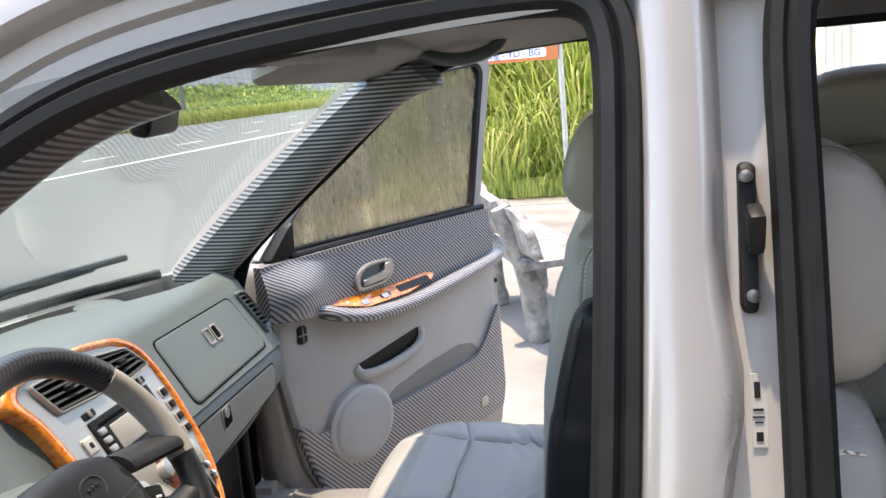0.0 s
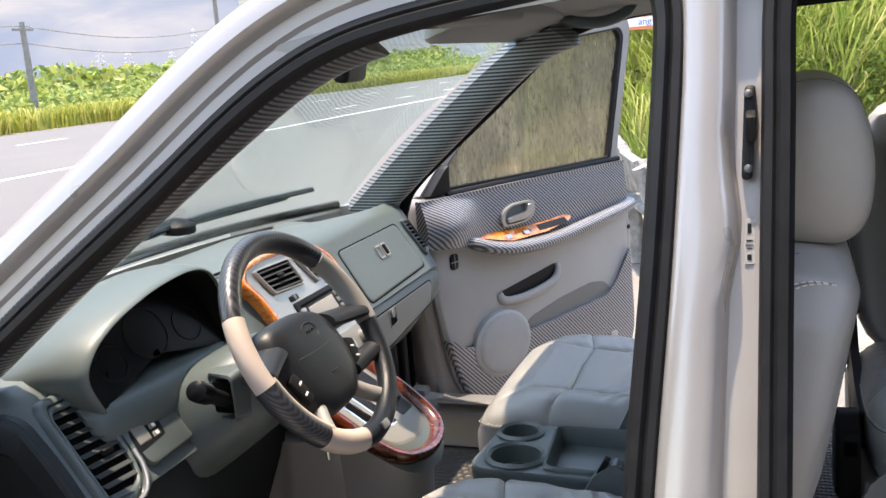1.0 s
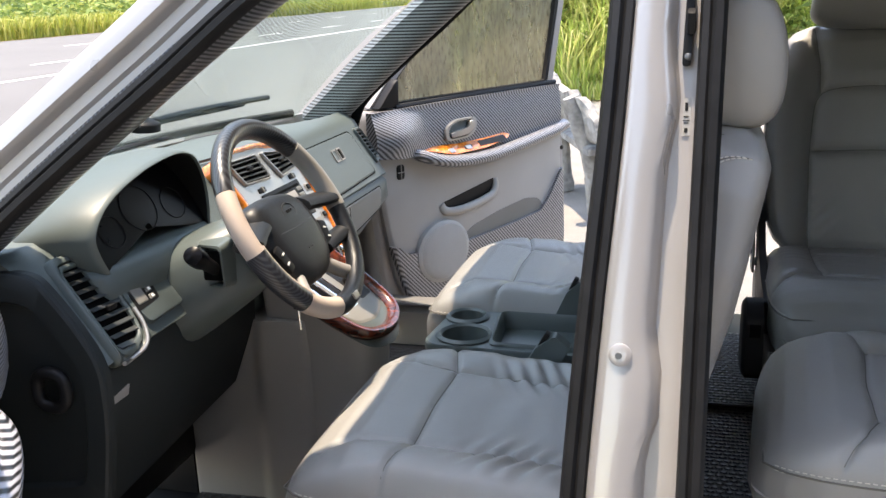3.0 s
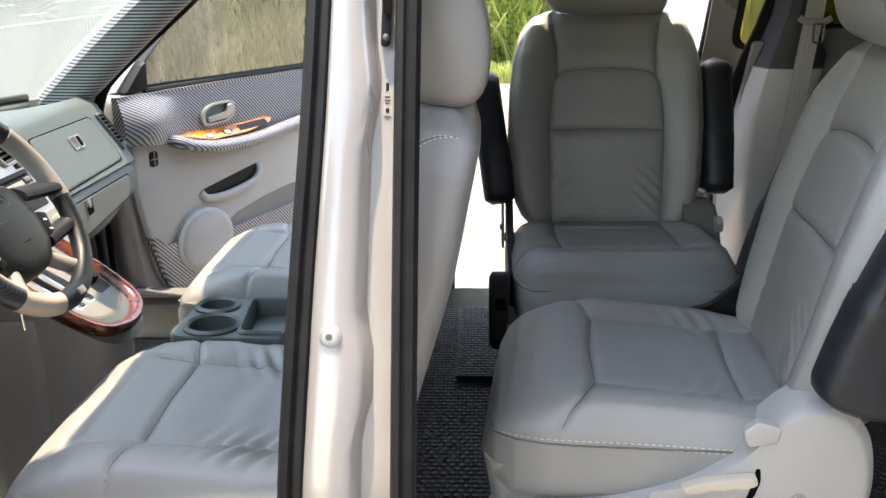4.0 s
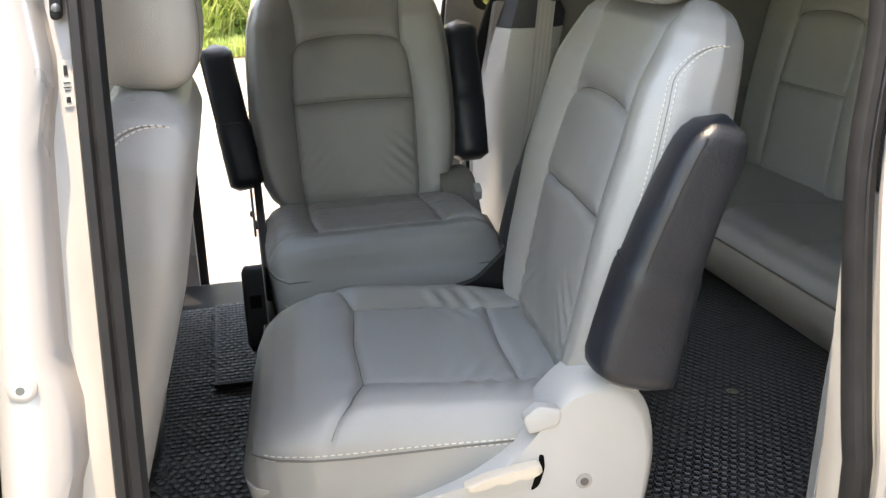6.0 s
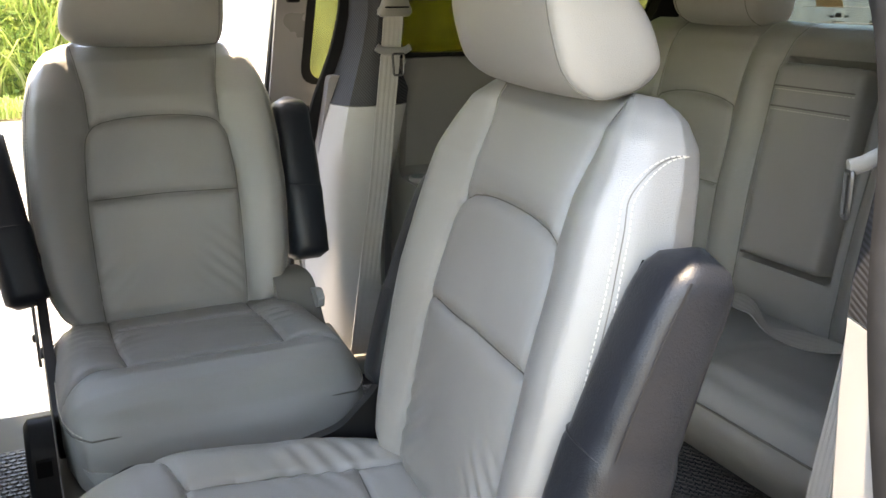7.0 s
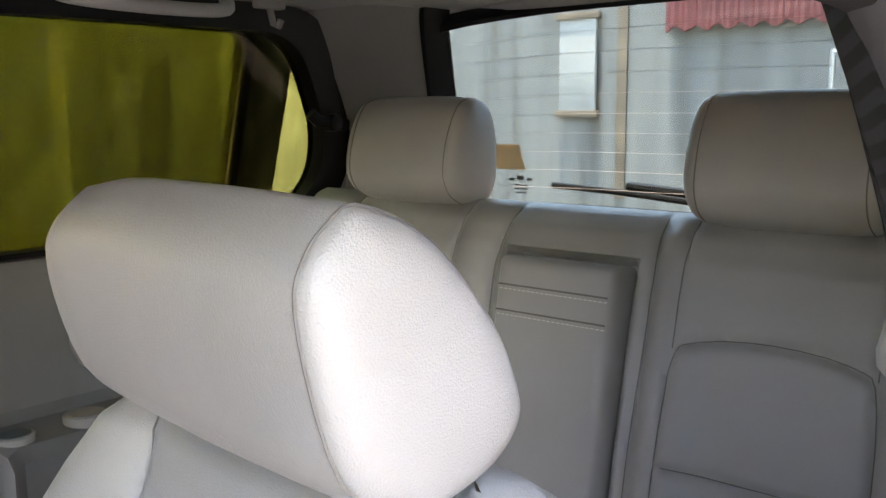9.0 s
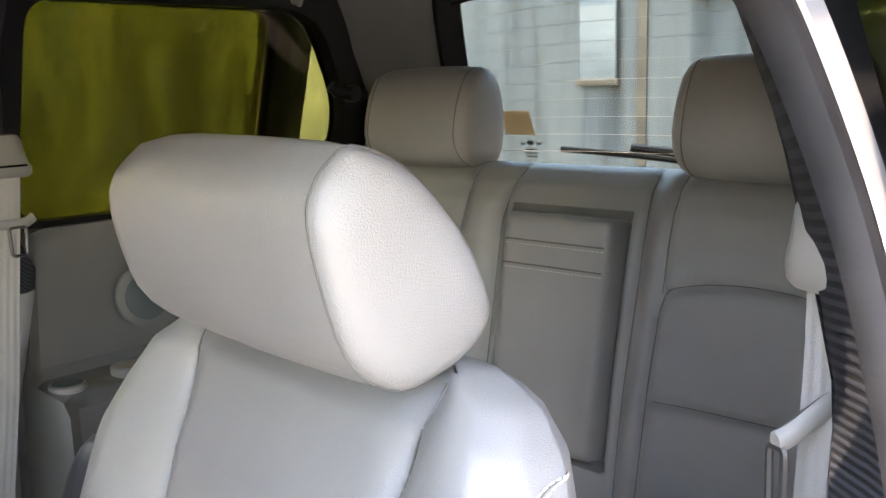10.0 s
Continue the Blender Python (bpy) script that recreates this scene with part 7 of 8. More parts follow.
def pillar_belt(left):
    b = thing("seat_belt", (1.0, 0.6 if left else 1.9, 0.5), "grey seat belt hanging from the door pillar with a loose tongue", "seat belt", "pillar seat belts")
    if left:
        top, run = Vector((1.012, 0.588, 1.340)), [(1.014, 0.588, 1.318), (1.016, 0.589, 1.25), (1.012, 0.592, 1.12), (1.0, 0.597, 0.99), (0.978, 0.603, 0.80), (0.968, 0.605, 0.52)]
        side, bar, face = Vector((0.45, 0.89, 0.0)), ((0.979, 0.606, 1.209), (0.994, 0.599, 1.214), (1.015, 0.588, 1.227), (1.033, 0.579, 1.234)), Vector((-0.80, 0.55, 0.1))
    else:
        top, run = Vector((1.031, 1.885, 1.352)), [(1.030, 1.886, 1.325), (1.024, 1.889, 1.25), (1.008, 1.892, 1.10), (0.992, 1.893, 0.95), (0.966, 1.893, 0.78), (0.93, 1.895, 0.52)]
        side, bar, face = Vector((0.97, 0.05, 0.0)), ((0.985, 1.880, 1.255), (1.0, 1.878, 1.247), (1.045, 1.878, 1.245), (1.064, 1.880, 1.253)), Vector((-0.1, -0.98, 0.1))
    side, face = side.normalized(), face.normalized()
    bm = bmesh.new()
    ribbon(bm, curve_through(run, 26), side, 0.047)
    part("webbing", bm, BELT, b)
    # the guide: a rounded head over a flared lower lip
    bm = bmesh.new()
    loops = []
    big = 0.72 if left else 1.0
    for dz, w, d in ((0.036, 0.012, 0.006), (0.033, 0.022, 0.013), (0.022, 0.028, 0.018), (0.0, 0.032, 0.020), (-0.012, 0.036, 0.021), (-0.018, 0.041, 0.019), (-0.028, 0.041, 0.017), (-0.034, 0.034, 0.012)):
        loops.append([top + side * (big * w * math.copysign(abs(math.cos(q)) ** 0.7, math.cos(q))) + face * (0.004 + d * math.copysign(abs(math.sin(q)) ** 0.7, math.sin(q))) + Vector((0, 0, dz)) for q in [j / 24 * math.tau for j in range(24)]])
    rings(bm, loops)
    g = part("belt_guide", bm, BELT_PLASTIC, b, "smooth grey belt guide")
    bm = bmesh.new()
    tube(bm, [top + side * q * big + face * (0.0245 if not left else 0.016) + Vector((0, 0, -0.016)) for q in (-0.028, 0.0, 0.028)], 0.002, 6)
    part("guide_slot", bm, OPENING_SHADE, g)
    # tongue: a bar across the webbing with a metal loop under it
    bm = bmesh.new()
    P = curve_through([Vector(p) + face * 0.004 for p in bar], 20)
    tube(bm, P, 0.006, 12, flat=(0.0048, 0.0085))
    t = part("belt_tongue", bm, BELT_PLASTIC, b, "grey plastic belt tongue")
    bm = bmesh.new()
    c = P[3] if left else P[10] + side * 0.008
    o = [c + face * 0.004 + side * (0.5 * p[0] if left else p[0]) + Vector((0, 0, p[1])) for p in round_poly([(-0.012, -0.052), (0.012, -0.052), (0.014, -0.006), (-0.014, -0.006)], 0.006)]
    tube(bm, o, 0.0028, 6, True)
    part("tongue_plate", bm, STEEL, t, "dark steel tongue loop")
    bm = bmesh.new()
    box(bm, run[-1], (0.06, 0.03, 0.05), 0.008)
    part("lower_anchor", bm, BELT_PLASTIC, b)


pillar_belt(True)
pillar_belt(False)
rb = thing("lap_belt", (1.42, 1.05, 0.78), "grey lap belt lying loose on the rear bench", "seat belt")
bm = bmesh.new()
pts = curve_through([(1.50, 1.30, 0.785), (1.46, 1.20, 0.80), (1.43, 1.12, 0.788), (1.45, 1.02, 0.79), (1.49, 0.93, 0.795)], 24)
ribbon(bm, pts, [(0.8, 0.3, 0.3 * math.sin(i * 0.5)) for i in range(24)], 0.045)
part("webbing", bm, BELT, rb)


# ---- mats ----
def hexmat(name, x0, x1, y0, y1, z, label, pitch=0.017):
    m = thing(name, ((x0 + x1) / 2, (y0 + y1) / 2, z), label, "floor mat")
    bm = bmesh.new()
    box(bm, ((x0 + x1) / 2, (y0 + y1) / 2, z - 0.003), (x1 - x0, y1 - y0, 0.006), 0.002)
    part("base", bm, MAT_BLACK, m)
    verts, faces = [], []
    rows = int((y1 - y0) / (pitch * 0.87))
    for j in range(rows):
        for i in range(int((x1 - x0) / pitch)):
            cx, cy = x0 + 0.012 + i * pitch + (pitch / 2 if j % 2 else 0), y0 + 0.012 + j * pitch * 0.87
            if cx > x1 - 0.01 or cy > y1 - 0.01:
                continue
            k = len(verts)
            for r, h in ((pitch * 0.50, 0.0), (pitch * 0.43, 0.0018)):
                verts += [(cx + r * math.cos(a), cy + r * math.sin(a), z + h) for a in [q * math.tau / 6 + math.pi / 6 for q in range(6)]]
            faces += [(k + q, k + (q + 1) % 6, k + 6 + (q + 1) % 6, k + 6 + q) for q in range(6)]
            # a sunk middle keeps the honeycomb open
            verts += [(cx + pitch * 0.3 * math.cos(a), cy + pitch * 0.3 * math.sin(a), z + 0.0005) for a in [q * math.tau / 6 + math.pi / 6 for q in range(6)]]
            faces += [(k + 6 + q, k + 6 + (q + 1) % 6, k + 12 + (q + 1) % 6, k + 12 + q) for q in range(6)]
            faces.append(tuple(k + 12 + q for q in range(6)))
    joined("honeycomb", verts, faces, MAT_HEX, "raised honeycomb cells", parent=m)
    return m


hexmat("cabin_mat", 0.02, 1.42, 0.52, 1.83, FLOOR - 0.006, "black honeycomb floor mat over the cabin floor")
hexmat("step_mat", 0.13, 0.42, 1.36, 1.80, FLOOR + 0.012, "loose black honeycomb mat by the side door")
hexmat("front_mat", -0.93, -0.42, 0.54, 1.96, 0.348, "brown-black honeycomb mat in the front footwell", 0.024)
bd = thing("mat_badge", (1.12, 1.07, FLOOR), "small round silver badge on the mat", "badge")
bm = bmesh.new()
disc(bm, (1.12, 1.07, FLOOR - 0.004), (0, 0, 1), 0.013, 0.003, 18, 0.001)
part("badge", bm, CHROME, bd)


# ---- overhead ----
vz = thing("sun_visor", (-0.36, 1.60, 1.49), "grey sun visor with a pale label, folded up", "sun visor")
bm = bmesh.new()
vo = round_poly([(-0.52, 1.28), (-0.36, 1.26), (-0.34, 1.80), (-0.40, 1.86), (-0.50, 1.82)], 0.05, 5)
plate(bm, vo, lambda x, y, w: Vector((x, y, 1.503 + 0.30 * (x + 0.46) - 0.10 * max(0, abs(y - 1.5) - 0.2) + w)), 0.0, -0.022, 0.008)
v = part("panel", bm, HEADLINER, vz)
bm = bmesh.new()
plate(bm, [(-0.45, 1.74), (-0.40, 1.735), (-0.40, 1.835), (-0.45, 1.84)], lambda x, y, w: Vector((x, y, 1.503 + 0.30 * (x + 0.46) - 0.10 * max(0, abs(y - 1.5) - 0.2) + w)), -0.020, -0.0232)
lb = part("label", bm, WHITE, v, "pale warning label")
for i in range(4):
    bm = bmesh.new()
    x = -0.442 + i * 0.011
    plate(bm, [(x, 1.75), (x + 0.004, 1.75), (x + 0.004, 1.825), (x, 1.825)], lambda x, y, w: Vector((x, y, 1.503 + 0.30 * (x + 0.46) - 0.10 * max(0, abs(y - 1.5) - 0.2) + w)), -0.0230, -0.0237)
    part("print", bm, CREAM_PLASTIC, lb)
oh = thing("overhead_console", (-0.38, 1.25, 1.52), "grey overhead console with map lamps", "console")
bm = bmesh.new()
box(bm, (-0.40, 1.22, 1.515), (0.16, 0.20, 0.05), 0.022, seg=3)
part("housing", bm, HEADLINER, oh)
bm = bmesh.new()
tube(bm, [(-0.46 + 0.012 * math.cos(a), 1.18 + 0.03 * math.sin(a), 1.491) for a in [i / 20 * math.tau for i in range(20)]], 0.003, 5, True)
part("lamp_ring", bm, SEAM, oh)
rm = thing("rear_view_mirror", (-0.66, 1.28, 1.43), "black rear-view mirror on the windscreen", "mirror")
bm = bmesh.new()
box(bm, (0, 0, 0), (0.03, 0.19, 0.048), 0.013, Matrix.Translation((-0.655, 1.27, 1.43)) @ pose(0, 0, 0, 0, 12, 14), seg=3)
h = part("housing", bm, BLACK_PLASTIC, rm)
bm = bmesh.new()
tube(bm, [(-0.665, 1.27, 1.44), (-0.72, 1.26, 1.475)], 0.01, 8)
part("stem", bm, BLACK_PLASTIC, rm)
gh = thing("grab_handle", (-0.22, 1.80, 1.46), "dark grey grab handle over the door", "handle")
bm = bmesh.new()
tube(bm, curve_through([(-0.36, 1.80, 1.525), (-0.34, 1.79, 1.50), (-0.27, 1.785, 1.49), (-0.215, 1.795, 1.505), (-0.195, 1.805, 1.53)], 24), 0.013, 10)
part("grip", bm, DASH, gh)
rgh = thing("rear_grab_handle", (1.2, 1.72, 1.53), "pale grey grab handle over the rear window", "handle")
bm = bmesh.new()
tube(bm, curve_through([(1.12, 1.74, 1.635), (1.14, 1.72, 1.615), (1.27, 1.715, 1.61), (1.40, 1.72, 1.615), (1.42, 1.74, 1.635)], 24), 0.011, 10)
part("grip", bm, LIGHT_PLASTIC, rgh)
hk = thing("coat_hook", (1.55, 1.74, 1.55), "small grey coat hook", "hook")
bm = bmesh.new()
tube(bm, [(1.53, 1.765, 1.635), (1.53, 1.755, 1.605), (1.53, 1.74, 1.60), (1.53, 1.735, 1.61)], 0.006, 8)
box(bm, (1.53, 1.765, 1.638), (0.06, 0.02, 0.016), 0.005)
part("hook", bm, GREY_PLASTIC, hk)

# ---- wipers and window stickers ----
wp = thing("windscreen_wiper", (-1.2, 1.5, 1.08), "black windscreen wiper resting at the foot of the glass", "wiper")
bm = bmesh.new()
tube(bm, curve_through([(-1.17, 0.80, 1.085), (-1.24, 1.10, 1.082), (-1.25, 1.45, 1.09), (-1.16, 1.86, 1.098)], 24), 0.007, 8)
part("arm", bm, BLACK_PLASTIC, wp)
bm = bmesh.new()
tube(bm, curve_through([(-1.23, 1.35, 1.10), (-1.20, 1.62, 1.107), (-1.105, 1.905, 1.112)], 20), 0.009, 8, flat=(0.012, 0.008))
part("blade", bm, BLACK_PLASTIC, wp)
bm = bmesh.new()
disc(bm, (-1.23, 1.45, 1.085), (0.1, 0, 1), 0.045, 0.02, 20, 0.012)
part("pivot_cap", bm, BLACK_PLASTIC, wp)
rw = thing("rear_wiper", (2.15, 1.4, 1.28), "black rear wiper resting on the tailgate glass", "wiper")
bm = bmesh.new()
tube(bm, curve_through([(2.165, 1.60, 1.295), (2.175, 1.42, 1.285), (2.18, 1.2, 1.268), (2.17, 1.02, 1.258)], 20), 0.007, 8)
part("blade", bm, BLACK_PLASTIC, rw)
bm = bmesh.new()
tube(bm, [(2.19, 1.43, 1.298), (2.195, 1.32, 1.29), (2.20, 1.2, 1.275)], 0.011, 8)
part("arm", bm, BLACK_PLASTIC, rw)
for quad, m, label, name in (([(1.70, 1.385), (1.625, 1.385), (1.615, 1.33), (1.69, 1.333)], PAPER, "tan rectangular sticker on the rear window", "window_sticker"),):
    bm = bmesh.new()
    plate(bm, quad, lambda y, z, w: Vector((2.055 + 0.10 * (1.9 - y) + w - 0.18 * (z - 1.33), y, z)), 0.0, 0.001)
    tagged(part(name, bm, m), label, "sticker")
st = thing("glass_marking", (2.07, 1.64, 1.30), "small dark maker's marks on the rear glass", "sticker")
for i, (dy, dz, w, h) in enumerate(((0, 0, 0.016, 0.01), (-0.022, 0.0, 0.012, 0.006), (0.02, -0.001, 0.012, 0.006), (0.0, -0.012, 0.03, 0.003), (0.0, -0.02, 0.034, 0.003), (0.0, -0.028, 0.028, 0.003))):
    bm = bmesh.new()
    y, z = 1.635 + dy, 1.308 + dz
    plate(bm, [(y - w / 2, z), (y + w / 2, z), (y + w / 2, z + h), (y - w / 2, z + h)], lambda y, z, q: Vector((2.062 + 0.10 * (1.9 - y) + q - 0.18 * (z - 1.33), y, z)), 0.0, 0.001)
    part("mark", bm, SEAM, st)


# ---- outside ----
CONCRETE = mat("yard_concrete", (0.185, 0.174, 0.157), 0.9, var=0.35, vscale=1.3, bump=0.5, bscale=60, dist=0.01)
ASPHALT = mat("worn_asphalt", (0.115, 0.113, 0.112), 0.9, var=0.1, vscale=0.4, bump=0.3, bscale=120, dist=0.004)
LINE = mat("road_line", (0.75, 0.74, 0.7), 0.8, var=0.1, vscale=3)
DIRT = mat("dry_earth", (0.33, 0.25, 0.16), 0.95, var=0.25, vscale=2, bump=0.6, bscale=40, dist=0.02)
STONE = mat("bench_concrete", (0.21, 0.207, 0.198), 0.85, var=0.5, vscale=14, bump=0.8, bscale=45, dist=0.012)


GRASS = foliage("tall_grass", (0.24, 0.34, 0.09), (0.42, 0.52, 0.14), (0.70, 0.66, 0.34))
SCRUB = foliage("scrub_leaves", (0.07, 0.12, 0.03), (0.19, 0.28, 0.06), (0.40, 0.42, 0.12))
VERGE = foliage("verge_grass", (0.16, 0.2, 0.03), (0.34, 0.36, 0.06), (0.5, 0.45, 0.14))


def sheet(name, x0, x1, y0, y1, z, m, label, cat):
    bm = bmesh.new()
    v = [bm.verts.new(p) for p in ((x0, y0, z), (x1, y0, z), (x1, y1, z), (x0, y1, z))]
    bm.faces.new(v)
    return tagged(part(name, bm, m), label, cat, kind="structure")


sheet("ground", -900, 600, -600, 900, -0.02, DIRT, "dry earth ground reaching the horizon", "ground")
sheet("pavement", -3.6, 7.0, -8, 10.9, -0.006, CONCRETE, "pale worn concrete yard", "pavement")
sheet("road", -26, -3.5, -400, 400, 0.0, ASPHALT, "light grey worn asphalt road", "road")
sheet("road_edge_line", -12.40, -12.22, -300, 300, 0.005, LINE, "white solid edge line", "road line")
for i in range(-6, 14):
    sheet("lane_dash", -15.0, -14.85, 6.2 + i * 6.0, 8.2 + i * 6.0, 0.005, LINE, "white dashed lane line", "road line")
    sheet("centre_dash", -20.1, -19.95, 2.2 + i * 6.0, 4.2 + i * 6.0, 0.005, LINE, "faded dashed lane line", "road line")


def blades(name, n, where, height, width, m, label, category, lean=0.35, seed=1):
    """Many bent grass blades; where() gives a foot and a scale."""
    rnd = random.Random(seed)
    verts, faces = [], []
    for _ in range(n):
        x, y, z, k = where(rnd)
        h, w = height * k * rnd.uniform(0.6, 1.25), width * rnd.uniform(0.6, 1.4)
        a, d = rnd.uniform(0, math.tau), rnd.uniform(0.05, lean) * h
        ca, sa, dx, dy = math.cos(a) * w, math.sin(a) * w, math.cos(a + 1.7) * d, math.sin(a + 1.7) * d
        q = len(verts)
        droop = rnd.uniform(0.75, 1.0)
        verts += [(x - ca, y - sa, z), (x + ca, y + sa, z), (x + dx * 0.3 + ca * 0.8, y + dy * 0.3 + sa * 0.8, z + h * 0.5), (x + dx * 0.3 - ca * 0.8, y + dy * 0.3 - sa * 0.8, z + h * 0.5),
                  (x + dx * 0.8 + ca * 0.5, y + dy * 0.8 + sa * 0.5, z + h * 0.85), (x + dx * 0.8 - ca * 0.5, y + dy * 0.8 - sa * 0.5, z + h * 0.85), (x + dx * 1.5, y + dy * 1.5, z + h * droop)]
        faces += [(q, q + 1, q + 2, q + 3), (q + 3, q + 2, q + 4, q + 5), (q + 5, q + 4, q + 6)]
    return joined(name, verts, faces, m, label, category)


def leaves(name, n, where, size, m, label, category, seed=2):
    rnd = random.Random(seed)
    verts, faces = [], []
    for _ in range(n):
        x, y, z = where(rnd)
        s = size * rnd.uniform(0.5, 1.5)
        q = len(verts)
        u = Vector((rnd.gauss(0, 1), rnd.gauss(0, 1), rnd.gauss(0, 0.6))).normalized()
        v = u.cross(Vector((rnd.gauss(0, 1), rnd.gauss(0, 1), rnd.gauss(0, 1)))).normalized()
        c = Vector((x, y, z))
        verts += [c - u * s, c + v * s * 0.4, c + u * s, c - v * s * 0.4]
        faces.append((q, q + 1, q + 2, q + 3))
    return joined(name, [tuple(p) for p in verts], faces, m, label, category)


def slope(y):
    return lerp([(11.4, 0.0), (12.0, 0.15), (13.2, 1.1), (15.5, 3.0)], y)


def bank(rnd):
    t = rnd.random() ** 0.8
    x = rnd.uniform(-2.95 - 0.8 * t, 1.7)
    edge = 11.4 + 0.35 * math.sin(x * 2.1) + 0.2 * math.sin(x * 5.3)
    y = edge + t * 3.8
    return x, y, slope(y) - 0.1, 0.45 + 0.6 * step(0.0, 0.3, t) + 0.6 * noise.noise((x * 0.9, t * 4, 0))


blades("tall_grass", 34000, bank, 1.25, 0.011, GRASS, "dense tall green grass behind the yard", "grass", 0.9, seed=3)
leaves("weed_thicket", 26000, lambda r: ((lambda x, t: (x, 11.7 + t * 3.2, slope(11.7 + t * 3.2) + r.random() ** 1.3 * (0.75 + 0.7 * noise.noise((x * 1.6, 1.0, t * 5)))))(r.uniform(-3.0, 1.7), r.random())), 0.055, SCRUB, "leafy weeds among the grass", "weeds", seed=5)
blades("verge_tufts", 3500, lambda r: (r.uniform(-2.9, 1.6), 11.0 + abs(r.gauss(0, 0.35)), 0.0, 1.0), 0.22, 0.006, GRASS, "low weeds at the yard's edge", "grass", 0.8, seed=7)
bm = bmesh.new()
rings(bm, [[Vector((x, y, z)) for y, z in ((11.5, -0.1), (12.0, 0.1), (13.2, 1.05), (15.5, 2.9), (40, 3.4), (40, -0.1))] for x in (-2.95, -2, 0, 1.7)])
tagged(part("bank", bm, mat("grass_bank", (0.2, 0.25, 0.07), 0.95, var=0.4, vscale=6, bump=1, bscale=20, dist=0.1)), "overgrown earth bank", "ground", kind="structure")

# far side of the road
blades("far_verge", 16000, lambda r: (-26.3 - abs(r.gauss(0, 1.3)), r.uniform(12, 90), 0.0, 1.0), 0.8, 0.035, VERGE, "yellow-green grass along the far road edge", "grass", 0.6, seed=9)


def far_scrub(r):
    y, t = r.uniform(12, 110), r.random()
    x = -28.5 - t * 9
    top = 1.25 + 0.5 * noise.noise((y * 0.22, 3.0, t)) + 0.7 * noise.noise((y * 0.06, 9.0, 0)) + 0.4 * noise.noise((y * 0.9, 5.0, t * 4))
    return x, y, r.random() ** 0.7 * max(0.4, top)


leaves("far_scrub", 30000, far_scrub, 0.16, SCRUB, "scrub beyond the far road edge", "bushes", seed=11)
leaves("far_trees", 9000, lambda r: ((lambda y: (-150 + r.gauss(0, 6), y, r.random() * (6 + 3.5 * noise.noise((y * 0.05, 1.0, 2.0)))))(r.uniform(60, 420))), 1.3, SCRUB, "distant tree line", "trees", seed=13)
blades("rush_field", 9000, lambda r: (-38 - r.random() * 40, r.uniform(15, 160), 0.0, 1.0), 1.3, 0.06, VERGE, "reedy field behind the scrub", "grass", 0.4, seed=15)

CLOUDS, nt, b = nodes_of("hazy_sky")
nt.nodes.remove(b)
puffs = texture(nt, "ShaderNodeTexNoise", 0.012, 6, stretch=(1, 1, 2.6))
puffs.inputs["Distortion"].default_value = 0.6
cr = ramp(nt, puffs.outputs[0], [(0.38, (0.074, 0.100, 0.158, 1)), (0.52, (0.098, 0.120, 0.168, 1)), (0.66, (0.128, 0.144, 0.182, 1))])
glow = nt.nodes.new("ShaderNodeEmission")
nt.links.new(cr.outputs[0], glow.inputs[0])
nt.links.new(glow.outputs[0], nt.nodes["Material Output"].inputs[0])
bm = bmesh.new()
rings(bm, [[Vector((-640 * math.sin(radians(a)), 640 * math.cos(radians(a)), z)) for z in (-8, 60, 160, 300)] for a in range(-10, 91, 5)], closed=False)
tagged(part("backdrop", bm, CLOUDS), "hazy pale blue sky with soft white clouds", "sky", kind="structure")

POLE = mat("weathered_concrete_pole", (0.16, 0.155, 0.15), 0.9, var=0.2, vscale=4)
GALV = mat("galvanised_steel", (0.42, 0.44, 0.45), 0.5, metal=0.6, var=0.15, vscale=5)
poles = []
for y in (29.0, 42.7, 57.0):
    p = thing("power_pole", (-29, y * 1.06, 0), "dark concrete power pole beyond the road", "pole", "power poles")
    bm = bmesh.new()
    tube(bm, [(-29, y * 1.06, 0), (-29.0, y * 1.06, 6.5 if y > 40 else 4.3)], lambda f: 0.17 - 0.06 * f, 10)
    part("shaft", bm, POLE, p)
    bm = bmesh.new()
    box(bm, (-29, y * 1.06, 4.0), (0.1, 1.1, 0.1), 0.02)
    part("crossarm", bm, POLE, p)
for z in (4.15, 3.45):
    w = thing("power_line", (-29, 40, z), "thin power line slung between poles", "cable", "power lines")
    bm = bmesh.new()
    for a, b in ((-10, 30.7), (30.7, 45.3), (45.3, 60.4), (60.4, 90)):
        tube(bm, [(-29, a + (b - a) * f, z - 0.5 * math.sin(f * math.pi)) for f in [i / 10 for i in range(11)]], 0.02, 4)
    part("wire", bm, POLE, w)
# distance haze is put into the steel's pale blue-grey colour
TOWER = mat("hazy_steel", (0.42, 0.45, 0.5), 0.8, var=0.05)
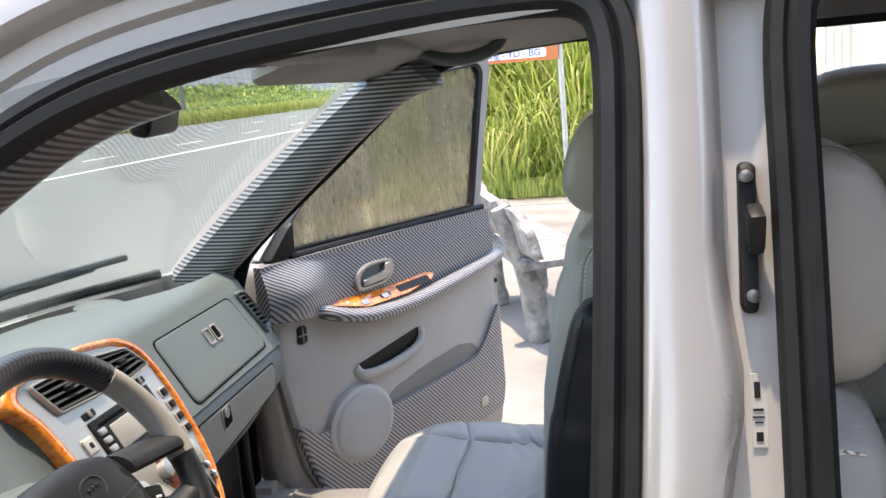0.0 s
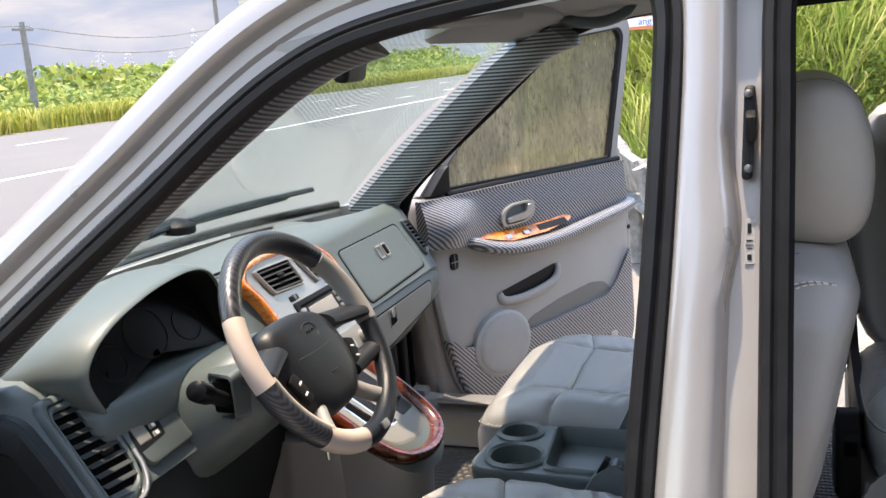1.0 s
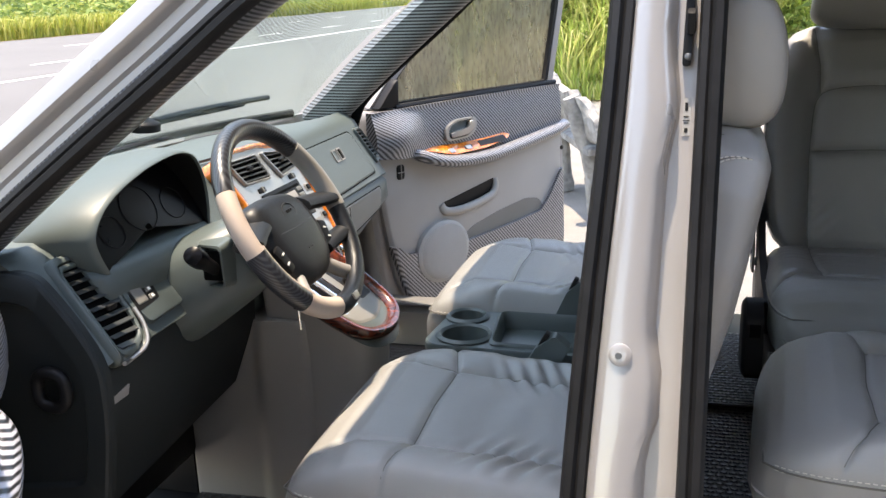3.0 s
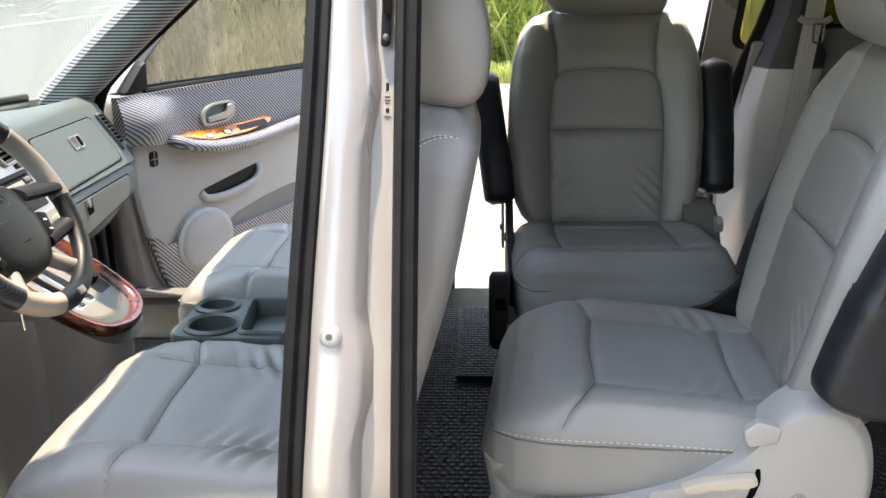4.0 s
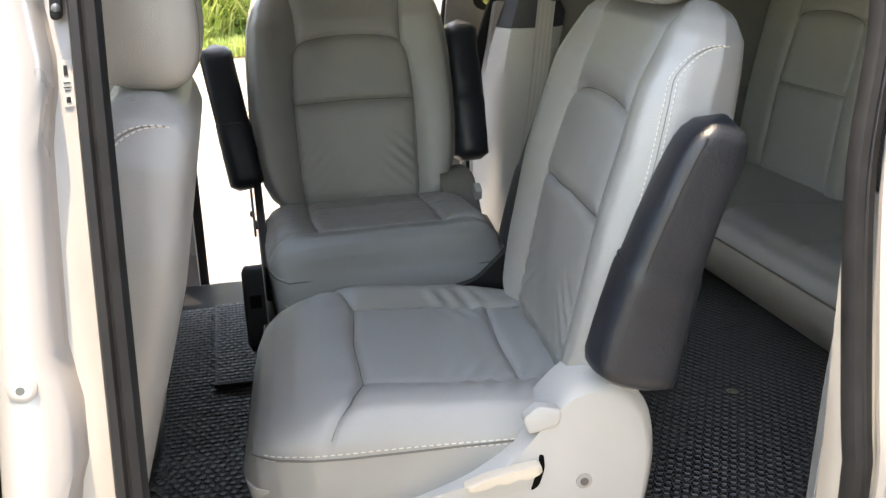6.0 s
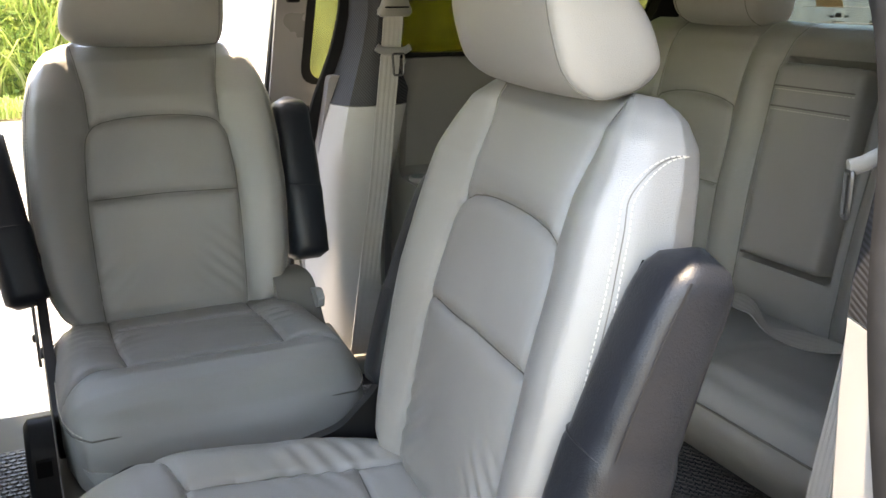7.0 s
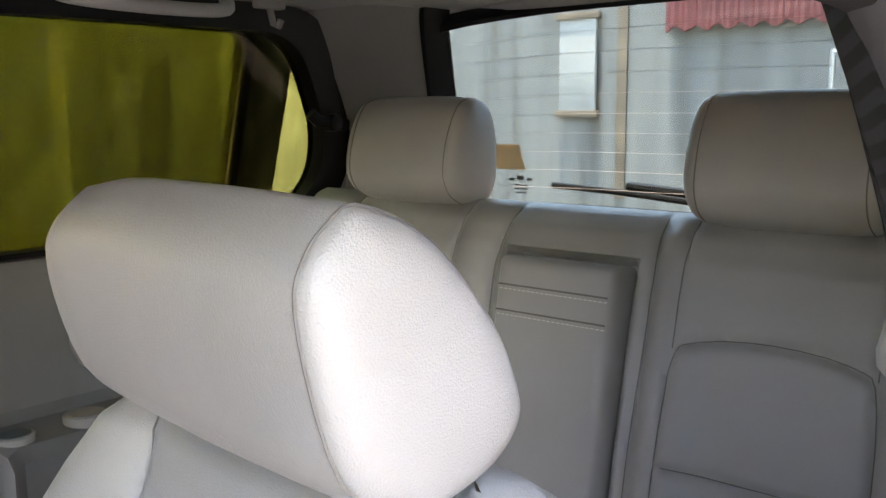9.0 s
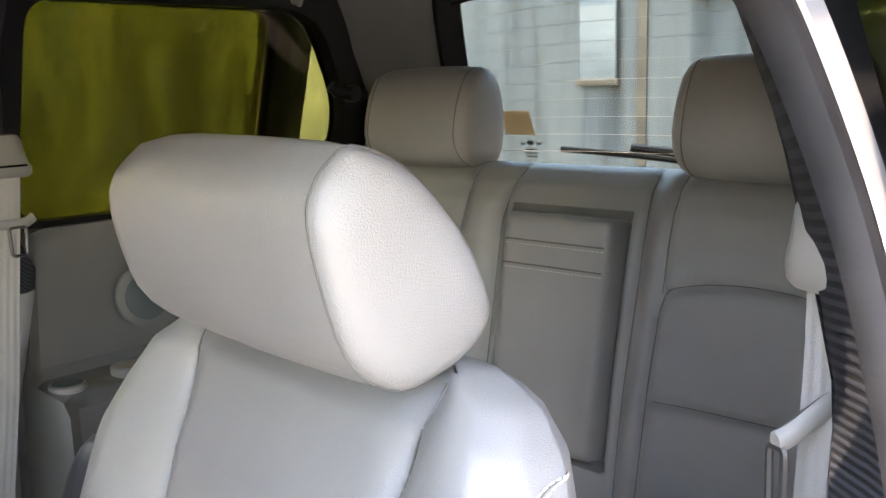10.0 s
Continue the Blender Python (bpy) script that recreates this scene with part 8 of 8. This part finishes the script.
for x, y, h in ((-200, 297, 20.5), (-200, 309, 15), (-200, 244, 13), (-200, 258, 12), (-200, 282, 12), (-200, 350, 13)):
    t = thing("pylon", (x, y, 0), "hazy lattice power pylon on the horizon", "pylon", "power pylons")
    bm = bmesh.new()
    for a, b in ((-1, -1), (-1, 1), (1, -1), (1, 1)):
        tube(bm, [(x + a * 1.6, y + b * 1.6, 0), (x + a * 0.4, y + b * 0.4, h * 0.6), (x, y, h)], 0.14, 4)
    k = 0
    while k < 7:
        z0, z1 = h * k / 8, h * (k + 1) / 8
        r0, r1 = 1.6 - 1.5 * k / 8, 1.6 - 1.5 * (k + 1) / 8
        tube(bm, [(x, y - r0, z0), (x, y + r1, z1)], 0.08, 4)
        tube(bm, [(x, y + r0, z0), (x, y - r1, z1)], 0.08, 4)
        k += 1
    part("mast", bm, TOWER, t)
    for f, l in ((0.72, 2.4), (0.84, 2.0), (0.94, 1.5)):
        bm = bmesh.new()
        tube(bm, [(x, y - l, h * f), (x, y, h * f + 0.3), (x, y + l, h * f)], 0.12, 4)
        part("arm", bm, TOWER, t)

# ---- faux-wood concrete bench ----
bench = thing("garden_bench", (-0.4, 5.2, 0.0), "weathered pale concrete bench shaped like rough timber", "bench")


def rough_slab(outline, place, w0, w1, name, amp=0.012):
    bm = bmesh.new()
    o = round_poly(outline, 0.03, 4)
    c = sum(o, Vector((0, 0))) / len(o)
    L = []
    for w, k in ((w0, 0.93), (w0 + 0.012 * (1 if w1 > w0 else -1), 1.0), (w1 - 0.012 * (1 if w1 > w0 else -1), 1.0), (w1, 0.93)):
        L.append([place(*(c + (p - c) * k), w) + Vector((noise.noise((p[0] * 9, p[1] * 9, w)), noise.noise((p[0] * 9, 3, p[1] * 9)), noise.noise((7, p[0] * 9, p[1] * 9)))) * amp for p in o])
    rings(bm, L)
    return part(name, bm, STONE, bench, sharp=50)


# it faces +x; the back stands on the road side
rough_slab([(4.50, 0.52), (4.53, 0.64), (4.62, 0.70), (4.72, 0.78), (4.84, 0.72), (4.98, 0.78), (5.15, 0.75), (5.40, 0.80), (5.60, 0.84), (5.78, 0.90), (5.9, 0.80), (5.88, 0.56), (5.5, 0.52), (5.1, 0.56), (4.75, 0.50)], lambda y, z, w: Vector((-0.56 - 0.22 * (z - 0.5) + w, y, z)), -0.035, 0.035, "backrest", 0.025)
rough_slab([(-0.62, 4.62), (-0.12, 4.68), (-0.16, 5.9), (-0.60, 5.95)], lambda x, y, w: Vector((x, y, 0.42 + w)), 0.0, 0.06, "seat")
for y in (4.80, 5.72):
    for pts, r, name in (([(-0.50, y, 0.0), (-0.52, y, 0.2), (-0.56, y, 0.42), (-0.63, y, 0.60), (-0.68, y, 0.76)], 0.062, "rear_post"), ([(-0.24, y, 0.0), (-0.22, y, 0.2), (-0.20, y, 0.43)], 0.07, "leg")):
        bm = bmesh.new()
        P = curve_through(pts, 14)
        tube(bm, P, lambda f: r * (1.1 - 0.25 * f), 12)
        for v in bm.verts:
            v.co += Vector((noise.noise(v.co * 14), noise.noise(v.co * 14 + Vector((5, 0, 0))), 0)) * 0.022
        part(name, bm, STONE, bench)

bench.matrix_basis = Matrix.Translation((-0.44, 4.96, 0)) @ pose(0, 0, 0, 0, 0, 21) @ Matrix.Translation((0.5, -4.80, 0)) @ bench.matrix_basis

# ---- road sign ----
SIGN = mat("orange_sign_paint", (0.62, 0.20, 0.08), 0.5, var=0.06, vscale=3)
sg = thing("sign_board", (-0.5, 10.5, 0.0), "orange sign board with a white strip on a grey pole", "sign")
bm = bmesh.new()
tube(bm, [(-0.50, 10.5, 0.0), (-0.51, 10.5, 1.2), (-0.53, 10.5, 3.0)], 0.032, 10)
part("pole", bm, GALV, sg)
bm = bmesh.new()
box(bm, (-1.62, 10.45, 2.10), (2.18, 0.03, 1.0), 0.004)
b = part("board", bm, SIGN, sg)
bm = bmesh.new()
plate(bm, round_poly([(-2.4, 1.635), (-0.66, 1.635), (-0.66, 1.735), (-2.4, 1.735)], 0.03), lambda x, z, w: Vector((x, 10.433 - w, z)), 0, 0.003)
s = part("strip", bm, WHITE, b, "white strip")
txt = bpy.data.curves.new("lettering", "FONT")
txt.body, txt.size, txt.align_x, txt.align_y, txt.extrude = "ang - YD - BG", 0.105, "RIGHT", "CENTER", 0.001
txt.materials.append(BLUE_PRINT)
lt = new("lettering", txt)
lt.parent = s
lt.matrix_basis = pose(-0.72, 10.4285, 1.685, 90, 0, 0)
for i in range(4):
    bm = bmesh.new()
    box(bm, (-1.62 - i * 0.16, 10.428, 1.685), (0.11, 0.004, 0.055), 0.0)
    part("print_bar", bm, BLUE_PRINT, s)
for i in range(6):
    bm = bmesh.new()
    box(bm, (-0.80 - i * 0.26, 10.43, 1.87), (0.19, 0.006, 0.12), 0.0)
    part("print_bar", bm, WHITE, b)

# ---- buildings round the yard ----
def streaked(name, dark, mid_, light):
    """Rain-stained sheet: stains drawn out downwards."""
    m, nt, b = nodes_of(name)
    n = texture(nt, "ShaderNodeTexNoise", 3.2, 7, stretch=(1, 1.6, 0.16))
    n.inputs["Distortion"].default_value = 0.4
    r = ramp(nt, n.outputs[0], [(0.30, rgba(dark)), (0.46, rgba(mid_)), (0.68, rgba(light))])
    nt.links.new(r.outputs[0], b.inputs["Base Color"])
    b.inputs["Roughness"].default_value = 0.75
    return m



CORR = streaked("grey_stained_sheet", (0.10, 0.095, 0.085), (0.165, 0.172, 0.168), (0.21, 0.218, 0.21))
RUST = mat("rusty_streak", (0.17, 0.135, 0.10), 0.85, var=0.3, vscale=5)
REDSHEET = mat("red_roof_sheet", (0.17, 0.045, 0.045), 0.6, var=0.25, vscale=3)
CREAMW = mat("cream_corrugated_sheet", (0.72, 0.70, 0.63), 0.6, var=0.1, vscale=2)
MOSSY = streaked("mossy_concrete_wall", (0.34, 0.33, 0.26), (0.63, 0.62, 0.54), (0.73, 0.72, 0.65))


def corrugated(name, a, b, z0, z1, m, label, pitch=0.09, depth=0.018, category="wall", top=None):
    """A ribbed sheet wall from a to b in the plan."""
    A, B = Vector((*a, 0)), Vector((*b, 0))
    d = (B - A)
    n = int(d.length / pitch * 4)
    nrm = Vector((-d.y, d.x, 0)).normalized()
    bm = bmesh.new()
    L = []
    for i in range(n + 1):
        p = A + d * (i / n) + nrm * depth * (0, 1, 1, 0)[i % 4]
        L.append([p + Vector((0, 0, z0)), p + Vector((0, 0, z1)), p + nrm * 0.03 + Vector((0, 0, z1)), p + nrm * 0.03 + Vector((0, 0, z0))])
    rings(bm, L)
    return tagged(part(name, bm, m, sharp=20), label, category, kind="structure")


corrugated("wall_rear", (6.7, -5.0), (6.7, 8.2), -0.02, 2.95, CORR, "grey corrugated sheet wall behind the van", 0.25, 0.02)
corrugated("wall_side_sheet", (1.72, 8.0), (2.02, 8.0), -0.02, 3.4, CREAMW, "cream corrugated sheet wall", 0.06, 0.012)
bm = bmesh.new()
box(bm, (4.7, 8.15, 1.6), (4.2, 0.2, 3.3), 0.01)
# raised colour stands in for sunlight on walls behind the tinted panes
SUNLIT_LOOK = streaked("sunlit_look_plaster", (0.62, 0.60, 0.50), (0.80, 0.79, 0.70), (0.86, 0.85, 0.78))
tagged(part("wall_side", bm, SUNLIT_LOOK), "plaster wall beside the yard, coloured bright as if sunlit", "wall", kind="structure")
corrugated("wall_return", (2.0, 6.2), (2.0, 8.0), -0.02, 3.2, CREAMW, "cream corrugated return wall", 0.06, 0.012)
bm = bmesh.new()
box(bm, (3.27, 5.0, 1.0), (0.94, 0.16, 2.05), 0.01)
tagged(part("wall_yard", bm, MOSSY), "mossy stained concrete yard wall", "wall", kind="structure")
# split off the yard wall only to carry that brightened colour
bm = bmesh.new()
box(bm, (4.39, 5.003, 1.0), (1.3, 0.17, 2.05), 0.01)
tagged(part("wall_yard_end", bm, SUNLIT_LOOK), "end of the yard wall, coloured bright as if sunlit", "wall", kind="structure")
# unseen wall, added to cut the sky light reaching the near side
bm = bmesh.new()
box(bm, (3.9, -3.4, 3.48), (8.2, 0.2, 7.0), 0.01)
tagged(part("wall_sky_block", bm, mat("sky_block_brown", (0.30, 0.272, 0.255), 0.9, var=0.2, vscale=1.5, bump=0.4, bscale=40, dist=0.01)), "plain rose-brown unseen wall added to block sky light", "wall", kind="structure")
pn = thing("wall_panel", (6.66, 4.3, 1.7), "white repair panel on the sheet wall", "panel")
bm = bmesh.new()
box(bm, (6.63, 4.35, 1.80), (0.03, 0.32, 0.70), 0.004)
part("sheet", bm, mat("dull_white_sheet", (0.34, 0.35, 0.34), 0.6), pn)
for c, s in (((6.625, 4.35, 2.17), (0.05, 0.38, 0.05)), ((6.625, 4.35, 1.435), (0.05, 0.38, 0.05))):
    bm = bmesh.new()
    box(bm, c, s, 0.006)
    part("batten", bm, RUST, pn)
aw = thing("red_awning", (6.5, 2.6, 2.1), "rust-red ribbed sheet hanging on the wall", "awning")
bm = bmesh.new()
L = []
for i in range(81):
    y = 1.6 + 2.0 * i / 80
    o = 0.02 * (0, 1, 1, 0)[i % 4]
    L.append([Vector((6.60 - o, y, 2.02 + 0.02 * math.sin(i))), Vector((6.60 - o, y, 2.9)), Vector((6.58 - o, y, 2.9)), Vector((6.58 - o, y, 2.02 + 0.02 * math.sin(i)))])
rings(bm, L)
part("sheet", bm, REDSHEET, aw)
for y, w, z0, z1 in ((3.98, 0.08, 0.8, 3.0), (2.2, 0.25, 1.7, 2.02), (5.1, 0.05, 1.2, 3.0)):
    bm = bmesh.new()
    box(bm, (6.655, y, (z0 + z1) / 2), (0.008, w, z1 - z0), 0.0)
    tagged(part("rust_streak", bm, RUST), "brown rust streak down the sheet wall", "stain")
rl = thing("pipe_rail", (6.3, 2.0, 1.0), "pale pipe rail before the sheet wall", "rail")
for y in (2.35, 1.95):
    bm = bmesh.new()
    tube(bm, [(6.3, y, -0.006), (6.3, y, 1.82)], 0.018, 8)
    part("post", bm, GALV, rl)
bm = bmesh.new()
tube(bm, [(6.3, 2.35, 1.8), (6.3, 0.5, 1.8)], 0.018, 8)
part("bar", bm, GALV, rl)
